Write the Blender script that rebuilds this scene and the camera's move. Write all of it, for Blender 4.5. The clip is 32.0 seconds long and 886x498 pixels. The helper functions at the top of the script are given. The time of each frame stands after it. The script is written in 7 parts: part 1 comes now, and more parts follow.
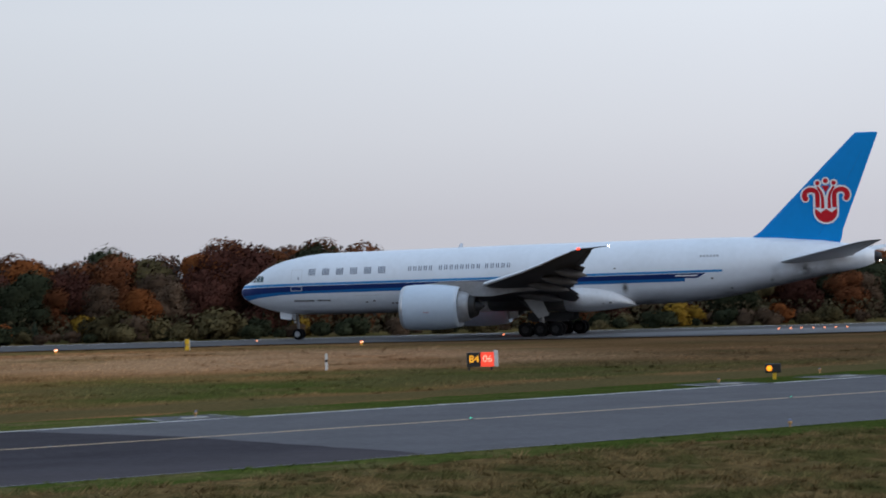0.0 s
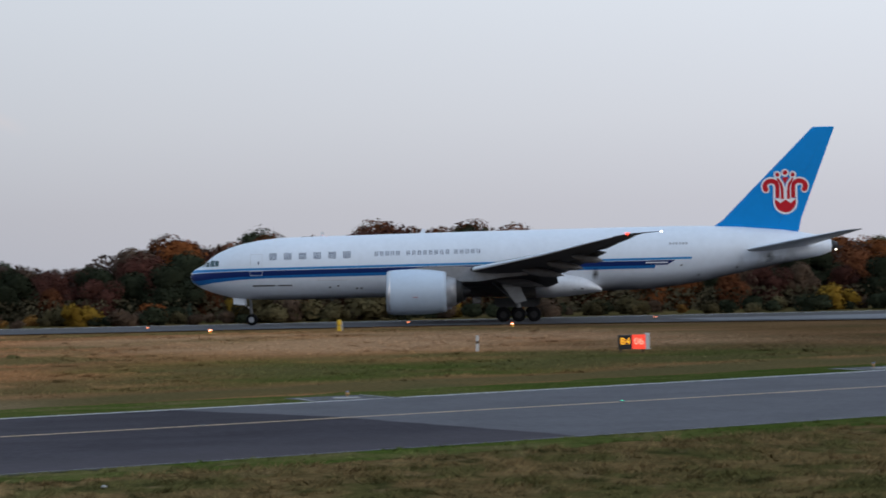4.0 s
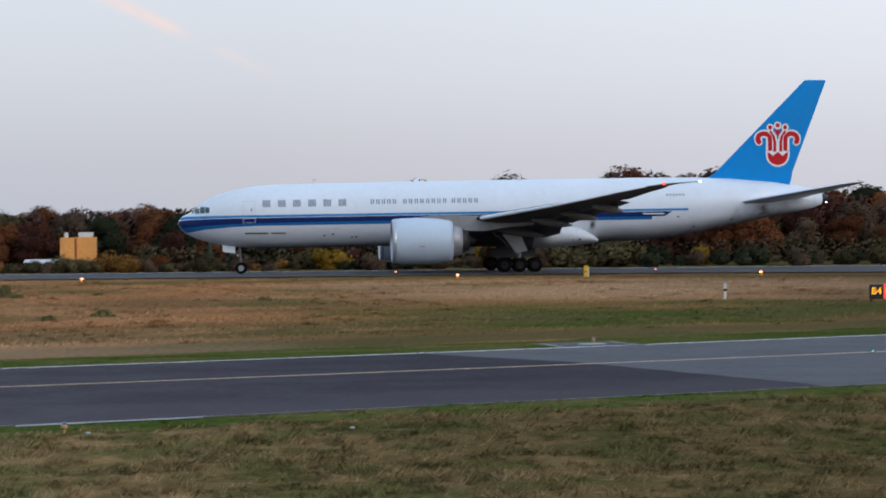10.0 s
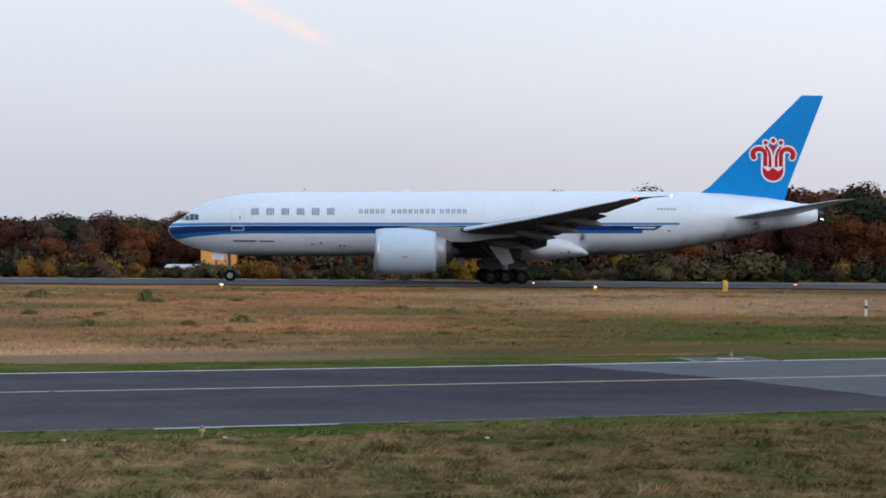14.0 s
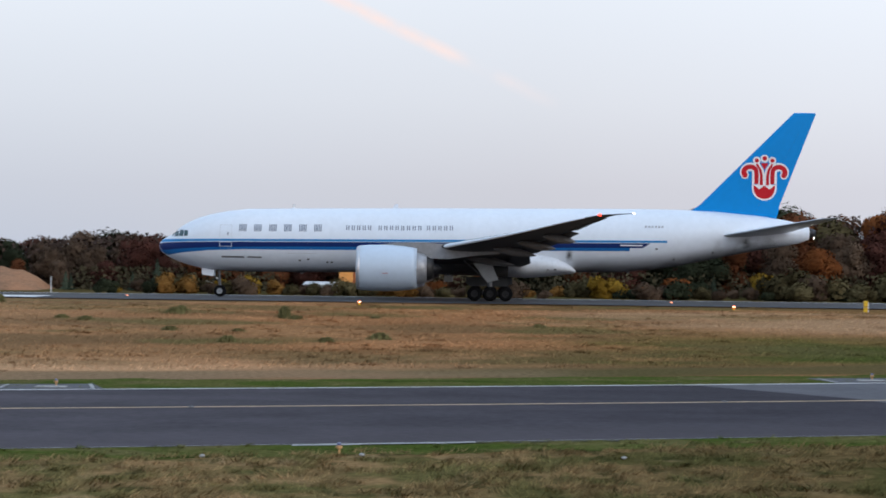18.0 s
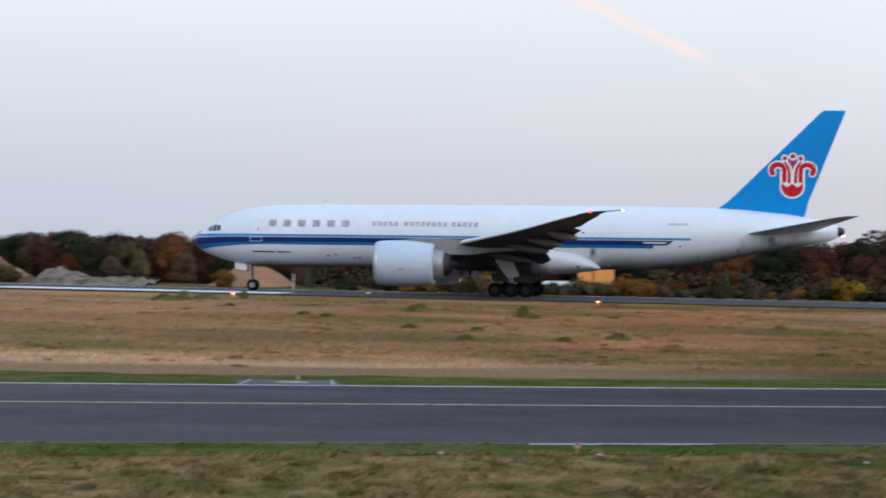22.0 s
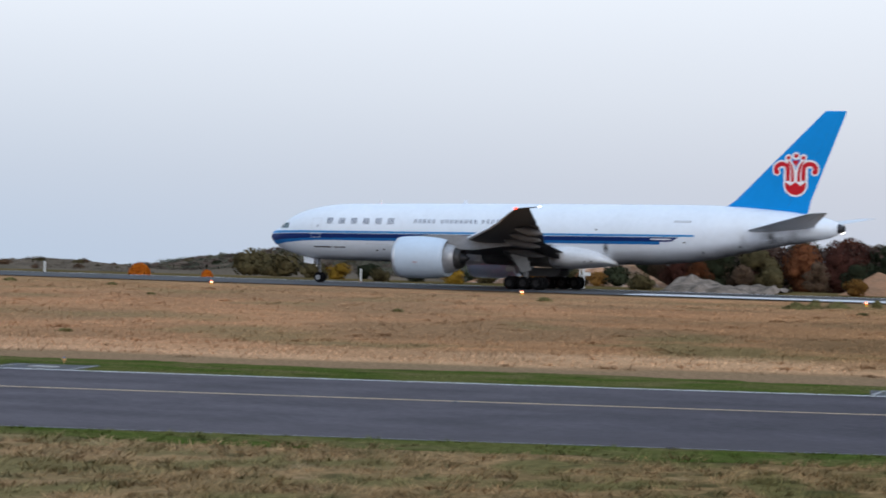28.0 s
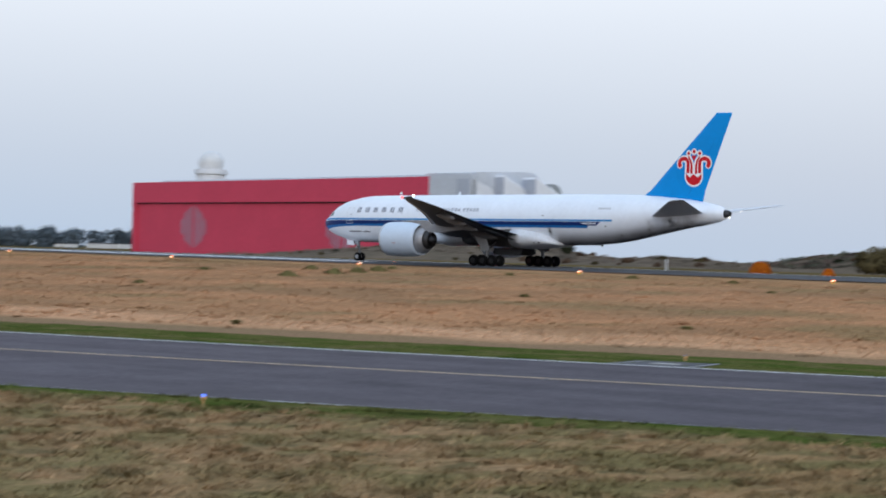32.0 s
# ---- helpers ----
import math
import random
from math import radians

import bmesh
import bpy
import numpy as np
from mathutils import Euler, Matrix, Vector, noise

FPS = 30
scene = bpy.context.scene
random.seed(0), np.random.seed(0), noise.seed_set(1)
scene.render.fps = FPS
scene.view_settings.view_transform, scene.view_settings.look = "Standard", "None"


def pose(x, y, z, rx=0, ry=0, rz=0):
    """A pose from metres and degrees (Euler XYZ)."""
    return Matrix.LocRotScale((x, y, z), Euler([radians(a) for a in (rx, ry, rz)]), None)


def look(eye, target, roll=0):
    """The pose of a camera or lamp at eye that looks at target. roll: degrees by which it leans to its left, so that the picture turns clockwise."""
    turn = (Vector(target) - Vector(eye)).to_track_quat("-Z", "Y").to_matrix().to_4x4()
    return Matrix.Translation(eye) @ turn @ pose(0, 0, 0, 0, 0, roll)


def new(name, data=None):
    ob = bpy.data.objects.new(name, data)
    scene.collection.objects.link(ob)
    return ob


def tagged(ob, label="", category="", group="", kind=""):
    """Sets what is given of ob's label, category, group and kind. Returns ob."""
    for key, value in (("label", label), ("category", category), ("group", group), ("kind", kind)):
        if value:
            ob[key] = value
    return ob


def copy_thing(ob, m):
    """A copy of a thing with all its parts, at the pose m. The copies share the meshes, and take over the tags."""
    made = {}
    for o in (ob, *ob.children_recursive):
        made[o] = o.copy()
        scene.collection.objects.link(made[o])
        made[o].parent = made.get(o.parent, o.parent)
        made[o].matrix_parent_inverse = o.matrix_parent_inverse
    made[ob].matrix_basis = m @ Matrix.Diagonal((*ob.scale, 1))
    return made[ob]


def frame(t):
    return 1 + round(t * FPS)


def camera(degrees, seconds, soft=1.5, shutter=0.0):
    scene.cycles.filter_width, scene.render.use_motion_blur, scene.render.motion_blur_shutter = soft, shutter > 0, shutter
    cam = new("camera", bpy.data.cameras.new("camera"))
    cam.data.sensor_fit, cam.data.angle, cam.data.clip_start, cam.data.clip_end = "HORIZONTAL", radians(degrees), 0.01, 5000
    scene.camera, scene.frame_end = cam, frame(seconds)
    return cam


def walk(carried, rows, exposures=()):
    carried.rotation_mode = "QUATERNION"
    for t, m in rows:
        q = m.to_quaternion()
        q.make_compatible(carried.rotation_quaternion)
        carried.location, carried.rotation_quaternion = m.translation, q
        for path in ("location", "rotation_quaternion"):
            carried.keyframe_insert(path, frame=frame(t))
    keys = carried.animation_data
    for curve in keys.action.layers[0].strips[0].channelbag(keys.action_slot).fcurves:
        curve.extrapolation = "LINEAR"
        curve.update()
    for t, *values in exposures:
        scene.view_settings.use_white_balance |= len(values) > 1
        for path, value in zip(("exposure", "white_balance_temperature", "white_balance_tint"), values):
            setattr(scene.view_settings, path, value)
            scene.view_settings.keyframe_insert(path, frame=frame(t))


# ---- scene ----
FOV = 23.10
# camera: seconds, turn, tilt, lean (degrees), on one standpoint
EYE = (0.0, 0.0, 4.31)
PAN = [(0.0, 16.600, 1.315, -1.552), (0.5, 15.776, 1.064, -1.130), (1.0, 14.768, 1.110, -0.785), (1.5, 14.371, 1.292, -0.924),
    (2.0, 15.101, 1.298, -1.556), (2.5, 15.148, 0.815, -1.727), (3.0, 13.907, 0.785, -1.384), (3.5, 13.805, 0.749, -1.496),
    (4.0, 12.591, 0.931, -1.300), (4.5, 11.993, 0.897, -1.217), (6.5, 10.170, 0.475, -1.733), (7.0, 10.015, 0.624, -1.323),
    (7.5, 9.783, 0.819, -1.105), (8.0, 8.591, 0.596, -0.722), (8.5, 7.456, 0.601, -0.806), (9.0, 7.478, 0.353, -0.899),
    (9.5, 6.792, 0.339, -0.830), (10.0, 6.040, -0.381, -0.774), (10.5, 5.321, -0.486, -0.409), (11.0, 4.584, -0.237, -0.337),
    (11.5, 3.932, 0.147, 0.159), (12.0, 3.939, -0.010, 0.305), (12.5, 3.598, -0.115, 0.108), (13.0, 3.101, -0.125, 0.228),
    (13.5, 2.747, -0.099, 0.242), (15.5, 1.423, 0.046, 0.241), (16.0, 1.162, 0.177, 0.434), (16.5, 0.386, 0.243, 0.284),
    (17.0, -0.116, 0.214, 0.377), (17.5, -0.623, 0.245, 0.767), (18.0, -1.238, 0.386, 0.487), (18.5, -1.750, 0.394, 0.642),
    (19.0, -2.222, 0.435, 0.668), (19.5, -2.944, 0.299, 0.737), (20.0, -4.187, 0.092, 0.938), (20.5, -4.887, 0.330, 0.888),
    (21.0, -5.713, 0.330, 0.953), (21.5, -6.407, 0.365, 1.018), (22.0, -7.548, 0.297, 0.923), (22.5, -9.497, 0.054, 0.525),
    (23.0, -9.794, 0.401, 0.454), (23.5, -10.461, 0.554, 0.448), (24.0, -11.611, 0.510, 0.522), (24.5, -12.720, 0.494, 0.676),
    (26.5, -17.842, 0.543, 0.992), (27.0, -19.979, 0.292, 1.201), (27.5, -22.762, 0.048, 1.515), (28.0, -24.129, 0.214, 1.218),
    (28.5, -25.575, 0.298, 1.317), (29.0, -28.704, 0.173, 1.019), (29.5, -30.947, 0.234, 1.358), (30.0, -32.814, 0.340, 1.567),
    (30.5, -35.532, 0.344, 1.302), (31.0, -37.574, 0.149, 1.283), (31.5, -38.511, 0.139, 1.189), (32.0, -40.424, -0.170, 1.242)]
ROLL = [(0.0, 69.34, 195.62, -31.89), (0.5, 67.21, 196.77, -29.71), (1.0, 65.20, 197.88, -27.56), (1.5, 63.15, 198.93, -25.39),
    (2.0, 61.21, 199.94, -23.22), (2.5, 59.01, 200.91, -20.90), (3.0, 56.88, 201.77, -18.53), (3.5, 54.92, 202.50, -16.22),
    (4.0, 52.77, 203.15, -14.08), (4.5, 50.75, 203.61, -12.32), (6.5, 42.44, 204.96, -6.14), (7.0, 40.30, 205.23, -4.68),
    (7.5, 38.33, 205.43, -3.37), (8.0, 36.26, 205.52, -2.61), (8.5, 34.33, 205.57, -2.09), (9.0, 32.36, 205.60, -1.76),
    (9.5, 30.43, 205.65, -1.28), (10.0, 28.46, 205.70, -0.97), (10.5, 26.64, 205.75, -0.68), (11.0, 24.72, 205.83, -0.41),
    (11.5, 22.95, 205.93, -0.32), (12.0, 21.15, 206.07, -0.31), (12.5, 19.42, 206.23, -0.41), (13.0, 17.62, 206.37, -0.57),
    (13.5, 15.96, 206.44, -0.35), (15.5, 9.22, 206.72, -0.14), (16.0, 7.45, 206.78, -0.15), (16.5, 5.79, 206.82, -0.16),
    (17.0, 3.95, 206.87, -0.16), (17.5, 2.15, 206.92, -0.14), (18.0, 0.13, 206.95, -0.12), (18.5, -1.89, 206.99, -0.02),
    (19.0, -4.13, 207.04, 0.11), (19.5, -6.42, 207.10, 0.21), (20.0, -8.90, 207.15, 0.26), (20.5, -11.40, 207.21, 0.24),
    (21.0, -14.25, 207.29, 0.11), (21.5, -17.11, 207.34, 0.01), (22.0, -20.20, 207.35, 0.04), (22.5, -23.36, 207.34, 0.15),
    (23.0, -26.71, 207.28, 0.26), (23.5, -30.39, 207.21, 0.14), (24.0, -34.11, 207.19, 0.05), (24.5, -38.39, 207.17, 0.01),
    (26.5, -59.59, 207.20, 0.01), (27.0, -66.07, 207.20, 0.02), (27.5, -73.52, 207.17, 0.20), (28.0, -81.14, 207.13, 0.51),
    (28.5, -89.87, 207.04, 0.30), (29.0, -98.75, 206.98, 0.16), (29.5, -108.55, 206.90, 0.17), (30.0, -117.93, 206.93, 0.21),
    (30.5, -128.80, 206.90, 0.13), (31.0, -139.95, 206.92, 0.12), (31.5, -152.31, 206.87, -0.05), (32.0, -164.56, 206.88, -0.19)]
cam = camera(FOV, 32.0, soft=1.7, shutter=0.8)


def pan_pose(turn, tilt, lean):
    p, q = radians(turn), radians(tilt)
    way = Vector((math.sin(p) * math.cos(q), math.cos(p) * math.cos(q), math.sin(q)))
    return look(EYE, Vector(EYE) + 100 * way, lean)


walk(cam, [(t, pan_pose(a, b, c)) for t, a, b, c in PAN], exposures=[(0.0, -0.37), (4.5, -0.38), (6.7, -0.16), (9.5, -0.17), (12.5, -0.03), (16.0, -0.02), (32.0, 0.04)])

# ---- light: dusk, bright even sky, sun low behind the camera ----
world = bpy.data.worlds.new("sky")
scene.world = world
world.use_nodes = True
wn = world.node_tree.nodes
wl = world.node_tree.links
sky = wn.new("ShaderNodeTexSky")
sky.sky_type = "NISHITA"
sky.sun_disc = False
sky.sun_elevation, sky.sun_rotation = radians(22), radians(137)
sky.altitude, sky.air_density, sky.dust_density, sky.ozone_density = 350, 1.0, 3.0, 2.0
bg = wn["Background"]
# high thin cloud evens the sky: lavender grey low down, paler and bluer above
co = wn.new("ShaderNodeTexCoord")
sep = wn.new("ShaderNodeSeparateXYZ")
wl.new(co.outputs["Generated"], sep.inputs[0])
haze = wn.new("ShaderNodeValToRGB")
wl.new(sep.outputs["Z"], haze.inputs[0])
HAZE = ((0.0, (5.05, 5.15, 5.85)), (0.035, (5.4, 5.42, 6.05)), (0.075, (6.25, 6.4, 7.0)), (0.13, (7.0, 7.35, 8.0)), (0.4, (6.0, 7.4, 9.2)), (1.0, (5.0, 6.9, 9.4)))
while len(haze.color_ramp.elements) < len(HAZE):
    haze.color_ramp.elements.new(0.5)
for e, (at, c) in zip(haze.color_ramp.elements, HAZE):
    e.position = at
    e.color = (c[0] / 20, c[1] / 20, c[2] / 20, 1)
# towards -x the low sky is clearer and bluer
west = wn.new("ShaderNodeMapRange")
west.inputs[1].default_value, west.inputs[2].default_value = 0.05, -0.65
wl.new(sep.outputs["X"], west.inputs[0])
lowsky = wn.new("ShaderNodeMapRange")
lowsky.inputs[1].default_value, lowsky.inputs[2].default_value = 0.12, 0.0
wl.new(sep.outputs["Z"], lowsky.inputs[0])
both = wn.new("ShaderNodeMath")
both.operation = "MULTIPLY"
wl.new(west.outputs[0], both.inputs[0])
wl.new(lowsky.outputs[0], both.inputs[1])
clearer = wn.new("ShaderNodeMixRGB")
wl.new(both.outputs[0], clearer.inputs[0])
wl.new(haze.outputs[0], clearer.inputs[1])
clearer.inputs[2].default_value = (0.2125, 0.2575, 0.325, 1)
# towards +x it grows brighter
east = wn.new("ShaderNodeMapRange")
east.inputs[1].default_value, east.inputs[2].default_value, east.inputs[3].default_value, east.inputs[4].default_value = 0.02, 0.42, 25.0, 29.8
wl.new(sep.outputs["X"], east.inputs[0])
scale = wn.new("ShaderNodeVectorMath")
scale.operation = "SCALE"
wl.new(east.outputs[0], scale.inputs["Scale"])
wl.new(clearer.outputs[0], scale.inputs[0])
soften = wn.new("ShaderNodeMixRGB")
soften.inputs[0].default_value = 0.85
wl.new(sky.outputs[0], soften.inputs[1])
wl.new(scale.outputs[0], soften.inputs[2])
wl.new(soften.outputs[0], bg.inputs[0])
bg.inputs[1].default_value = 0.105
sun_data = bpy.data.lights.new("sun", "SUN")
sun_data.energy, sun_data.angle, sun_data.color = 0.9, radians(30), (1.0, 0.93, 0.87)
sun = new("sun", sun_data)
sun.matrix_world = look((68, -73, 40), (0, 0, 0))


# ---- materials ----
def mat(name, colour, rough=0.6, metal=0.0, vary=0.15, size=1.0, bump=0.0, second=None, spec=0.5, detail=6, amount=None):
    """Painted or natural surface: colour mottled at two scales, with fine relief."""
    m = bpy.data.materials.new(name)
    m.use_nodes = True
    n, l = m.node_tree.nodes, m.node_tree.links
    b = n["Principled BSDF"]
    b.inputs["Roughness"].default_value, b.inputs["Metallic"].default_value = rough, metal
    b.inputs["Specular IOR Level"].default_value = spec
    co = n.new("ShaderNodeTexCoord")
    big, fine = n.new("ShaderNodeTexNoise"), n.new("ShaderNodeTexNoise")
    for node, s in ((big, 1.0 / size), (fine, 9.0 / size)):
        node.inputs["Scale"].default_value = s
        node.inputs["Detail"].default_value = detail
        l.new(co.outputs["Object"], node.inputs["Vector"])
    mixer = n.new("ShaderNodeMixRGB")
    ramp = n.new("ShaderNodeMapRange")
    ramp.inputs[1].default_value, ramp.inputs[2].default_value = 0.35, 0.65
    l.new(big.outputs["Fac"], ramp.inputs[0])
    l.new(ramp.outputs[0], mixer.inputs[0])
    c2 = second or tuple(c * (1 - 2 * vary) for c in colour)
    mixer.inputs[1].default_value = (*colour, 1)
    mixer.inputs[2].default_value = (*c2, 1)
    grain = n.new("ShaderNodeMixRGB")
    grain.blend_type = "MULTIPLY"
    grain.inputs[0].default_value = 1.0
    r2 = n.new("ShaderNodeMapRange")
    r2.inputs[1].default_value, r2.inputs[2].default_value = 0.3, 0.7
    r2.inputs[3].default_value, r2.inputs[4].default_value = 1 - vary, 1 + vary
    l.new(fine.outputs["Fac"], r2.inputs[0])
    l.new(mixer.outputs[0], grain.inputs[1])
    l.new(r2.outputs[0], grain.inputs[2])
    l.new(grain.outputs[0], b.inputs["Base Color"])
    if bump:
        bp = n.new("ShaderNodeBump")
        bp.inputs["Strength"].default_value = bump
        bp.inputs["Distance"].default_value = 0.05 * size
        l.new(fine.outputs["Fac"], bp.inputs["Height"])
        l.new(bp.outputs[0], b.inputs["Normal"])
    return m


def glow(name, colour, strength):
    m = bpy.data.materials.new(name)
    m.use_nodes = True
    b = m.node_tree.nodes["Principled BSDF"]
    b.inputs["Base Color"].default_value = (*colour, 1)
    b.inputs["Emission Color"].default_value = (*colour, 1)
    b.inputs["Emission Strength"].default_value = strength
    return m


def leafy(name, colour, second, spread=0.35, lumps=0.0, calm=1.0):
    """Leaves whose tint changes from clump to clump and from plant to plant."""
    m = bpy.data.materials.new(name)
    m.use_nodes = True
    n, l = m.node_tree.nodes, m.node_tree.links
    b = n["Principled BSDF"]
    b.inputs["Roughness"].default_value = 0.8
    b.inputs["Specular IOR Level"].default_value = 0.0
    geo, info = n.new("ShaderNodeNewGeometry"), n.new("ShaderNodeObjectInfo")
    mixer, hsv = n.new("ShaderNodeMixRGB"), n.new("ShaderNodeHueSaturation")
    mid = tuple(0.45 * u + 0.55 * v for u, v in zip(colour, second))
    ends = [tuple(k + calm * (c - k) for c, k in zip(end, mid)) for end in (colour, second)]
    mixer.inputs[1].default_value, mixer.inputs[2].default_value = (*ends[0], 1), (*ends[1], 1)
    l.new(geo.outputs["Random Per Island"], mixer.inputs[0])
    l.new(mixer.outputs[0], hsv.inputs["Color"])
    r = n.new("ShaderNodeMapRange")
    r.inputs[3].default_value, r.inputs[4].default_value = 1 - spread, 1 + spread
    l.new(info.outputs["Random"], r.inputs[0])
    value = r.outputs[0]
    if lumps:
        # boughs that turned earlier or later than the rest of the crown
        co, noi, r2, k = n.new("ShaderNodeTexCoord"), n.new("ShaderNodeTexNoise"), n.new("ShaderNodeMapRange"), n.new("ShaderNodeMath")
        l.new(co.outputs["Object"], noi.inputs["Vector"])
        noi.inputs["Scale"].default_value, noi.inputs["Detail"].default_value = 0.32, 2
        r2.inputs[1].default_value, r2.inputs[2].default_value, r2.inputs[3].default_value, r2.inputs[4].default_value = 0.35, 0.65, 1 - lumps, 1 + lumps
        l.new(noi.outputs["Fac"], r2.inputs[0])
        k.operation = "MULTIPLY"
        l.new(value, k.inputs[0])
        l.new(r2.outputs[0], k.inputs[1])
        value = k.outputs[0]
    l.new(value, hsv.inputs["Value"])
    l.new(hsv.outputs[0], b.inputs["Base Color"])
    return m


WHITE = mat("white_aircraft_paint", (0.71, 0.755, 0.825), 0.34, vary=0.03, size=5.0, second=(0.67, 0.71, 0.77))
COWL = mat("pale_blue_cowl_paint", (0.50, 0.585, 0.69), 0.4, vary=0.03, size=4.0)
BELLY = mat("grimy_white_belly_paint", (0.27, 0.27, 0.285), 0.5, vary=0.12, size=3.0, second=(0.19, 0.187, 0.19))
FAIREND = mat("dull_white_fairing_paint", (0.64, 0.66, 0.70), 0.45, vary=0.06, size=3.0)
TAILGREY = mat("mid_grey_tailplane_paint", (0.25, 0.265, 0.285), 0.28, vary=0.06, size=3.0, spec=0.5)
TAILTOPLIT = mat("sky_lit_tailplane_top", (0.58, 0.61, 0.66), 0.4, vary=0.04, size=3.0)
GREY = mat("grey_wing_paint", (0.042, 0.044, 0.049), 0.5, vary=0.1, size=2.0, spec=0.3)
# keel colour darkened to stand for the shade under the wings
SHADEKEEL = mat("shade_dark_keel", (0.06, 0.058, 0.058), 0.6, vary=0.15, size=2.0, spec=0.3, second=(0.038, 0.037, 0.037))
FAIRING = mat("mid_grey_fairing_paint", (0.13, 0.13, 0.138), 0.5, vary=0.1, size=2.0, spec=0.3)
FINBLUE = mat("blue_tail_paint", (0.0, 0.235, 0.62), 0.5, vary=0.03, size=4.0, spec=0.15)
NAVY = mat("navy_stripe_paint", (0.006, 0.022, 0.12), 0.45, vary=0.03, spec=0.2)
MIDBLUE = mat("mid_blue_stripe_paint", (0.012, 0.13, 0.36), 0.45, vary=0.03, spec=0.2)
SKYBLUE = mat("light_blue_stripe_paint", (0.02, 0.23, 0.52), 0.45, vary=0.03, spec=0.2)
LETTER = mat("grey_lettering", (0.13, 0.155, 0.215), 0.5, vary=0.05)
STAIN = mat("dark_opening", (0.06, 0.06, 0.068), 0.6, vary=0.1)
def soft_stain_or_shade(name, colour, strength, ends=1.0, rising=False):
    """Smeared dirt that thins out towards its edges, or, rising, grime with painted belly shade thinning from its lower
    edge upwards.
    """
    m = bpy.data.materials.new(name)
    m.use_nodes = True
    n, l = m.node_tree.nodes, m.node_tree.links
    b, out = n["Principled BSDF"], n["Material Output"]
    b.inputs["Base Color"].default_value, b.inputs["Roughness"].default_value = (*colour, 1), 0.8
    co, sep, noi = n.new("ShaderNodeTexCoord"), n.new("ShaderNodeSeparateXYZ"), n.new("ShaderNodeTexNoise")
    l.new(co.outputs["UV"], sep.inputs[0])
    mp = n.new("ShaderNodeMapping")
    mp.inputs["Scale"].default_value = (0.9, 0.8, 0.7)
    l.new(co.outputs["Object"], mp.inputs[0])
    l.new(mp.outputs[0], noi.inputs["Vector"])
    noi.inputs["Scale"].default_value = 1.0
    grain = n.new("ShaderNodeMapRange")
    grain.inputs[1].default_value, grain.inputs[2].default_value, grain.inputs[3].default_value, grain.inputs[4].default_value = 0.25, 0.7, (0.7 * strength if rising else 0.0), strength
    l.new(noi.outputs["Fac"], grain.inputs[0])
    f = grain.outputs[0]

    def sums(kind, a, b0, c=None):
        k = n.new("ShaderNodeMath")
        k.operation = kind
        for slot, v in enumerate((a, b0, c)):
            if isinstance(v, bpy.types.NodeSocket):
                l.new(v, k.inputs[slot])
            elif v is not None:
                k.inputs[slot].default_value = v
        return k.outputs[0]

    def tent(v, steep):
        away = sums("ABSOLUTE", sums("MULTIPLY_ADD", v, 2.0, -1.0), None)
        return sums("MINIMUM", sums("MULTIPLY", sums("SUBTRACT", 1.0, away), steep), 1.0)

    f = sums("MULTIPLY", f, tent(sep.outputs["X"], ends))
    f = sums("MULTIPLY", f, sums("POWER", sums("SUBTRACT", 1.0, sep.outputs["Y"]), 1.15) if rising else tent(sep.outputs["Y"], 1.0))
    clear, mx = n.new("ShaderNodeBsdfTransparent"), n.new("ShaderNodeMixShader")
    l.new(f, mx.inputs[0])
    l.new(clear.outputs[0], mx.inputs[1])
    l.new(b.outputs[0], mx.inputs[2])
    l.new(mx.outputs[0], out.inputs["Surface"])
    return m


SMEAR = soft_stain_or_shade("dark_smear", (0.09, 0.08, 0.08), 1.3)
SOOT = soft_stain_or_shade("faint_soot", (0.16, 0.14, 0.14), 0.4)
# aft grime, with the underside's shade painted in, fading upwards
GRIMESHADE = soft_stain_or_shade("belly_grime_shade", (0.09, 0.083, 0.085), 1.15, 6.0, True)
RED = mat("red_emblem_paint", (0.52, 0.012, 0.02), 0.5, vary=0.03, spec=0.15)
EMBLEMWHITE = mat("white_emblem_paint", (0.8, 0.8, 0.8), 0.4, vary=0.02)
RUBBER = mat("tyre_rubber", (0.008, 0.008, 0.009), 0.95, vary=0.2, size=0.3, spec=0.05)
RIM = mat("painted_wheel_rim", (0.018, 0.018, 0.02), 0.7, vary=0.15, size=0.3, spec=0.2)
STEEL = mat("grey_gear_strut_steel", (0.13, 0.135, 0.145), 0.4, 0.5, vary=0.15, size=0.5)
LIP = mat("brushed_inlet_metal", (0.52, 0.54, 0.58), 0.4, 0.6, vary=0.05)
SLEEVE = mat("pale_sleeve_metal", (0.42, 0.42, 0.44), 0.45, 0.4, vary=0.12, size=0.8)
CORE = mat("heat_stained_exhaust_metal", (0.05, 0.047, 0.047), 0.5, 0.5, vary=0.15, size=0.8)
BLACK = mat("black_fan_and_wells", (0.012, 0.012, 0.014), 0.6, vary=0.2)
GLASS = mat("dark_cockpit_glass", (0.03, 0.07, 0.08), 0.08, vary=0.1, spec=0.8)
REGISTER = mat("mid_grey_marking", (0.36, 0.38, 0.42), 0.5, vary=0.05)
MARKRED = mat("dull_red_marking", (0.36, 0.16, 0.18), 0.5, vary=0.05)
LINE = mat("grey_panel_line", (0.62, 0.65, 0.69), 0.5, vary=0.05)
ASPHALT = mat("dark_asphalt", (0.070, 0.061, 0.069), 0.95, vary=0.16, size=3.0, bump=0.25, second=(0.094, 0.082, 0.092), spec=0.06)
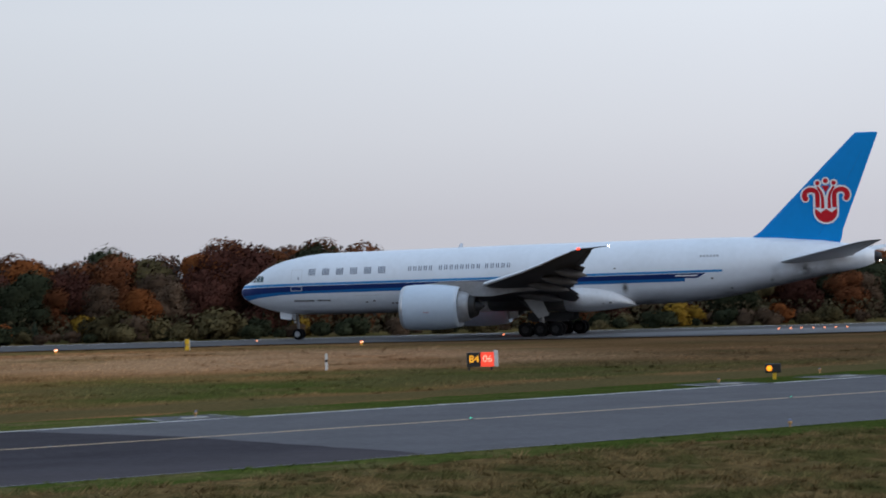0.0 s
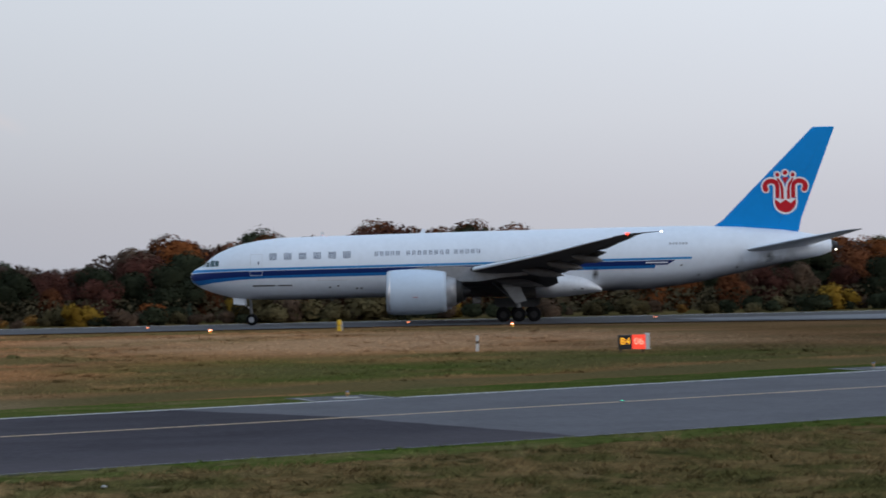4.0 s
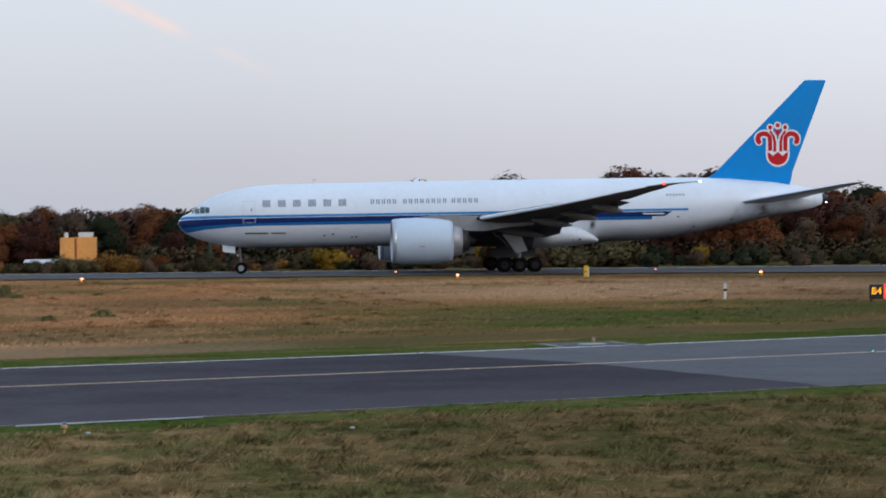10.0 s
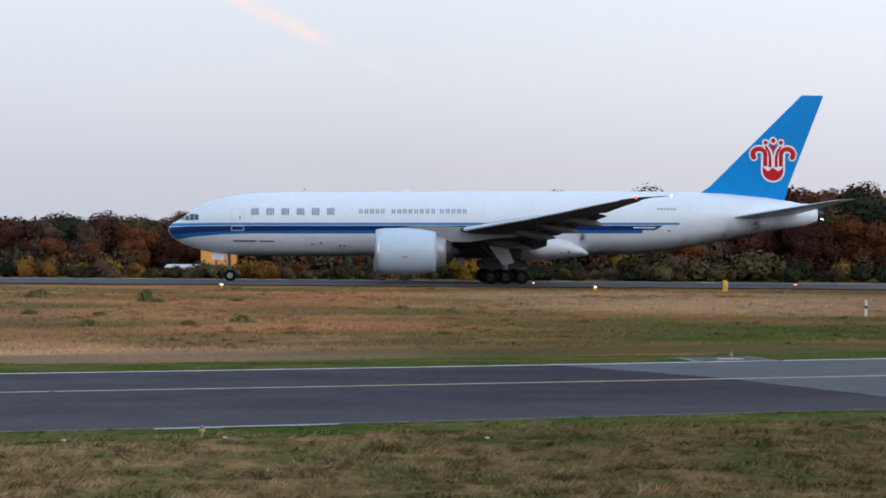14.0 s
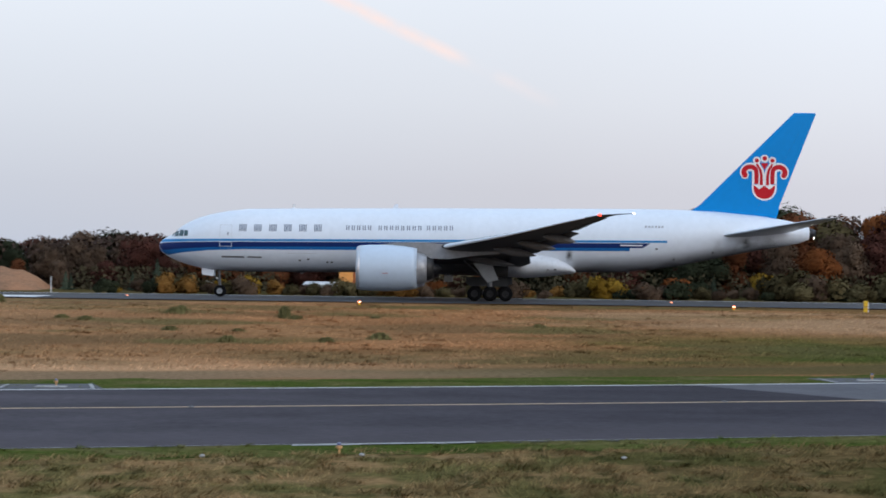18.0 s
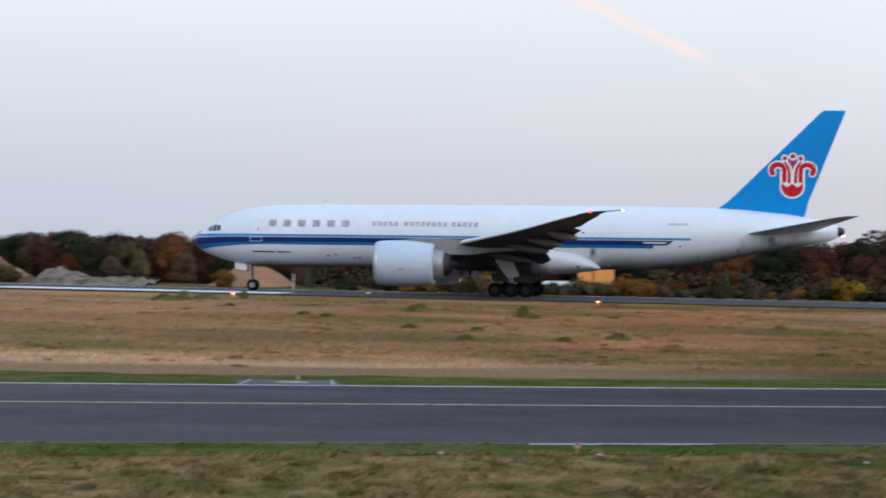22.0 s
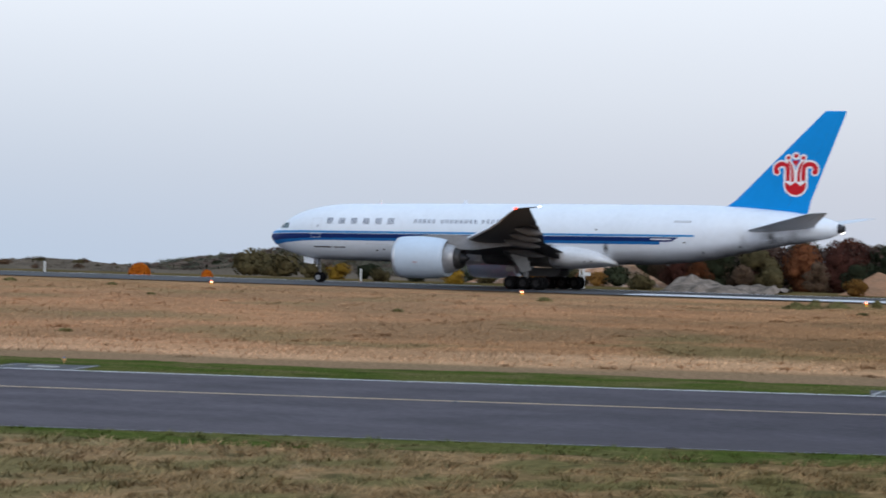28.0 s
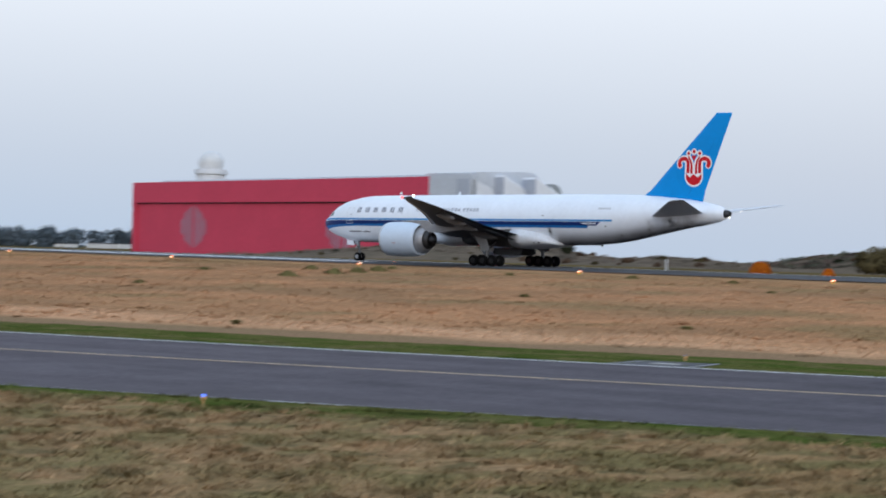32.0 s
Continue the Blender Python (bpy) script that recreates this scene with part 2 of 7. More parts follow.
def darker_east(m):
    """The dark surface is coloured blacker towards +x."""
    n, l = m.node_tree.nodes, m.node_tree.links
    b = n["Principled BSDF"]
    src = b.inputs["Base Color"].links[0].from_socket
    co, sep, rng2, mx = n.new("ShaderNodeTexCoord"), n.new("ShaderNodeSeparateXYZ"), n.new("ShaderNodeMapRange"), n.new("ShaderNodeMixRGB")
    l.new(co.outputs["Object"], sep.inputs[0])
    l.new(sep.outputs["X"], rng2.inputs[0])
    rng2.inputs[1].default_value, rng2.inputs[2].default_value = -28, 8
    mx.blend_type = "MULTIPLY"
    l.new(rng2.outputs[0], mx.inputs[0])
    l.new(src, mx.inputs[1])
    mx.inputs[2].default_value = (0.48, 0.49, 0.53, 1)
    # long tyre and paving streaks in the direction of travel
    mp, streak, r3, m3 = n.new("ShaderNodeMapping"), n.new("ShaderNodeTexNoise"), n.new("ShaderNodeMapRange"), n.new("ShaderNodeMixRGB")
    mp.inputs["Rotation"].default_value = (0, 0, -0.29)
    mp.inputs["Scale"].default_value = (0.012, 0.42, 1.0)
    l.new(co.outputs["Object"], mp.inputs[0])
    l.new(mp.outputs[0], streak.inputs["Vector"])
    streak.inputs["Scale"].default_value, streak.inputs["Detail"].default_value = 1.0, 3
    r3.inputs[1].default_value, r3.inputs[2].default_value, r3.inputs[3].default_value, r3.inputs[4].default_value = 0.3, 0.7, 0.88, 1.13
    l.new(streak.outputs["Fac"], r3.inputs[0])
    m3.blend_type = "MULTIPLY"
    m3.inputs[0].default_value = 1.0
    # paler again far to the west
    west2, m4 = n.new("ShaderNodeMapRange"), n.new("ShaderNodeMixRGB")
    west2.inputs[1].default_value, west2.inputs[2].default_value = -22, -60
    l.new(sep.outputs["X"], west2.inputs[0])
    m4.blend_type = "MULTIPLY"
    l.new(west2.outputs[0], m4.inputs[0])
    l.new(mx.outputs[0], m4.inputs[1])
    m4.inputs[2].default_value = (1.22, 1.20, 1.18, 1)
    l.new(m4.outputs[0], m3.inputs[1])
    l.new(r3.outputs[0], m3.inputs[2])

    def sums(kind, *args):
        node = n.new("ShaderNodeMath")
        node.operation = kind
        for slot, v in enumerate(args):
            if isinstance(v, bpy.types.NodeSocket):
                l.new(v, node.inputs[slot])
            else:
                node.inputs[slot].default_value = v
        return node.outputs[0]

    # dust blown off the grass lies along the southern side
    x, y = sep.outputs["X"], sep.outputs["Y"]
    edge = sums("MULTIPLY_ADD", sums("MULTIPLY", x, x), 0.0006, sums("MULTIPLY_ADD", x, 0.31, 52.4))
    dust, m5 = n.new("ShaderNodeMapRange"), n.new("ShaderNodeMixRGB")
    dust.interpolation_type = "SMOOTHSTEP"
    dust.inputs[1].default_value, dust.inputs[2].default_value, dust.inputs[3].default_value, dust.inputs[4].default_value = 7.5, 1.0, 0.0, 0.38
    l.new(sums("MULTIPLY_ADD", streak.outputs["Fac"], 5.0, sums("SUBTRACT", sums("SUBTRACT", y, edge), 2.5)), dust.inputs[0])
    l.new(dust.outputs[0], m5.inputs[0])
    l.new(m3.outputs[0], m5.inputs[1])
    m5.inputs[2].default_value = (0.094, 0.080, 0.087, 1)
    l.new(m5.outputs[0], b.inputs["Base Color"])


darker_east(ASPHALT)
ASPHALT2 = mat("worn_light_asphalt", (0.092, 0.089, 0.098), 0.95, vary=0.12, size=3.0, bump=0.25, second=(0.110, 0.106, 0.116), spec=0.1)
RUNWAY = mat("runway_asphalt", (0.070, 0.066, 0.069), 0.92, vary=0.15, size=6.0, bump=0.2, second=(0.088, 0.083, 0.085), spec=0.08)
ENTRY = mat("pale_worn_concrete", (0.155, 0.16, 0.175), 0.85, vary=0.12, size=5.0, bump=0.2, second=(0.12, 0.122, 0.13), spec=0.3)
CONCRETE = mat("pale_concrete", (0.36, 0.35, 0.34), 0.85, vary=0.12, size=0.8, bump=0.2)
WHITELINE = mat("worn_white_line_paint", (0.72, 0.69, 0.68), 0.7, vary=0.12, size=0.6)
YELLOWLINE = mat("faded_orange_line_paint", (0.52, 0.36, 0.21), 0.7, vary=0.15, size=0.6)
class Nodes:
    """Helper for building a colour out of places and noise."""

    def __init__(self, name, rough=0.95):
        self.m = bpy.data.materials.new(name)
        self.m.use_nodes = True
        self.n, self.l = self.m.node_tree.nodes, self.m.node_tree.links
        self.b = self.n["Principled BSDF"]
        self.b.inputs["Roughness"].default_value = rough
        self.b.inputs["Specular IOR Level"].default_value = 0.0
        self.co = self.n.new("ShaderNodeTexCoord")
        sep = self.n.new("ShaderNodeSeparateXYZ")
        self.l.new(self.co.outputs["Object"], sep.inputs[0])
        self.x, self.y = sep.outputs["X"], sep.outputs["Y"]

    def put(self, node, k, v):
        if isinstance(v, bpy.types.NodeSocket):
            self.l.new(v, node.inputs[k])
        else:
            node.inputs[k].default_value = v

    def op(self, kind, *args):
        node = self.n.new("ShaderNodeMath")
        node.operation = kind
        for k, v in enumerate(args):
            self.put(node, k, v)
        return node.outputs[0]

    def noise(self, size, sx=1.0, sy=1.0, detail=5, shift=0.0):
        mp, node = self.n.new("ShaderNodeMapping"), self.n.new("ShaderNodeTexNoise")
        mp.inputs["Location"].default_value = (shift, shift * 0.7, 0)
        mp.inputs["Scale"].default_value = (1 / (size * sx), 1 / (size * sy), 1 / size)
        self.l.new(self.co.outputs["Object"], mp.inputs[0])
        self.l.new(mp.outputs[0], node.inputs["Vector"])
        node.inputs["Scale"].default_value = 1.0
        node.inputs["Detail"].default_value = detail
        return node.outputs["Fac"]

    def ramp(self, v, lo, hi, a=0.0, b=1.0):
        node = self.n.new("ShaderNodeMapRange")
        node.interpolation_type = "SMOOTHSTEP"
        for k, q in enumerate((v, lo, hi, a, b)):
            self.put(node, k, q)
        return node.outputs[0]

    def mix(self, f, c1, c2, kind="MIX"):
        node = self.n.new("ShaderNodeMixRGB")
        node.blend_type = kind
        self.put(node, 0, f)
        for k, c in ((1, c1), (2, c2)):
            self.put(node, k, (*c, 1) if isinstance(c, tuple) else c)
        return node.outputs[0]

    def gap(self, a, b, c):
        """Distance in y from a strip's edge curve."""
        xx = self.op("MULTIPLY", self.x, self.x)
        e = self.op("MULTIPLY_ADD", xx, c, self.op("MULTIPLY_ADD", self.x, b, a))
        return self.op("SUBTRACT", self.y, e)

    def done(self, colour, bump=0.6, size=0.25, single=None):
        g = self.noise(size, detail=4)
        if single:
            # blade by blade
            geo = self.n.new("ShaderNodeNewGeometry")
            colour = self.mix(1.0, colour, self.ramp(geo.outputs["Random Per Island"], 0.0, 1.0, *single), "MULTIPLY")
        both = self.mix(1.0, colour, self.ramp(g, 0.25, 0.75, 0.72, 1.28), "MULTIPLY")
        self.l.new(both, self.b.inputs["Base Color"])
        bp = self.n.new("ShaderNodeBump")
        bp.inputs["Strength"].default_value, bp.inputs["Distance"].default_value = bump, 0.08
        self.l.new(g, bp.inputs["Height"])
        self.l.new(bp.outputs[0], self.b.inputs["Normal"])
        return self.m


def field_material(name="dry_autumn_grass", single=None):
    """Autumn meadow: tawny with brown and weedy blotches, a mown strip by the taxiway, greener and darker towards +x.
    """
    k = Nodes(name)
    gap = k.op("ADD", k.gap(76.1, 0.31, 0.0012), k.op("MULTIPLY_ADD", k.noise(7, 1.6), 9.0, -4.5))
    col = k.mix(k.ramp(k.noise(11, 1.3, 1.0, 4), 0.36, 0.64), (0.335, 0.163, 0.075), (0.232, 0.114, 0.052))
    col = k.mix(k.ramp(k.noise(24, 1.8, 1.0, 3, 3.0), 0.42, 0.66, 0.0, 0.6), col, (0.268, 0.150, 0.072))
    col = k.mix(k.ramp(k.noise(8, 2.4, 2.2, 4, 9.0), 0.46, 0.62, 0.0, 0.8), col, (0.142, 0.086, 0.042))
    col = k.mix(k.ramp(k.noise(7, 1.8, 2.0, 4, 21.0), 0.52, 0.66, 0.0, 0.8), col, (0.108, 0.090, 0.036))
    # bleached straw beside the mown strip, to the west
    straw = k.op("MULTIPLY", k.ramp(gap, 11, 15), k.ramp(gap, 27, 19))
    straw = k.op("MULTIPLY", straw, k.ramp(k.x, 10, -18))
    straw = k.op("MULTIPLY", straw, k.ramp(k.noise(9, 2.0, 0.8, 4, 17.0), 0.30, 0.60, 0.45, 0.95))
    col = k.mix(straw, col, (0.470, 0.275, 0.150))
    # weedy belt where the damp ground begins
    u = k.op("ADD", k.x, k.op("MULTIPLY_ADD", k.noise(22, 1.0, 1.0, 5, 5.0), 44.0, -22.0))
    belt = k.op("MULTIPLY", k.ramp(gap, 14, 18), k.ramp(gap, 34, 24))
    belt = k.op("MULTIPLY", belt, k.op("MULTIPLY", k.ramp(u, -24, 0), k.ramp(k.noise(6, 1.5, 1.6, 4, 2.0), 0.38, 0.58)))
    col = k.mix(k.op("MULTIPLY", belt, 0.8), col, (0.100, 0.076, 0.034))
    # damp green ground to the east
    wet = k.op("MULTIPLY", k.ramp(u, 0, 16), k.ramp(gap, 12, 17))
    far = k.op("ADD", k.y, k.op("MULTIPLY_ADD", k.noise(12, 2.5, 1.0, 5, 8.0), 22.0, -11.0))
    wet = k.op("MULTIPLY", wet, k.ramp(far, 132, 112))
    wet = k.op("MULTIPLY", wet, k.ramp(k.noise(10, 2.6, 0.8, 5, 27.0), 0.30, 0.60, 0.55, 0.97))
    green = k.mix(k.ramp(k.noise(8, 1.6, 1.4, 4, 4.0), 0.40, 0.62), (0.052, 0.071, 0.017), (0.084, 0.080, 0.030))
    col = k.mix(wet, col, green)
    pale = k.op("MULTIPLY", k.ramp(u, 0, 18), k.op("MULTIPLY", k.ramp(far, 124, 136), k.ramp(far, 172, 160)))
    col = k.mix(k.ramp(u, 34, 62, 0.0, 0.75), col, k.mix(k.ramp(k.noise(8, 1.8, 1.4, 4, 12.0), 0.4, 0.6), (0.120, 0.078, 0.040), (0.066, 0.052, 0.024)))
    pale = k.op("MULTIPLY", pale, k.ramp(k.x, 62, 38))
    col = k.mix(k.op("MULTIPLY", pale, k.ramp(k.noise(9, 1.8, 1.2, 4, 6.0), 0.3, 0.55, 0.15, 0.95)), col, (0.330, 0.205, 0.115))
    # greener beside the runway
    rim = k.op("MULTIPLY", k.ramp(k.y, 148, 170), k.ramp(k.noise(12, 2.5, 1.0, 4, 7.0), 0.40, 0.58))
    col = k.mix(k.op("MULTIPLY", rim, 0.6), col, (0.120, 0.090, 0.034))
    # darker to the east, paler to the west
    col = k.mix(k.ramp(k.x, 14, 46), col, k.mix(1.0, col, (0.78, 0.80, 0.84), "MULTIPLY"))
    col = k.mix(k.ramp(k.x, -8, -70), col, k.mix(0.45, k.mix(1.0, col, (1.36, 1.28, 1.34), "MULTIPLY"), (0.36, 0.212, 0.120)))
    col = k.mix(k.ramp(k.x, -30, 0), col, k.mix(1.0, col, (1.07, 1.0, 0.96), "MULTIPLY"))
    # mown strip
    mown = k.op("MULTIPLY", k.ramp(gap, 3.5, 6.5), k.ramp(gap, 15.5, 11.5))
    dull = k.mix(k.ramp(u, -10, 8), (0.225, 0.150, 0.090), (0.084, 0.074, 0.032))
    col = k.mix(k.op("MULTIPLY", mown, 0.85), col, dull)
    # rank dark weeds beyond the runway
    col = k.mix(k.ramp(k.y, 231, 236, 0, 0.9), col, k.mix(k.ramp(k.noise(6, 1.0, 3.0), 0.4, 0.6), (0.068, 0.057, 0.020), (0.114, 0.083, 0.033)))
    return k.done(col, single=single)


def verge_material(name="short_green_grass", single=None):
    k = Nodes(name)
    u = k.op("ADD", k.x, k.op("MULTIPLY_ADD", k.noise(12), 30.0, -15.0))
    col = k.mix(k.ramp(k.noise(2.6, 1.6), 0.36, 0.62), (0.058, 0.078, 0.017), (0.094, 0.092, 0.030))
    col = k.mix(k.ramp(k.noise(1.8, 1.6, 1.2, 5, 3.0), 0.50, 0.66, 0, 0.7), col, (0.128, 0.104, 0.046))
    col = k.mix(k.ramp(k.noise(1.3, 2.0, 1.4, 4, 13.0), 0.58, 0.70, 0, 0.75), col, (0.026, 0.036, 0.010))
    col = k.mix(k.ramp(u, 5, 40, 0, 0.7), col, (0.036, 0.054, 0.011))
    return k.done(col, single=single)


def near_material(name="rough_foreground_grass", single=None):
    """Matted grass in clumps of green, tan and brown."""
    k = Nodes(name)
    u = k.op("ADD", k.x, k.op("MULTIPLY_ADD", k.noise(16), 30.0, -15.0))
    col = k.mix(k.ramp(k.noise(1.0, 1.2, 1.8), 0.36, 0.60), (0.245, 0.150, 0.070), (0.160, 0.106, 0.047))
    col = k.mix(k.ramp(k.noise(1.7, 1.4, 1.8, 5, 4.0), 0.45, 0.60, 0, 0.85), col, (0.108, 0.095, 0.034))
    col = k.mix(k.ramp(k.noise(0.8, 1.3, 2.0, 5, 9.0), 0.55, 0.66, 0, 0.75), col, (0.049, 0.048, 0.018))
    col = k.mix(k.ramp(k.noise(0.9, 1.3, 2.0, 5, 31.0), 0.58, 0.70, 0, 0.5), col, (0.30, 0.195, 0.105))
    col = k.mix(k.ramp(u, -8, 12), col, k.mix(1.0, col, (0.59, 0.62, 0.58), "MULTIPLY"))
    col = k.mix(k.ramp(k.x, -6, -34), col, k.mix(0.30, k.mix(1.0, col, (1.36, 1.32, 1.42), "MULTIPLY"), (0.25, 0.17, 0.10)))
    return k.done(col, single=single)


DRYGRASS = field_material()
GREENGRASS = verge_material()
NEARMEADOW = near_material()
FIELDBLADE = field_material("dry_meadow_blades", (1.3, 1.7))
VERGEBLADE = verge_material("short_green_blades", (1.1, 1.7))
NEARBLADE = near_material("matted_foreground_blades", (1.1, 1.75))
BARK = mat("dark_bark", (0.06, 0.048, 0.04), 0.9, vary=0.3, size=0.5, bump=0.5)
SAND = mat("loose_sand", (0.37, 0.185, 0.105), 0.95, vary=0.15, size=4.0, bump=0.8, second=(0.25, 0.145, 0.09), spec=0.0)


def earth_material():
    """Dug earth: pale sand, darker loam in patches, bleached clay, washed by runnels."""
    k = Nodes("dug_sand_and_loam")
    col = k.mix(k.ramp(k.noise(9, 0.8, 1.0, 5, 1.0), 0.40, 0.58), (0.40, 0.225, 0.14), (0.175, 0.115, 0.078))
    col = k.mix(k.ramp(k.noise(5, 1.0, 1.0, 5, 12.0), 0.55, 0.64, 0, 0.85), col, (0.43, 0.36, 0.31))
    col = k.mix(k.ramp(k.noise(1.6, 0.6, 3.0, 5, 5.0), 0.50, 0.66, 0, 0.65), col, (0.20, 0.105, 0.062))
    col = k.mix(k.ramp(k.noise(4, 1.0, 1.0, 6, 25.0), 0.60, 0.66, 0, 0.8), col, (0.075, 0.068, 0.04))
    return k.done(col, 1.0, 0.6)


EARTH = earth_material()
RUBBLE = mat("grey_rubble", (0.24, 0.190, 0.158), 0.95, vary=0.4, size=1.6, bump=1.0, second=(0.105, 0.086, 0.07), spec=0.0)
SCRUB = mat("scrubby_hillside", (0.150, 0.115, 0.086), 0.95, vary=0.15, size=7.0, bump=0.6, second=(0.105, 0.086, 0.064), spec=0.0)
HANGARRED = mat("red_hangar_cladding", (0.56, 0.060, 0.105), 0.75, vary=0.04, size=12.0, spec=0.15)
SHADEDBAY = mat("shaded_bay_grey", (0.40, 0.43, 0.50), 0.6, vary=0.05, size=8.0)
SLOTGREY = mat("dull_slot_grey", (0.14, 0.15, 0.18), 0.6, vary=0.1)
ANNEXGREY = mat("dull_annex_sheeting", (0.24, 0.265, 0.28), 0.6, vary=0.1, size=4.0)
HANGARGREY = mat("silver_hangar_cladding", (0.50, 0.53, 0.58), 0.6, vary=0.05, size=10.0)
HANGARPALE = mat("pale_hangar_cladding", (0.66, 0.675, 0.71), 0.6, vary=0.03, size=10.0)
SIGNYELLOW = mat("yellow_plastic", (0.70, 0.42, 0.01), 0.5, vary=0.05)
BUILDYELLOW = mat("ochre_cladding", (0.80, 0.34, 0.085), 0.6, vary=0.08, size=3.0)
PALE = mat("weathered_white_paint", (0.62, 0.62, 0.62), 0.6, vary=0.08)
BARGREY = mat("plum_grey_bars", (0.36, 0.16, 0.22), 0.6, vary=0.05)
DARK = mat("dark_metal", (0.04, 0.04, 0.045), 0.5, 0.4, vary=0.2)
LAMPWARM = glow("warm_runway_lamp", (1.0, 0.19, 0.06), 2.0)
LAMPHOT = glow("white_hot_bulb", (1.0, 0.75, 0.5), 6.0)
LAMPRED = glow("red_lamp", (1.0, 0.055, 0.03), 4.0)
LAMPWHITE = glow("white_lamp", (1.0, 0.9, 0.75), 14.0)
LAMPBLUE = glow("blue_taxiway_lamp", (0.10, 0.20, 1.0), 1.6)
LAMPGREEN = glow("green_taxiway_lamp", (0.05, 0.9, 0.5), 1.6)
LAMPAMBER = glow("amber_lamp", (1.0, 0.32, 0.012), 1.8)
SIGNRED = glow("lit_red_sign_face", (0.9, 0.06, 0.03), 1.0)
SIGNBLACK = mat("black_sign_face", (0.012, 0.012, 0.012), 0.5, vary=0.1)
LITYELLOW = glow("lit_yellow_characters", (1.0, 0.42, 0.02), 1.4)
LITWHITE = glow("lit_pale_characters", (1.0, 0.45, 0.32), 1.0)
LEAF = {
    "rust": leafy("rust_leaves", (0.158, 0.055, 0.024), (0.084, 0.034, 0.017), 0.35, 0.3, 0.35),
    "dark_red": leafy("dark_red_leaves", (0.086, 0.032, 0.024), (0.046, 0.022, 0.017), 0.3, 0.3, 0.35),
    "orange": leafy("orange_leaves", (0.205, 0.068, 0.022), (0.115, 0.038, 0.014), 0.3, 0.3, 0.35),
    "olive": leafy("olive_leaves", (0.092, 0.072, 0.034), (0.056, 0.046, 0.024), 0.3, 0.3, 0.35),
    "green": leafy("dark_green_leaves", (0.038, 0.043, 0.024), (0.022, 0.026, 0.016), 0.3, 0.3, 0.35),
    "yellow": leafy("yellow_leaves", (0.260, 0.150, 0.020), (0.165, 0.095, 0.018), 0.2, 0.2, 0.35),
    # distance haze is mixed into this leaf colour as blue-grey
    "hazy": leafy("haze_tinted_tree_leaves", (0.10, 0.125, 0.145), (0.06, 0.075, 0.088)),
    "ochre": leafy("ochre_leaves", (0.22, 0.105, 0.028), (0.13, 0.065, 0.02), 0.25, 0.25, 0.35),
    "spruce": leafy("grey_green_needles", (0.075, 0.092, 0.062), (0.045, 0.058, 0.04), 0.25, 0.2, 0.35),
    "weed": leafy("weedy_green_leaves", (0.200, 0.165, 0.068), (0.140, 0.122, 0.048), 0.15, 0.0, 0.7),
    "brown": leafy("brown_leaves", (0.100, 0.064, 0.042), (0.060, 0.040, 0.028), 0.3, 0.3, 0.35),
}


# ---- building helpers ----
def mesh_of(name, bm, material, smooth=False):
    me = bpy.data.meshes.new(name)
    bm.normal_update()
    bm.to_mesh(me)
    bm.free()
    me.materials.append(material)
    if smooth:
        for p in me.polygons:
            p.use_smooth = True
    return me


def part(name, bm, material, parent=None, label="", smooth=False):
    ob = new(name, mesh_of(name, bm, material, smooth))
    ob.parent = parent
    return tagged(ob, label)


def thing(name, bm, material, label, category, group="", kind="", smooth=False, at=None):
    ob = part(name, bm, material, None, "", smooth)
    if at is not None:
        ob.matrix_basis = at
    return tagged(ob, label, category, group, kind)


def empty(name, label, category, at=None, group=""):
    ob = new(name)
    if at is not None:
        ob.matrix_basis = at
    return tagged(ob, label, category, group)


def box(bm, x0, x1, y0, y1, z0, z1, bevel=0.0):
    vs = [bm.verts.new((x, y, z)) for z in (z0, z1) for x, y in ((x0, y0), (x1, y0), (x1, y1), (x0, y1))]
    fs = [bm.faces.new([vs[i] for i in q]) for q in ((3, 2, 1, 0), (4, 5, 6, 7), (0, 1, 5, 4), (1, 2, 6, 5), (2, 3, 7, 6), (3, 0, 4, 7))]
    if bevel:
        bmesh.ops.bevel(bm, geom=list({e for f in fs for e in f.edges}), offset=bevel, segments=2, affect="EDGES", profile=0.5)
    return bm


def boxed(*a, **k):
    return box(bmesh.new(), *a, **k)


def tube(bm, p, q, r0, r1=None, n=10):
    r1 = r0 if r1 is None else r1
    p, q = Vector(p), Vector(q)
    turn = (q - p).to_track_quat("Z", "Y").to_matrix()
    rings = []
    for c, r in ((p, r0), (q, r1)):
        rings.append([bm.verts.new(c + turn @ Vector((r * math.cos(2 * math.pi * i / n), r * math.sin(2 * math.pi * i / n), 0))) for i in range(n)])
    for i in range(n):
        j = (i + 1) % n
        bm.faces.new((rings[0][i], rings[0][j], rings[1][j], rings[1][i]))
    bm.faces.new(rings[0][::-1])
    bm.faces.new(rings[1])
    return bm


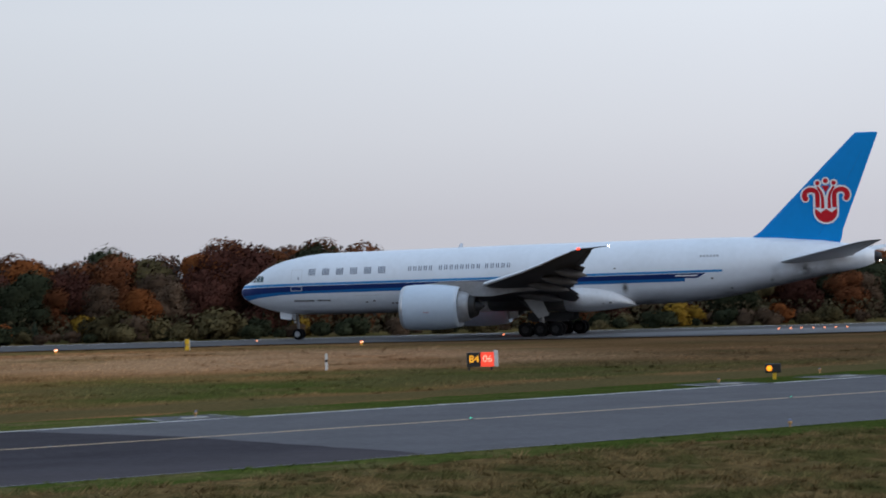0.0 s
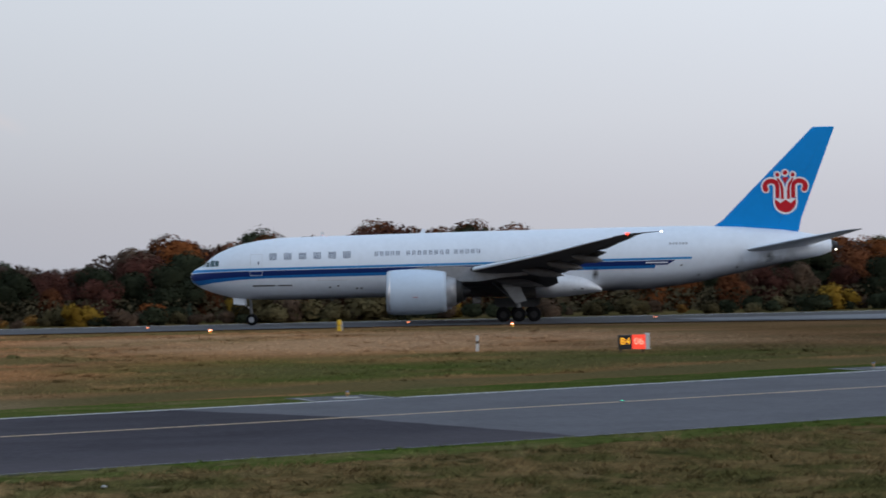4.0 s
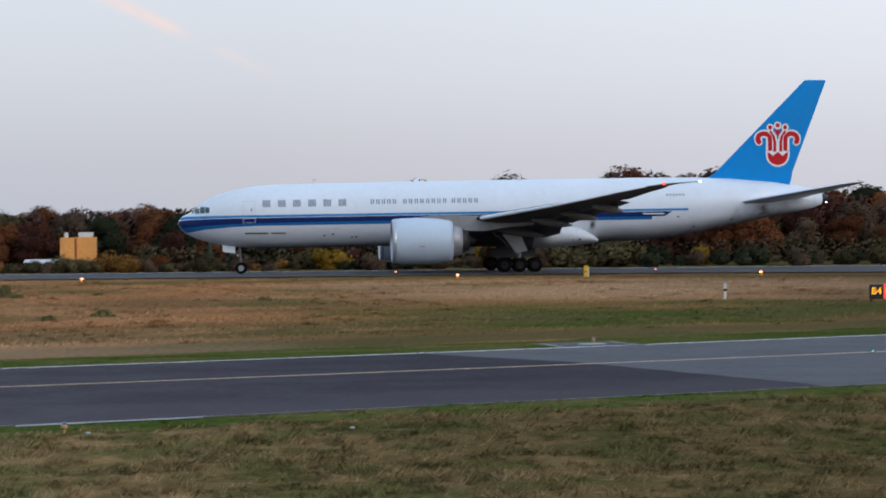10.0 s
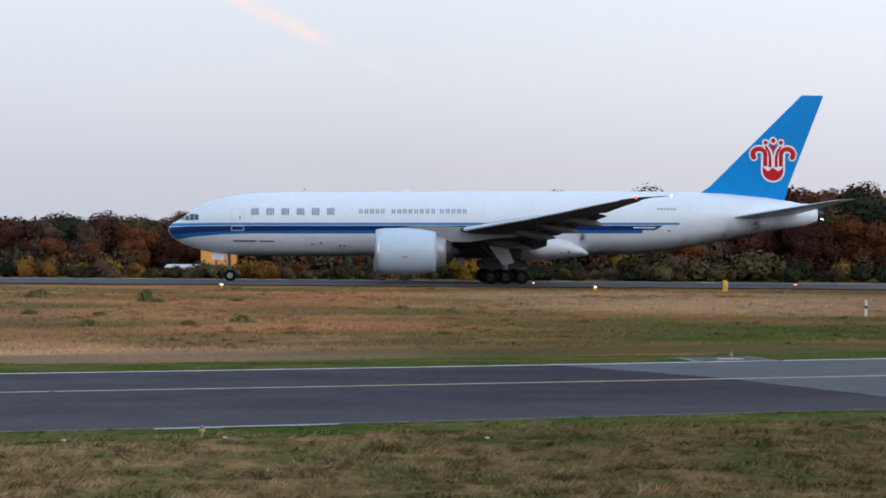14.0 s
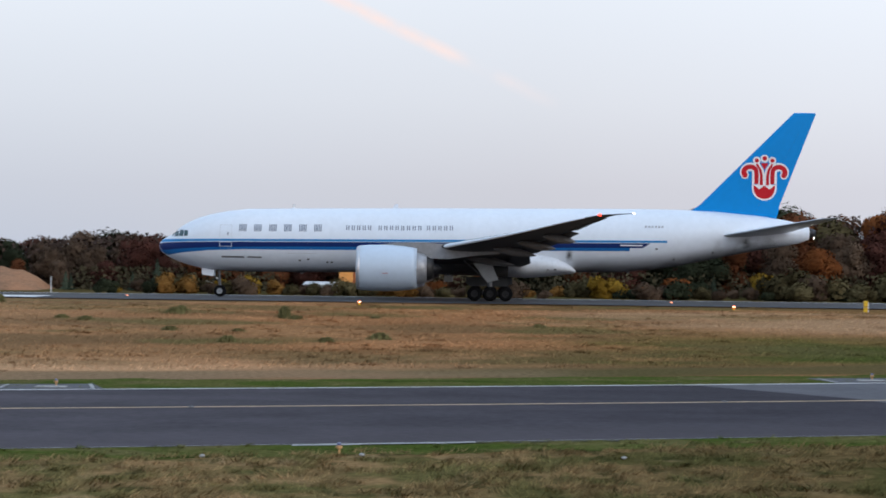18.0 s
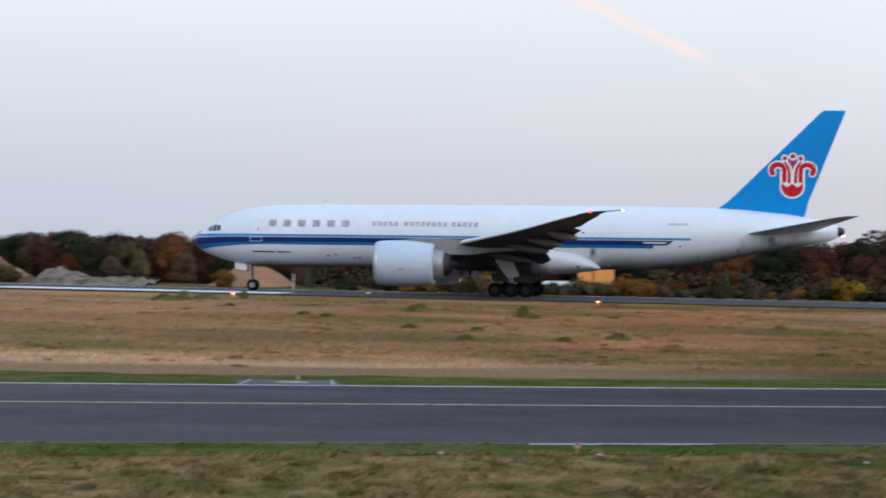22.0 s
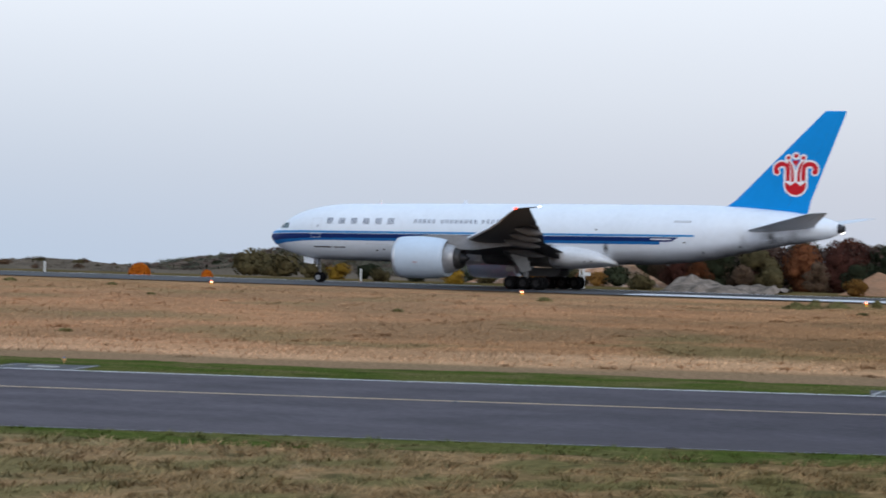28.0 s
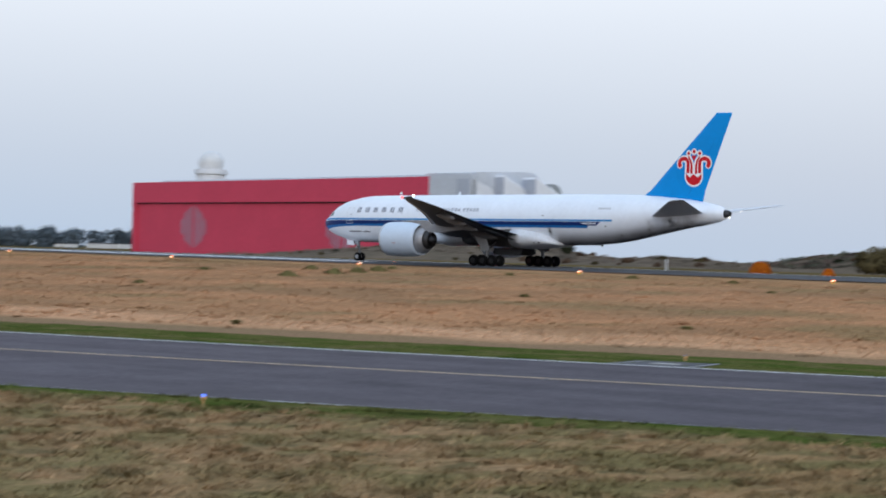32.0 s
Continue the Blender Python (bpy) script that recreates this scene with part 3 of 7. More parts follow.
def spun(profile, n=32, axis="x", centre=(0, 0, 0), closed=False):
    """A turned shape: profile of (along, radius)."""
    bm = bmesh.new()
    rings = []
    for s, r in profile:
        ring = []
        for i in range(n):
            a = 2 * math.pi * i / n
            v = (s, r * math.cos(a), r * math.sin(a)) if axis == "x" else ((r * math.cos(a), s, r * math.sin(a)) if axis == "y" else (r * math.cos(a), r * math.sin(a), s))
            ring.append(bm.verts.new(Vector(v) + Vector(centre)))
        rings.append(ring)
    pairs = list(zip(rings, rings[1:])) + ([(rings[-1], rings[0])] if closed else [])
    for a, b in pairs:
        for i in range(n):
            j = (i + 1) % n
            bm.faces.new((a[i], a[j], b[j], b[i]))
    if not closed:
        bm.faces.new(rings[0][::-1])
        bm.faces.new(rings[-1])
    bmesh.ops.recalc_face_normals(bm, faces=bm.faces)
    return bm


def lofted(sections, cap=True):
    bm = bmesh.new()
    rings = [[bm.verts.new(v) for v in s] for s in sections]
    n = len(rings[0])
    for a, b in zip(rings, rings[1:]):
        for i in range(n):
            j = (i + 1) % n
            bm.faces.new((a[i], a[j], b[j], b[i]))
    if cap:
        bm.faces.new(rings[0][::-1])
        bm.faces.new(rings[-1])
    bmesh.ops.recalc_face_normals(bm, faces=bm.faces)
    return bm


def lerp(x, table):
    """Straight-line interpolation in rows of (x, value, ...)."""
    if x <= table[0][0]:
        return table[0][1:]
    for a, b in zip(table, table[1:]):
        if x <= b[0]:
            f = (x - a[0]) / (b[0] - a[0])
            return tuple(u + f * (v - u) for u, v in zip(a[1:], b[1:]))
    return table[-1][1:]


def smooth01(x):
    x = min(1.0, max(0.0, x))
    return x * x * (3 - 2 * x)


# ---- the lie of the land ----
def runway_z(x):
    return 0.83 - 0.0045 * min(160.0, max(-260.0, x))


def strip_edge(x, a, b, c):
    u = min(90.0, max(-95.0, x))
    return a + b * u + c * u * u + (x - u) * (b + 2 * c * u)


def taxi_far(x):
    return strip_edge(x, 76.1, 0.31, 0.0012)


def taxi_mid(x):
    return strip_edge(x, 66.3, 0.295, 0.0008)


def taxi_near(x):
    return strip_edge(x, 52.4, 0.31, 0.0006)


def ground_z(x, y):
    base = taxi_far(max(-150.0, min(110.0, x))) + 6
    z = smooth01((y - base) / (168 - base)) * (runway_z(x) - 0.06)
    far = smooth01((y - 248) / 150)
    z += far * (-1.1 - z) - 0.007 * max(0.0, y - 460)
    # a shallow swale beyond the runway
    z -= 0.75 * smooth01((y - 218) / 20) * smooth01((305 - y) / 25)
    z += 2.5 * smooth01((24 - math.hypot(x, y)) / 20)
    return z


def sheet(xs, ys, zf, lift=0.0):
    bm = bmesh.new()
    g = [[bm.verts.new((x, y, zf(x, y) + lift)) for x in xs] for y in ys]
    for a, b in zip(g, g[1:]):
        for i in range(len(xs) - 1):
            bm.faces.new((a[i], a[i + 1], b[i + 1], b[i]))
    return bm


def band(xs, lo, hi, zf, lift, n=4):
    """A strip along x between two edge curves."""
    bm = bmesh.new()
    g = []
    for x in xs:
        y0, y1 = lo(x), hi(x)
        g.append([bm.verts.new((x, y0 + (y1 - y0) * k / n, zf(x, y0 + (y1 - y0) * k / n) + lift)) for k in range(n + 1)])
    for a, b in zip(g, g[1:]):
        for k in range(n):
            bm.faces.new((a[k], b[k], b[k + 1], a[k + 1]))
    return bm


def steps(a, b, d):
    n = max(1, int(round((b - a) / d)))
    return [a + (b - a) * i / n for i in range(n + 1)]


gx = [-4500, -2500, -1500, -1000, -700, -500, -400] + steps(-320, 200, 8) + [260, 340, 480, 700, 1200, 2500, 4500]
gy = [-4500, -2000, -800, -300, -120, -50] + steps(-24, 272, 4) + [285, 300, 340, 420, 600, 900, 1500, 2500, 4500]
thing("ground", sheet(gx, gy, ground_z), DRYGRASS, "dry brown autumn grassland of an airfield", "ground", kind="structure", smooth=True)
# ---- taxiway and runway ----
TX = steps(-150, 130, 5)
flat = lambda x, y: 0.0
patch_x = [(52, 17.8), (59, 16.4), (71, 11.9), (78, 7.4), (100, 5.5)]


thing("taxiway", band(TX, taxi_near, taxi_far, flat, 0.012, 10), ASPHALT, "dark asphalt taxiway crossing the grass", "taxiway", kind="structure")


def light_patch():
    bm = bmesh.new()
    g = []
    for k in range(25):
        f = k / 24
        x = 12.0
        for _ in range(6):
            y = taxi_near(x) + f * (taxi_far(x) - taxi_near(x))
            x = lerp(y, patch_x)[0]
        row = []
        for xx in steps(x + 0.12 * noise.noise((k * 0.7, 1, 2)), 130, (130 - x) / 40):
            y = taxi_near(xx) + 0.02 + f * (taxi_far(xx) - taxi_near(xx) - 0.04)
            row.append(bm.verts.new((xx, y, 0.018)))
        g.append(row)
    for a, b in zip(g, g[1:]):
        for i in range(len(a) - 1):
            bm.faces.new((a[i], a[i + 1], b[i + 1], b[i]))
    return bm


thing("taxiway_old_surface", light_patch(), ASPHALT2, "older pale grey asphalt beyond a slanting joint", "taxiway", kind="structure")
thing("taxiway_edge_line_far", band(TX, lambda x: taxi_far(x) - 0.32, lambda x: taxi_far(x), flat, 0.024, 1), WHITELINE, "white painted edge line of the taxiway", "line", kind="structure")
thing("taxiway_edge_line_near", band(TX, lambda x: taxi_near(x) + 0.06, lambda x: taxi_near(x) + 0.11, flat, 0.024, 1), CONCRETE, "worn white edge line beside the grass", "line", kind="structure")
thing("taxiway_centre_line", band(TX, lambda x: taxi_mid(x) - 0.16, lambda x: taxi_mid(x) + 0.16, flat, 0.024, 1), YELLOWLINE, "faded yellow centre line of the taxiway", "line", kind="structure")
GX = steps(-150, 130, 0.5)


def frayed(x, k):
    return 1.0 * noise.noise((x * 0.12, k, 0)) + 0.7 * noise.noise((x * 0.5, k, 3)) + 0.4 * noise.noise((x * 1.7, k, 6))


thing("verge_far", band(GX, lambda x: taxi_far(x) + 0.03, lambda x: taxi_far(x) + 5.6 + 2.2 * smooth01((-8 - x) / 22) + frayed(x, 3), ground_z, 0.02, 3), GREENGRASS, "short green grass verge along the taxiway", "grass", kind="structure")
thing("verge_near", band(GX, lambda x: taxi_near(x) - 3.0 + 1.2 * frayed(x, 7), lambda x: taxi_near(x) - 0.03 - 0.1 * abs(frayed(x, 1)), ground_z, 0.02, 3), GREENGRASS, "short green grass verge beside the taxiway", "grass", kind="structure")
thing("near_meadow", band(steps(-150, 130, 4), lambda x: 4.0, lambda x: taxi_near(x) - 0.5, ground_z, 0.012, 14), NEARMEADOW, "rough brown and green grass in the foreground", "grass", kind="structure")
RX = steps(-1400, 700, 20)
rz = lambda x, y: runway_z(x)
thing("runway", band(RX, lambda x: 189.0 + 0.6 * noise.noise((x * 0.05, 4, 4)) - 19.0 * smooth01((x - 52) / 18), lambda x: 218.5, rz, 0.03, 6), RUNWAY, "long grey asphalt runway on a slight slope", "runway", kind="structure")
thing("runway_entry", band(steps(66, 300, 6), lambda x: 172 + 12 * smooth01((90 - x) / 26), lambda x: 197.0 + 0.5 * noise.noise((x * 0.1, 2, 2)), rz, 0.036, 3), ENTRY, "pale worn concrete at the runway entry", "runway", kind="structure")
thing("runway_edge_line", band(RX, lambda x: 216.9, lambda x: 217.8, rz, 0.04, 1), WHITELINE, "white painted edge line of the runway", "line", kind="structure")
thing("aiming_mark", band(steps(-68, -40.5, 4), lambda x: 192.0, lambda x: 200.5, rz, 0.045, 1), WHITELINE, "white painted aiming mark on the runway", "line", kind="structure")
thing("touchdown_mark", band(steps(-330, -186, 12), lambda x: 200.0, lambda x: 206.0, rz, 0.045, 1), WHITELINE, "long white painted marking on the runway", "line", kind="structure")


# paved lamp pads at the taxiway's edge
def pad(x, w):
    bm = bmesh.new()
    y0, y1 = taxi_far(x), taxi_far(x) + 3.0
    s = 0.29
    vs = [bm.verts.new(v) for v in ((x - w - 0.2, y0 - s * w, 0.03), (x + w + 0.6, y0 + s * w, 0.03), (x + w - 0.3, y1 + s * w, 0.03), (x - w - 0.9, y1 - s * w, 0.03))]
    bm.faces.new(vs)
    ob = thing("lamp_pad", bm, ASPHALT2, "small paved pad beside the taxiway edge", "pavement", kind="structure")
    for dx in (-1, 1):
        b2 = bmesh.new()
        cx = x + dx * w
        f = [b2.verts.new(v) for v in ((cx - 0.02 + 0.2 * dx, y0 + s * dx * w, 0.035), (cx + 0.1 + 0.2 * dx, y0 + s * dx * w + 0.05, 0.035), (cx - 0.35, y1 + s * dx * w, 0.035), (cx - 0.47, y1 + s * dx * w - 0.05, 0.035))]
        b2.faces.new(f)
        part("kerb_line", b2, CONCRETE, ob)
    part("concrete_slab", boxed(x - 0.5, x + 0.5, y0 + 0.95, y0 + 1.5, 0.03, 0.06), CONCRETE, ob, "pale concrete slab")


for x in (14.4, -14.8, -45.2, 41.0, 48.6):
    pad(x, 1.35)
thing("concrete_edging", band(steps(-4.6, -0.3, 0.3), lambda x: taxi_near(x) - 0.42 + 0.14 * noise.noise((x * 1.3, 5, 1)) - 0.12 * smooth01((x + 1.5) / 1.0), lambda x: taxi_near(x) - 0.08, flat, 0.03, 2), CONCRETE, "pale broken concrete edging beside the grass", "pavement", kind="structure")
# thin dark strip laid along the gap below the edging
thing("soil_rim", band(steps(-3.0, 3.2, 0.15), lambda x: taxi_near(x) - 0.52 + 0.16 * noise.noise((x * 2.1, 7, 1)), lambda x: taxi_near(x) - 0.40 + 0.10 * noise.noise((x * 1.3, 5, 1)), flat, 0.036, 1), mat("dark_gap_colour", (0.030, 0.028, 0.022), 0.95, vary=0.2, size=0.4, bump=0.5), "thin dark strip along the gap below the edging", "soil", kind="structure")
thing("concrete_edging_west", band(steps(-40.6, -38.4, 0.2), lambda x: taxi_near(x) - 0.26 + 0.10 * noise.noise((x * 1.3, 5, 1)), lambda x: taxi_near(x) - 0.08, flat, 0.03, 2), CONCRETE, "pale broken concrete edging beside the grass", "pavement", kind="structure")
for k, (x, y) in enumerate(((-2.78, 47.6), (2.98, 47.5), (-6.2, 46.9))):
    bm = bmesh.new()
    bmesh.ops.create_icosphere(bm, subdivisions=2, radius=0.045)
    for v in bm.verts:
        v.co = Vector((v.co.x * 1.5, v.co.y, v.co.z * 0.8)) * (1 + 0.35 * noise.noise(v.co * 14 + Vector((k, 0, 0))))
    thing("stone", bm, CONCRETE, "small pale stone lying in rough grass", "stone", group="stones in the grass", at=pose(x, y, ground_z(x, y) + 0.10))
# ---- the freighter: local x runs aft from 31.8 m behind the nose, y to starboard ----
REF = 31.8
FUS = [(0.0, 4.82, 4.74, 0.05), (0.12, 5.14, 4.46, 0.42), (0.45, 5.50, 4.08, 0.86), (1.0, 5.76, 3.72, 1.25), (1.45, 6.02, 3.50, 1.52),
       (1.9, 6.46, 3.33, 1.75), (2.4, 6.84, 3.16, 1.97), (3.05, 7.20, 2.97, 2.22), (3.9, 7.55, 2.77, 2.48), (4.86, 7.85, 2.62, 2.70),
       (6.67, 8.21, 2.50, 2.97), (8.5, 8.42, 2.46, 3.08), (12.0, 8.50, 2.46, 3.10), (27.6, 8.71, 2.62, 3.10),
       (36.6, 8.79, 2.70, 3.10), (44.0, 8.85, 2.86, 3.08), (47.0, 8.86, 3.14, 3.02), (49.5, 8.84, 3.52, 2.92),
       (53.0, 8.72, 4.26, 2.58), (57.2, 8.36, 5.12, 1.98), (59.4, 8.02, 5.48, 1.50), (61.0, 7.70, 5.78, 1.02), (61.95, 7.32, 6.16, 0.58)]


def fus_width(a, z):
    top, bot, w = lerp(a, FUS)
    mid, half = (top + bot) / 2, (top - bot) / 2
    return w * math.sqrt(max(0.0, 1 - ((z - mid) / half) ** 2))


def fus_ring(a, n=40):
    top, bot, w = lerp(a, FUS)
    mid, half = (top + bot) / 2, (top - bot) / 2
    return [(a - REF, w * math.cos(2 * math.pi * i / n), mid + half * math.sin(2 * math.pi * i / n)) for i in range(n)]


def skin(a0, a1, lo, hi, side=-1, lift=0.014, da=0.5, nz=4):
    """A painted area on the fuselage side between two heights, each a function of a."""
    bm = bmesh.new()
    g = []
    stations = [a for a in steps(a0, a1, da) if a > 5.0 or a1 - a0 < 4]
    if a0 < 5.0 and a1 - a0 >= 4:
        stations = [a0 + (5.0 - a0) * (i / 48) ** 2 for i in range(49)] + stations
    for a in stations:
        z0, z1 = lo(a), hi(a)
        g.append([bm.verts.new((a - REF, side * (fus_width(a, z0 + (z1 - z0) * k / nz) + lift), z0 + (z1 - z0) * k / nz)) for k in range(nz + 1)])
    for p, q in zip(g, g[1:]):
        for k in range(nz):
            bm.faces.new((p[k], q[k], q[k + 1], p[k + 1]))
    # along and up the painted area, from 0 to 1
    across = {v: (i / (len(g) - 1), k / nz) for i, row in enumerate(g) for k, v in enumerate(row)}
    uv = bm.loops.layers.uv.new("along_and_up")
    for f in bm.faces:
        for loop in f.loops:
            loop[uv].uv = across[loop.vert]
    bmesh.ops.recalc_face_normals(bm, faces=bm.faces)
    return bm


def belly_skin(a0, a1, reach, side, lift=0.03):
    """A grimy, shade-coloured area round the fuselage from its lowest line up one side, reach (a function of a) in
    degrees.
    """
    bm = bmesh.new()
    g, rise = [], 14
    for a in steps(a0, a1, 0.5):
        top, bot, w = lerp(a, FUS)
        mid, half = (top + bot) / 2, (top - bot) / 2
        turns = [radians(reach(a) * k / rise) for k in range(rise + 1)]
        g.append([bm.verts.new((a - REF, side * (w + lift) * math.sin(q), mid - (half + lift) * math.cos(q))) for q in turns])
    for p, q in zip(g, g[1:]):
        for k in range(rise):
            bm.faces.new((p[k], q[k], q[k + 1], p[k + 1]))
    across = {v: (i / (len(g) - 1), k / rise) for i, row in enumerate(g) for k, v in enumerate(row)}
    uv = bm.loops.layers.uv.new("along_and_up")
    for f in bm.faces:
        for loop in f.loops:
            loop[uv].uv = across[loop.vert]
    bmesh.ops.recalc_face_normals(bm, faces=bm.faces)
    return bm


def stripe_z(table):
    return lambda a: lerp(a, table)[0] + 0.0083 * (max(a, 12.0) - 12.0)


Z_TOP = stripe_z([(0, 5.30), (0.6, 5.44), (2.5, 5.46), (5.2, 5.50), (12.5, 5.55)])
Z_T1 = stripe_z([(0, 5.05), (0.6, 5.17), (2.5, 5.23), (5.2, 5.29), (12.5, 5.35)])
Z_N0 = stripe_z([(0, 5.0), (0.6, 5.10), (2.5, 5.17), (5.2, 5.23), (12.5, 5.29)])
Z_N1 = stripe_z([(0, 4.60), (0.3, 4.40), (0.9, 4.40), (2.5, 4.55), (5.2, 4.70), (12.5, 4.84)])
Z_B1 = stripe_z([(0, 4.50), (0.3, 4.15), (0.9, 3.90), (2.5, 4.18), (5.2, 4.43), (8, 4.53), (12.5, 4.55)])


def airfoil(le, chord, thick, up=(0, 0, 1), twist=0.0, n=9, flat_te=0.004):
    """A closed wing section: leading edge point, chord along +x."""
    ups = Vector(up)
    pts = []
    xs = [0.5 * (1 - math.cos(math.pi * i / n)) for i in range(n + 1)]
    def half(x):
        return thick * chord * 5 * (0.2969 * math.sqrt(x) - 0.126 * x - 0.3516 * x * x + 0.2843 * x ** 3 - 0.1036 * x ** 4)
    for x in xs:
        pts.append((x, half(x) * 1.05))
    for x in xs[::-1][:-1]:
        pts.append((x, -half(x) * 0.95 - (flat_te if x > 0.99 else 0)))
    out = []
    for x, h in pts:
        out.append(Vector(le) + Vector((x * chord, 0, 0)) + ups * (h - math.tan(twist) * x * chord))
    return out


def build_aircraft():
    plane = empty("cargo_aircraft", "white twin-engine freighter with blue stripes and blue tail fin", "aircraft")
    stations = [s[0] for s in FUS] + steps(14, 48, 2)
    fuselage = part("fuselage", lofted([fus_ring(a) for a in sorted(set(stations))]), WHITE, plane, "white fuselage streaked with grime towards the tail", smooth=True)
    for side in (-1, 1):
        part("light_blue_stripe", skin(0.25, 48.3, Z_T1, Z_TOP, side), SKYBLUE, fuselage, "thin light blue stripe")
        part("navy_stripe", skin(0.02, 46.0, Z_N1, Z_N0, side), NAVY, fuselage, "broad navy stripe")
        part("navy_stripe_end", skin(46.0, 46.7, lambda a: Z_N1(46) + 0.43 * (a - 46.0) / 0.7, Z_N0, side), NAVY, fuselage)
        part("mid_blue_stripe", skin(0.12, 44.8, Z_B1, Z_N1, side), MIDBLUE, fuselage, "mid blue stripe sweeping down at the nose")
        zo = lambda a: 0.0083 * (a - 12)
        # airline name in two scripts: plain thin bars in place of each character

        def bars(spans):
            whole = bmesh.new()
            for b0, b1, y0, y1 in spans:
                other = skin(b0, b1, lambda q: y0 + zo(q), lambda q: y1 + zo(q), side, 0.018, 0.2, 2)
                me = bpy.data.meshes.new("scratch")
                other.to_mesh(me)
                whole.from_mesh(me)
                bpy.data.meshes.remove(me)
                other.free()
            part("lettering", whole, LETTER, fuselage)
        for k in range(6):
            a = 7.98 + 1.42 * k
            bars([(a + 0.15 * i, a + 0.15 * i + 0.085, 6.28, 6.94) for i in range(5)])
        for a0, n, pitch in ((18.1, 5, 0.515), (21.15, 8, 0.535), (25.72, 5, 0.535)):
            for k in range(n):
                a = a0 + k * pitch
                bars([(a + 0.2 * i, a + 0.2 * i + 0.09, 6.42, 6.86) for i in range(2)])
        part("lettering", skin(6.3, 8.45, lambda q: 3.74, lambda q: 3.88, side, 0.018, 0.3, 1), STAIN, fuselage)
        part("lettering", skin(8.75, 10.1, lambda q: 3.75, lambda q: 3.87, side, 0.018, 0.3, 1), STAIN, fuselage)
        for k in range(6):
            a = 46.2 + 0.31 * k
            part("lettering", skin(a, a + 0.2, lambda q: 7.04, lambda q: 7.24, side, 0.018, 0.2, 1), REGISTER, fuselage)
        part("lettering", skin(43.9, 46.0, lambda q: 5.30, lambda q: 5.42, side, 0.022, 0.3, 1), EMBLEMWHITE, fuselage)
        # doors and hatches as fine outlines
        for name, a0, a1, z0, z1 in (("crew_door", 6.12, 7.30, 4.78, 6.86), ("door_sill_mark", 6.12, 7.30, 4.78, 5.25), ("cargo_sill", 12.6, 15.4, 4.19, 4.25)):
            w = 0.055
            bm = skin(a0, a1, lambda q: z1 - w, lambda q: z1, side, 0.017, 0.3, 1)
            for lo, hi, b0, b1 in ((z0, z0 + w, a0, a1), (z0, z1, a0, a0 + w), (z0, z1, a1 - w, a1)):
                other = skin(b0, b1, lambda q: lo, lambda q: hi, side, 0.017, 0.3, 5)
                me = bpy.data.meshes.new("scratch")
                other.to_mesh(me)
                bm.from_mesh(me)
                bpy.data.meshes.remove(me)
                other.free()
            part(name, bm, LINE, fuselage)
        part("door_handle", skin(6.88, 6.98, lambda q: 5.85, lambda q: 6.15, side, 0.02, 0.1, 1), LETTER, fuselage)
        for a, z in ((14.4, 3.62), (13.6, 3.5), (16.6, 3.35), (16.2, 3.35), (48.9, 4.05), (38.1, 6.12), (47.2, 5.0), (52.6, 4.72)):
            part("vent", skin(a, a + 0.22, lambda q: z, lambda q: z + 0.12, side, 0.018, 0.1, 1), DARK, fuselage)
        part("outflow_stain", skin(38.75, 39.5, lambda q: 3.7, lambda q: 5.0, side, 0.02, 0.1, 4), SMEAR, fuselage, "dark smear below an outlet")
        part("belly_grime_shade", belly_skin(38.0, 60.5, lambda q: 62.0, side), GRIMESHADE, fuselage, "grey grime and painted shade along the belly")
        part("belly_grime_shade", belly_skin(5.5, 31.0, lambda q: 36.0, side), GRIMESHADE, fuselage, "belly shade painted on as a grey film")
        for a0, a1, z1 in ((52.6, 53.6, 6.2), (57.2, 58.6, 6.6)):
            part("soot_streak", skin(a0, a1, lambda q: lerp(q, FUS)[1] + 0.2, lambda q: z1, side, 0.019, 0.15, 6), SOOT, fuselage, "sooty streak running down from the tailplane root")
        part("tail_stain", skin(54.6, 57.0, lambda q: lerp(q, FUS)[1] + 0.15, lambda q: 6.5, side, 0.02, 0.3, 6), SMEAR, fuselage, "sooty streaks below the tailplane")
        # cockpit side glass
        for a0, a1, z0, z1, s0 in ((1.62, 2.06, 5.72, 6.06, 0.18), (2.12, 2.55, 5.74, 6.34, 0.0), (2.60, 3.0, 5.76, 6.32, -0.05)):
            part("cockpit_window", skin(a0, a1, lambda q: z0, lambda q: z1 + s0 * (q - a0) / (a1 - a0), side, 0.02, 0.1, 3), GLASS, fuselage)
    # windscreen
    for side in (-1, 1):
        bm = bmesh.new()
        g = []
        for k in range(5):
            y = side * (0.06 + 0.9 * k / 4)
            row = []
            for a in (1.36, 1.6, 1.86):
                top, bot, w = lerp(a, FUS)
                mid, half = (top + bot) / 2, (top - bot) / 2
                row.append(bm.verts.new((a - REF - 0.02, y, mid + half * math.sqrt(max(0, 1 - (y / w) ** 2)) + 0.02)))
            g.append(row)
        for p, q in zip(g, g[1:]):
            for k in range(2):
                bm.faces.new((p[k], p[k + 1], q[k + 1], q[k]))
        bmesh.ops.recalc_face_normals(bm, faces=bm.faces)
        part("windscreen", bm, GLASS, fuselage)
    # belly fairing between the wings
    rings = []
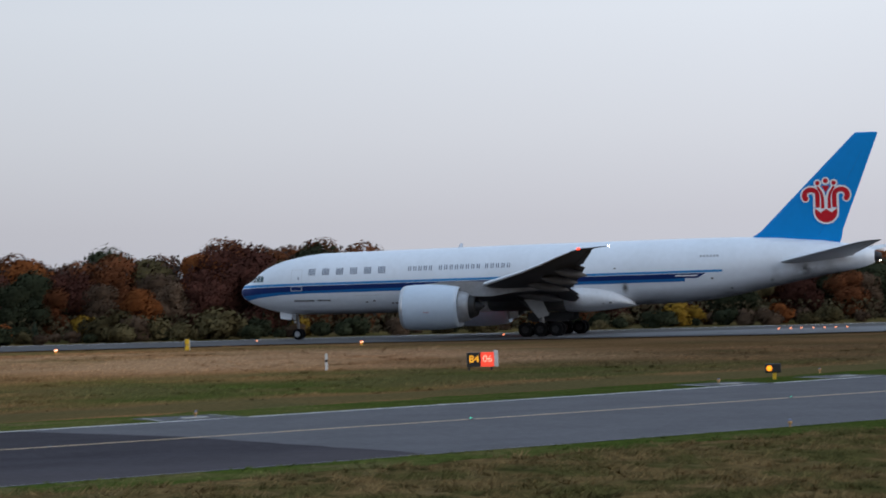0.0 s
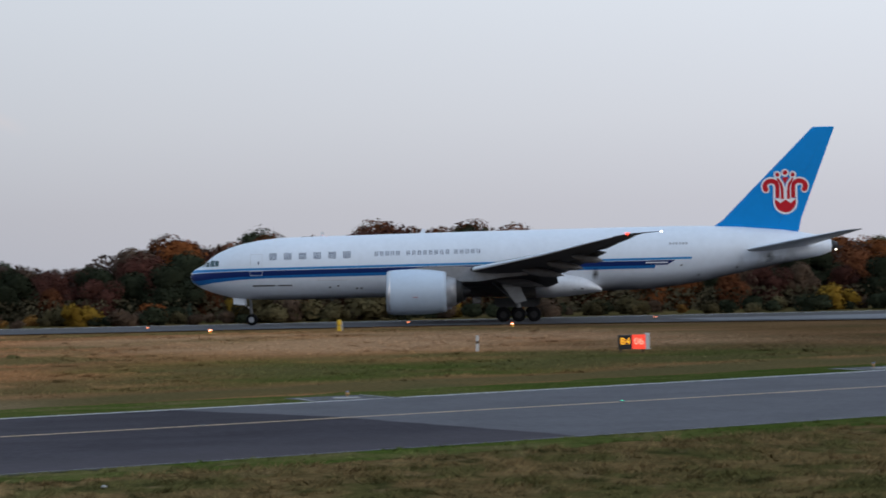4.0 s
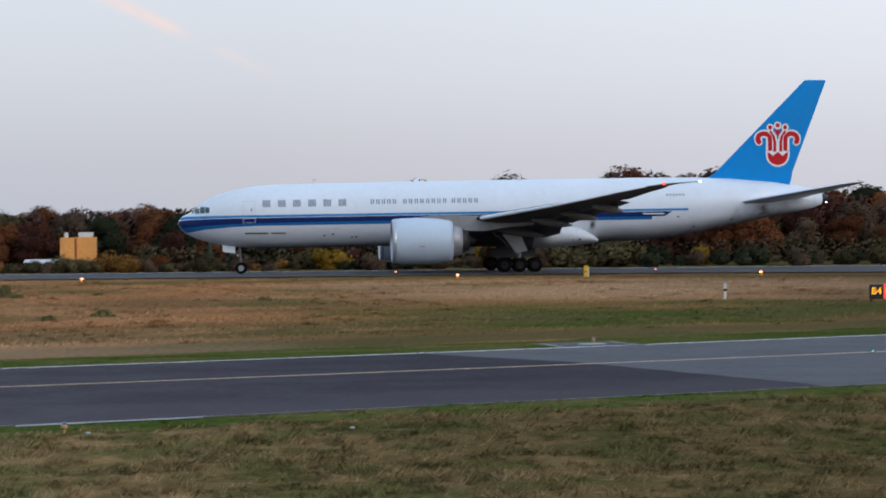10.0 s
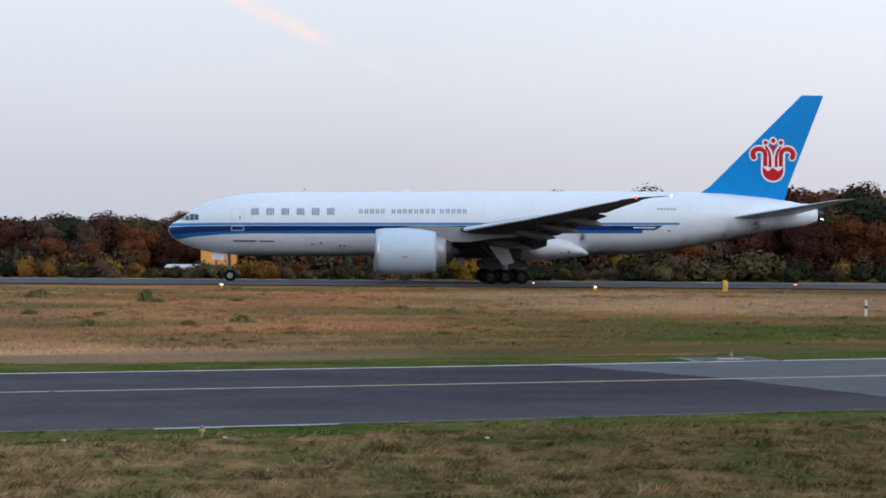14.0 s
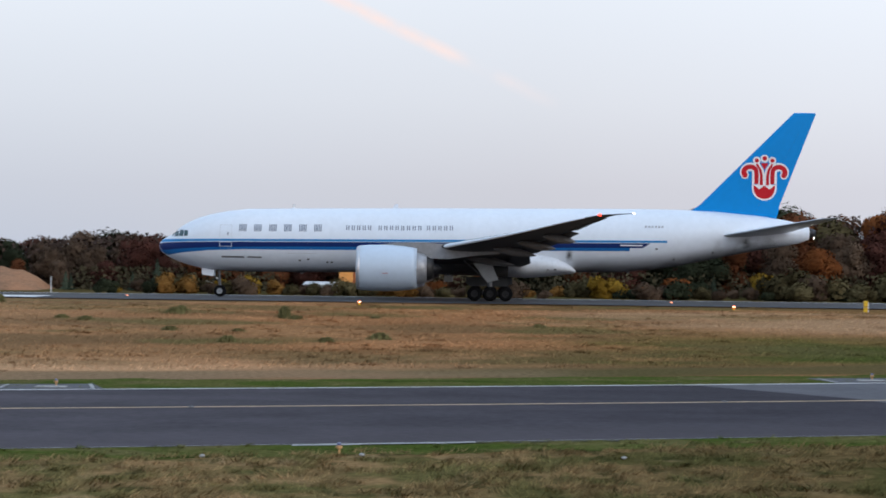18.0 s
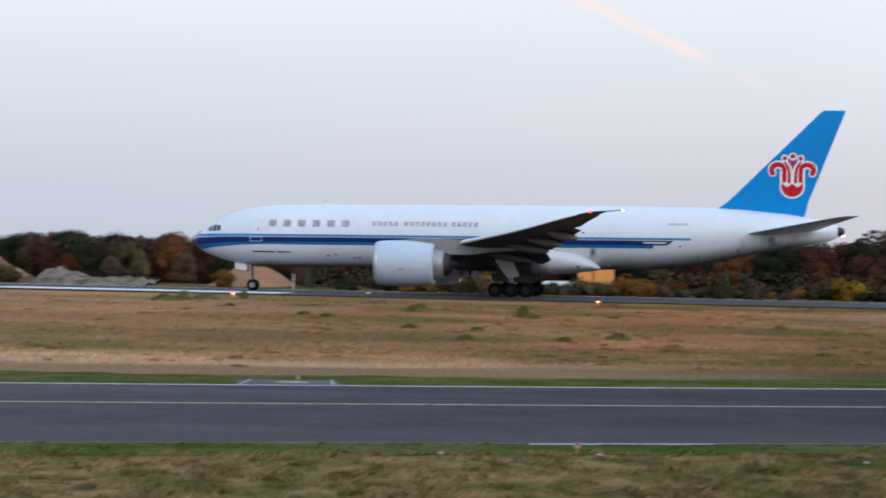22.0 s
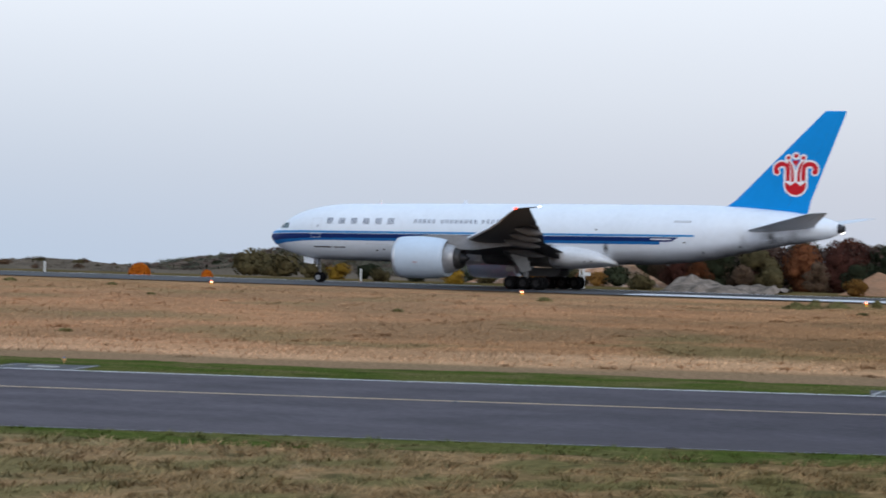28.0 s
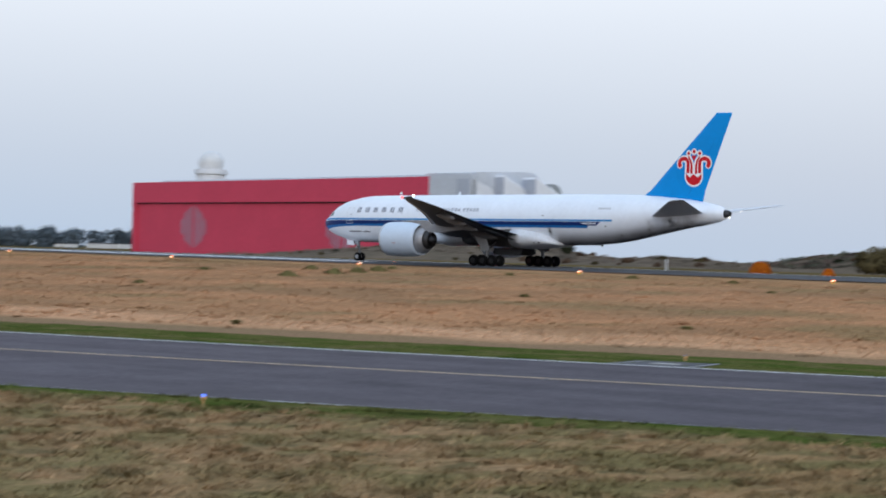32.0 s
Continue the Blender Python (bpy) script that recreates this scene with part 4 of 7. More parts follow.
    for a, w, zt, zb in ((20.0, 2.6, 4.2, 2.6), (22.5, 3.1, 4.1, 2.25), (26, 3.45, 4.4, 2.40), (29.4, 3.55, 4.6, 2.36), (33.4, 3.62, 4.9, 2.2), (35.2, 3.55, 4.75, 2.18), (36.4, 3.5, 4.62, 2.28), (37.4, 3.4, 4.4, 2.38), (38.2, 3.26, 4.1, 2.48), (38.9, 3.05, 3.72, 2.56), (39.4, 2.75, 3.35, 2.64), (39.75, 2.2, 3.0, 2.7)):
        n = 24
        rings.append([(a - REF, w * math.copysign(abs(math.cos(2 * math.pi * i / n)) ** 0.7, math.cos(2 * math.pi * i / n)), (zt + zb) / 2 + (zt - zb) / 2 * math.copysign(abs(math.sin(2 * math.pi * i / n)) ** 0.8, math.sin(2 * math.pi * i / n))) for i in range(n)])
    part("fairing_nose", lofted(rings[:3]), FAIREND, plane, "white front of the wing root fairing", smooth=True)
    part("belly_fairing", lofted(rings[2:5]), SHADEKEEL, plane, "belly between the wheel bays, darkened to stand for shade", smooth=True)
    part("fairing_tail", lofted(rings[4:]), FAIREND, plane, "white rounded end of the wing root fairing", smooth=True)
    for side in (-1, 1):
        for a in (37.0, 37.7):
            part("vent", boxed(a - REF, a + 0.24 - REF, side * 3.16 - 0.12, side * 3.16 + 0.12, 2.92, 3.06), DARK, plane, "small dark vent opening")
    # fin with rudder and emblem
    fin = part("fin", lofted([airfoil((50.6 - REF, 0, 7.85), 8.15, 0.07, (0, 1, 0)), airfoil((50.4 - REF, 0, 8.55), 8.6, 0.085, (0, 1, 0)), airfoil((51.6 - REF, 0, 9.35), 7.55, 0.085, (0, 1, 0)), airfoil((60.28 - REF, 0, 18.06), 2.20, 0.085, (0, 1, 0)), airfoil((60.46 - REF, 0, 18.2), 1.98, 0.06, (0, 1, 0))]), FINBLUE, plane, "bright blue tail fin", smooth=False)
    for p in fin.data.polygons:
        p.use_smooth = len(p.vertices) == 4
    part("rudder_gap", lofted([airfoil((56.85 - REF, 0, 8.7), 0.05, 9.0, (0, 1, 0)), airfoil((61.75 - REF, 0, 17.9), 0.05, 2.2, (0, 1, 0))]), MIDBLUE, fin)

    def fin_half(a, z):
        f = (z - 8.55) / (18.0 - 8.55)
        le, ch = 50.4 + f * 9.85, 8.6 - f * 6.35
        x = min(1, max(0.002, (a - le) / ch))
        return 0.085 * ch * 5 * (0.2969 * math.sqrt(x) - 0.126 * x - 0.3516 * x * x + 0.2843 * x ** 3 - 0.1036 * x ** 4) * 1.05

    def emblem(name, shape, material, lift, label="", strip=False):
        """A flat figure of (a, z) outline points laid on both sides of the fin."""
        for side in (-1, 1):
            bm = bmesh.new()
            vs = [bm.verts.new((a - REF, side * (fin_half(a, z) + lift), z)) for a, z in shape]
            if strip:
                n = len(vs)
                for i in range(n // 2 - 1):
                    bm.faces.new((vs[i], vs[i + 1], vs[n - 2 - i], vs[n - 1 - i]))
            else:
                bmesh.ops.triangulate(bm, faces=[bm.faces.new(vs)])
            bmesh.ops.recalc_face_normals(bm, faces=bm.faces)
            part(name, bm, material, fin, label)

    def ribbon(path, width):
        left, right = [], []
        for i, p in enumerate(path):
            a, b = path[max(0, i - 1)], path[min(len(path) - 1, i + 1)]
            d = Vector((b[0] - a[0], b[1] - a[1])).normalized()
            w = width(i / (len(path) - 1)) / 2
            left.append((p[0] - d.y * w, p[1] + d.x * w))
            right.append((p[0] + d.y * w, p[1] - d.x * w))
        return left + right[::-1]

    ca, cz = 57.66, 12.0

    def arc(x, z, r, t0, t1, n=10):
        return [(x + r * math.cos(radians(t0 + (t1 - t0) * i / n)), z + r * math.sin(radians(t0 + (t1 - t0) * i / n))) for i in range(n + 1)]

    def cup(grow):
        return [(ca - 1.02 - grow, cz - 0.75 + grow * 0.5)] + [(ca + (1.02 + grow) * math.cos(radians(t)), cz - 1.05 + (0.98 + grow) * math.sin(radians(t))) for t in range(180, 361, 20)] + [(ca + 1.02 + grow, cz - 0.75 + grow * 0.5)]

    emblem("emblem_outline", cup(0.17), EMBLEMWHITE, 0.02, "white outline of the tail emblem")
    emblem("emblem_cup", [(ca - 1.0, cz - 0.72), (ca - 0.5, cz - 1.12), (ca, cz - 0.76), (ca + 0.5, cz - 1.12), (ca + 1.0, cz - 0.72)][::-1] + cup(0)[1:-1], RED, 0.032, "red cup of the tail emblem")
    for s in (-1, 1):
        outer = [(ca + s * 0.76, cz - 0.62), (ca + s * 0.76, cz + 0.3)] + [(ca + s * (0.76 + 0.60 - 0.60 * math.cos(radians(t))), cz + 0.50 + 0.52 * math.sin(radians(t))) for t in range(15, 214, 18)]
        emblem("emblem_outline", ribbon(outer, lambda f: 0.84 - 0.10 * f), EMBLEMWHITE, 0.02, "", True)
        emblem("emblem_outline", arc(*outer[-1], 0.37, 0, 342, 14), EMBLEMWHITE, 0.021)
        emblem("emblem_petal", arc(*outer[-1], 0.25, 0, 342, 14), RED, 0.031)
        emblem("emblem_petal", ribbon(outer, lambda f: 0.40 + 0.10 * f), RED, 0.032, "red curled petal of the tail emblem", True)
        inner = [(ca + s * 0.30, cz - 0.72), (ca + s * 0.30, cz + 0.2), (ca + s * 0.42, cz + 0.75), (ca + s * 0.62, cz + 1.05), (ca + s * 0.75, cz + 1.3)]
        emblem("emblem_outline", ribbon(inner, lambda f: 0.75 - 0.25 * f), EMBLEMWHITE, 0.024, "", True)
        emblem("emblem_petal", ribbon(inner, lambda f: 0.30 - 0.12 * f), RED, 0.036, "", True)
        emblem("emblem_outline", arc(ca + s * 0.74, cz + 1.62, 0.36, 0, 342, 14), EMBLEMWHITE, 0.026)
        emblem("emblem_dot", arc(ca + s * 0.74, cz + 1.62, 0.2, 0, 342, 12), RED, 0.038)
    emblem("emblem_outline", arc(ca, cz + 1.80, 0.38, 0, 342, 14), EMBLEMWHITE, 0.027)
    emblem("emblem_dot", arc(ca, cz + 1.82, 0.22, 0, 342, 12), RED, 0.039)
    emblem("emblem_petal", [(ca - 0.36, cz + 1.36), (ca, cz + 0.75), (ca + 0.36, cz + 1.36)], RED, 0.037)
    # tailplanes
    for side in (-1, 1):
        up4 = radians(-4.5)
        secs = [airfoil((52.9 - REF, side * 1.6, 6.28), 7.3, 0.075, twist=up4), airfoil((53.7 - REF, side * 2.6, 6.43), 6.55, 0.075, twist=up4), airfoil((61.2 - REF, side * 10.3, 7.86), 2.1, 0.075, twist=up4), airfoil((61.75 - REF, side * 10.7, 7.94), 1.5, 0.05, twist=up4)]
        tp = part("tailplane", lofted(secs), TAILGREY, plane, "grey tailplane, its top coloured paler for sky light")
        # upward faces get a paler colour that stands for sky light on them
        tp.data.materials.append(TAILTOPLIT)
        for p in tp.data.polygons:
            p.use_smooth = len(p.vertices) == 4
            p.material_index = 1 if p.normal.z > 0.3 else 0
        part("elevator_gap", lofted([airfoil((58.2 - REF, side * 2.6, 6.78), 0.05, 5.5), airfoil((62.5 - REF, side * 10.1, 7.92), 0.05, 2.0)]), DARK, tp)
    # auxiliary exhaust and tail lamp
    part("tail_exhaust", spun([(61.85, 0.30), (61.95, 0.50), (62.3, 0.40), (62.6, 0.27), (62.55, 0.2), (62.2, 0.16)], 18, "x", (-REF, 0, 6.76)), DARK, plane, "dark exhaust of the auxiliary engine", smooth=True)
    part("tail_light", spun([(-0.07, 0.015), (-0.03, 0.055), (0.04, 0.06), (0.08, 0.015)], 10, "x", (62.45 - REF, 0, 6.35)), LAMPWHITE, plane, "white tail light")
    # wings
    def wing_at(l):
        """Leading edge x, chord, height at l metres from the centre line."""
        return lerp(l, [(0.0, 20.0, 15.0, 3.75), (3.1, 22.3, 12.6, 4.1), (9.6, 27.0, 7.8, 4.95), (20.0, 34.2, 4.2, 6.2), (25.0, 37.1, 2.85, 6.87), (29.2, 39.55, 1.75, 7.36), (30.9, 40.6, 1.3, 7.52), (31.6, 41.7, 0.95, 7.58), (32.4, 42.95, 0.4, 7.66)])
    for side in (-1, 1):
        secs = []
        for l in (2.0, 3.1, 6.0, 9.6, 14, 20, 25, 29.2, 30.4, 30.9, 31.25, 31.6, 32.0, 32.4):
            a, c, z = wing_at(l)
            secs.append(airfoil((a - REF, side * l, z), c, 0.125 - 0.0014 * l, twist=radians(1.8 - 0.1 * l)))
        wing = part("wing", lofted(secs), GREY, plane, "grey swept wing with raked tip and lowered flaps")
        for p in wing.data.polygons:
            p.use_smooth = len(p.vertices) == 4
        # leading edge slats, bare metal
        slats = ((2.3, 8.3), (10.9, 14.6), (14.7, 18.4), (18.5, 22.2), (22.3, 26.0), (26.1, 29.0))
        for l0, l1 in slats:
            ss = []
            for l in (l0, l1):
                a, c, z = wing_at(l)
                inner = l1 < 9
                ss.append(airfoil((a - REF - (0.03 if inner else 0.055) * c, side * l, z - (0.004 if inner else 0.02) * c), 0.15 * c, 0.18 if inner else 0.34, twist=radians(-12)))
            part("slat", lofted(ss), WHITE, wing, "pale leading edge slat")
        # flaps at take-off setting
        for name, l0, l1, dz, k in (("inboard_flap", 3.4, 9.0, 0.12, 0.2), ("flaperon", 9.1, 11.0, 0.13, 0.2), ("outboard_flap", 11.1, 22.0, 0.11, 0.22), ("aileron", 22.1, 29.0, 0.0, 0.2)):
            ss = []
            for l in (l0, (l0 + l1) / 2, l1):
                a, c, z = wing_at(l)
                drop = dz * (c / 8.0 if name == "inboard_flap" else 1.0)
                ss.append(airfoil((a + c * (0.86 if dz > 0.1 else 0.83) - REF, side * l, z - 0.02 * c - drop - math.tan(radians(1.8 - 0.1 * l)) * 0.86 * c), (k * 0.55 if l < 3.5 else k) * c, 0.11, twist=radians(11 if dz > 0.1 else 1)))
            part(name, lofted(ss), GREY, wing)
        # canoe fairings over the flap tracks
        for l, ln in ((6.2, 4.8), (12.2, 3.9), (16.2, 3.4), (20.2, 2.9)):
            a, c, z = wing_at(l)
            prof = [(0, 0.02), (0.35, 0.2), (1.0, 0.33), (ln * 0.5, 0.40), (ln * 0.8, 0.27), (ln, 0.03)]
            bm = spun(prof, 12, "x")
            bmesh.ops.rotate(bm, verts=bm.verts, cent=(0, 0, 0), matrix=Matrix.Rotation(radians(9), 3, "Y"))
            bmesh.ops.translate(bm, verts=bm.verts, vec=(a + c * 0.46 - REF, side * l, z - (0.1 if l < 9 else 0.2) - 0.03 * c))
            part("flap_track_fairing", bm, FAIRING, wing, "grey flap track fairing", smooth=True)
        # tip lamps
        a, c, z = wing_at(30.9)
        part("navigation_light", spun([(-0.18, 0.02), (-0.12, 0.10), (0.05, 0.105), (0.14, 0.02)], 10, "x", (a - REF + 0.02, side * 30.9, z + 0.02)), LAMPRED if side < 0 else LAMPGREEN, wing, "red navigation light" if side < 0 else "green navigation light")
        part("wingtip_light", spun([(-0.08, 0.015), (-0.04, 0.062), (0.03, 0.062), (0.08, 0.015)], 10, "x", (43.3 - REF, side * 32.15, 7.68)), LAMPWHITE, wing, "white wingtip light")
        # engine
        ez = 2.98
        eng = part("engine_cowl", spun([(20.75, 1.58), (20.2, 1.60), (19.85, 1.66), (19.62, 1.78), (19.58, 1.86), (19.66, 1.94), (19.95, 2.02), (20.6, 2.08), (22.2, 2.11), (23.6, 2.06), (24.6, 1.93), (25.08, 1.83), (25.05, 1.78), (24.4, 1.62)], 48, "x", (-REF, side * 9.6, ez)), COWL, plane, "big pale blue-white fan cowl", smooth=True)
        part("inlet_lip", spun([(19.84, 1.655), (19.61, 1.775), (19.565, 1.86), (19.645, 1.95), (19.93, 2.027)], 48, "x", (-REF, side * 9.6, ez)), LIP, eng, "polished metal inlet lip", smooth=True)
        part("fan", spun([(20.5, 0.02), (20.5, 1.59), (20.6, 1.59), (20.6, 0.02)], 32, "x", (-REF, side * 9.6, ez)), BLACK, eng, "dark fan disc")
        part("spinner", spun([(19.95, 0.02), (20.2, 0.25), (20.5, 0.45), (20.52, 0.02)], 20, "x", (-REF, side * 9.6, ez)), DARK, eng, smooth=True)
        part("core_cowl", spun([(24.3, 1.50), (25.0, 1.50), (25.5, 1.40), (25.95, 1.26), (25.98, 1.20), (25.85, 1.0)], 32, "x", (-REF, side * 9.6, ez)), SLEEVE, eng, "pale metal core cowl", smooth=True)
        part("exhaust_nozzle", spun([(25.8, 1.19), (26.1, 1.10), (26.4, 0.98), (26.6, 0.88), (26.57, 0.80), (26.2, 0.7)], 32, "x", (-REF, side * 9.6, ez)), CORE, eng, "heat-stained dark exhaust nozzle", smooth=True)
        part("exhaust_plug", spun([(26.1, 0.62), (26.6, 0.52), (27.0, 0.30), (27.3, 0.06)], 24, "x", (-REF, side * 9.6, ez)), DARK, eng, "dark exhaust cone", smooth=True)
        bm = boxed(22.0 - REF, 22.5 - REF, side * 9.6 + side * 2.06 - 0.02, side * 9.6 + side * 2.13, ez - 0.52, ez - 0.44)
        part("cowl_marking", bm, MARKRED, eng, "small dull red marking")
        py = [[(a - REF, side * 9.6 - w, zb), (a - REF, side * 9.6 + w, zb), (a - REF, side * 9.6 + w * 0.8, zt), (a - REF, side * 9.6 - w * 0.8, zt)] for a, w, zb, zt in ((21.6, 0.06, 4.95, 5.12), (23.2, 0.30, 4.6, 5.28), (25.4, 0.42, 3.9, 5.32), (28.0, 0.44, 3.85, 5.2), (30.4, 0.36, 4.2, 4.9), (32.6, 0.08, 4.35, 4.6))]
        part("pylon", lofted(py), BELLY, eng, "grimy white engine pylon")
        # main landing gear
        gy = side * 5.45
        bm = bmesh.new()
        tube(bm, (31.75 - REF, gy, 0.75), (31.55 - REF, gy, 4.3), 0.21, 0.25, 14)
        gear = part("main_gear_strut", bm, STEEL, plane, "steel main landing gear leg")
        bm = bmesh.new()
        tube(bm, (31.7 - REF, gy - side * 0.1, 1.9), (31.3 - REF, side * 2.9, 3.1), 0.12, n=10)
        part("side_brace", bm, STEEL, gear)
        bm = bmesh.new()
        tube(bm, (31.7 - REF, gy, 1.7), (29.2 - REF, gy, 3.8), 0.10, n=10)
        part("drag_brace", bm, STEEL, gear)
        bm = bmesh.new()
        tube(bm, (30.1 - REF, gy, 0.72), (33.3 - REF, gy, 0.72), 0.16, n=10)
        part("bogie_beam", bm, STEEL, gear)
        for a in (30.28, 31.72, 33.16):
            bm = bmesh.new()
            tube(bm, (a - REF, gy - 0.75, 0.7), (a - REF, gy + 0.75, 0.7), 0.1, n=8)
            part("axle", bm, STEEL, gear)
        door = [[(30.1 - REF, gy + side * 0.42, 3.55), (31.9 - REF, gy + side * 0.42, 3.35), (32.5 - REF, gy + side * 0.36, 1.98), (31.45 - REF, gy + side * 0.36, 1.72)], [(30.1 - REF, gy + side * 0.47, 3.55), (31.9 - REF, gy + side * 0.47, 3.35), (32.5 - REF, gy + side * 0.41, 1.98), (31.45 - REF, gy + side * 0.41, 1.72)]]
        part("gear_door", lofted(door), TAILGREY, gear, "pale main gear door plate")
        part("gear_well", lofted([[(a - REF, side * 3.4, 3.6 - 0.002), (a - REF, side * 6.6, 4.25), (a - REF, side * 6.6, 4.28), (a - REF, side * 3.4, 3.64)] for a in (29.9, 33.4)]), BLACK, gear)
    # belly gear doors hanging beside the wells
    for side in (-1, 1):
        part("belly_gear_door", lofted([[(a - REF, side * 1.1, 2.2), (a - REF, side * 1.16, 2.2), (a - REF, side * 1.5, 1.35 + d), (a - REF, side * 1.44, 1.35 + d)] for a, d in ((29.4, 0.25), (29.8, 0), (33.3, 0), (33.8, 0.25))]), GREY, plane)
    # nose gear
    bm = bmesh.new()
    tube(bm, (5.9 - REF, 0, 0.55), (5.75 - REF, 0, 2.7), 0.12, 0.15, 12)
    nose = part("nose_gear_strut", bm, STEEL, plane, "steel nose gear leg")
    bm = bmesh.new()
    tube(bm, (5.8 - REF, 0, 1.5), (4.6 - REF, 0, 2.7), 0.07, n=8)
    part("drag_brace", bm, STEEL, nose)
    bm = bmesh.new()
    tube(bm, (5.9 - REF, -0.5, 0.54), (5.9 - REF, 0.5, 0.54), 0.08, n=8)
    part("axle", bm, STEEL, nose)
    for side in (-1, 1):
        part("nose_gear_door", lofted([[(a - REF, side * y, z) for a, z in ((4.15, 2.75), (5.35, 2.58), (5.35, 1.95), (4.2, 2.1))] for y in (0.56, 0.60)]), WHITE, nose, "pale nose gear door")
        part("gear_lamp", spun([(-0.06, 0.02), (-0.05, 0.1), (0.06, 0.08), (0.08, 0.02)], 10, "x", (5.6 - REF, side * 0.28, 1.75)), PALE, nose)
    # antennas and beacons
    for a, z in ((13.4, 2.28), (44.5, 2.72)):
        part("belly_antenna", lofted([airfoil((a - REF, 0, z + 0.35), 0.5, 0.12, (0, 1, 0)), airfoil((a - REF + 0.18, 0, z), 0.28, 0.12, (0, 1, 0))]), FAIRING, plane)
    part("top_antenna", lofted([airfoil((22.3 - REF, 0, 8.60), 0.55, 0.1, (0, 1, 0)), airfoil((22.55 - REF, 0, 9.05), 0.28, 0.1, (0, 1, 0))]), WHITE, plane, "white blade antenna")
    return plane


def tyre_mesh(r, w):
    return spun([(-w * 0.5, r * 0.55), (-w * 0.52, r * 0.80), (-w * 0.42, r * 0.94), (-w * 0.2, r), (w * 0.2, r), (w * 0.42, r * 0.94), (w * 0.52, r * 0.80), (w * 0.5, r * 0.55)], 32, "y")


def rim_mesh(r, w):
    bm = spun([(-w * 0.50, 0.04), (-w * 0.56, r * 0.10), (-w * 0.56, r * 0.17), (-w * 0.515, r * 0.2), (-w * 0.515, r * 0.42), (-w * 0.55, r * 0.50), (w * 0.55, r * 0.50), (w * 0.515, r * 0.42), (w * 0.515, r * 0.2), (w * 0.56, r * 0.17), (w * 0.56, r * 0.10), (w * 0.50, 0.04)], 24, "y")
    for i in range(8):
        t = 2 * math.pi * i / 8
        for s in (-1, 1):
            tube(bm, (r * 0.31 * math.cos(t), s * w * 0.5, r * 0.31 * math.sin(t)), (r * 0.31 * math.cos(t), s * w * 0.545, r * 0.31 * math.sin(t)), 0.035, n=6)
    return bm


NOSERIM = mat("pale_nose_wheel_hub", (0.26, 0.27, 0.29), 0.5, vary=0.1, size=0.3)
aircraft = build_aircraft()
WHEELS = []
_main = (mesh_of("tyre", tyre_mesh(0.675, 0.50), RUBBER, True), mesh_of("rim", rim_mesh(0.675, 0.5), RIM))
_nose = (mesh_of("tyre", tyre_mesh(0.545, 0.40), RUBBER, True), mesh_of("rim", rim_mesh(0.545, 0.4), NOSERIM))
for spot, r, meshes in [((a - REF, s * 5.45 + d, 0.68), 0.675, _main) for s in (-1, 1) for a in (30.28, 31.72, 33.16) for d in (-0.7, 0.7)] + [((5.9 - REF, d, 0.55), 0.545, _nose) for d in (-0.36, 0.36)]:
    wheel = new("wheel", meshes[0])
    wheel.parent = aircraft
    wheel.location = spot
    rim = new("rim", meshes[1])
    rim.parent = wheel
    WHEELS.append((wheel, spot, r))
tagged(WHEELS[0][0], "black tyre on a grey rim")

# flashing beacons above and below the cabin: an added shield turns to hide or show each lamp
BEACONS = []
LAMPBEACON = glow("beacon_lamp", (1.0, 0.016, 0.008), 20.0)
for spot, up in (((12.87 - REF, 0, 8.60), 1), ((27.74 - REF, 0, 2.34), -1)):
    part("beacon_base", spun([(-0.12, 0.2), (0.0, 0.17), (0.03, 0.02)], 14, "z", (spot[0], 0, spot[2] - 0.02 * up)), WHITE, aircraft, "white beacon base")
    bm = bmesh.new()
    g = 0.75 if up > 0 else 2.3
    box(bm, -0.18 * g, 0.18 * g, 0.0, 0.07, -0.18 * g, 0.18 * g)
    head = part("beacon_head", bm, PALE, aircraft, "added shield that hides the beacon lamp between flashes")
    head.location = Vector(spot) + Vector((0, 0, 0.2 * up))
    part("beacon_lamp", spun([(-0.12, 0.02), (-0.09, 0.14 * g), (-0.005, 0.17 * g), (-0.003, 0.02)], 14, "y", (0, 0, 0)), LAMPBEACON, head, "red beacon lamp")
    BEACONS.append((head, tuple(head.location)))
# ---- woods ----
rng = random.Random(7)


def rounded(me, lie):
    """Shades leaves by the bough they lie on."""
    me.shade_smooth()
    me.normals_split_custom_set_from_vertices([tuple(v) for v in lie])


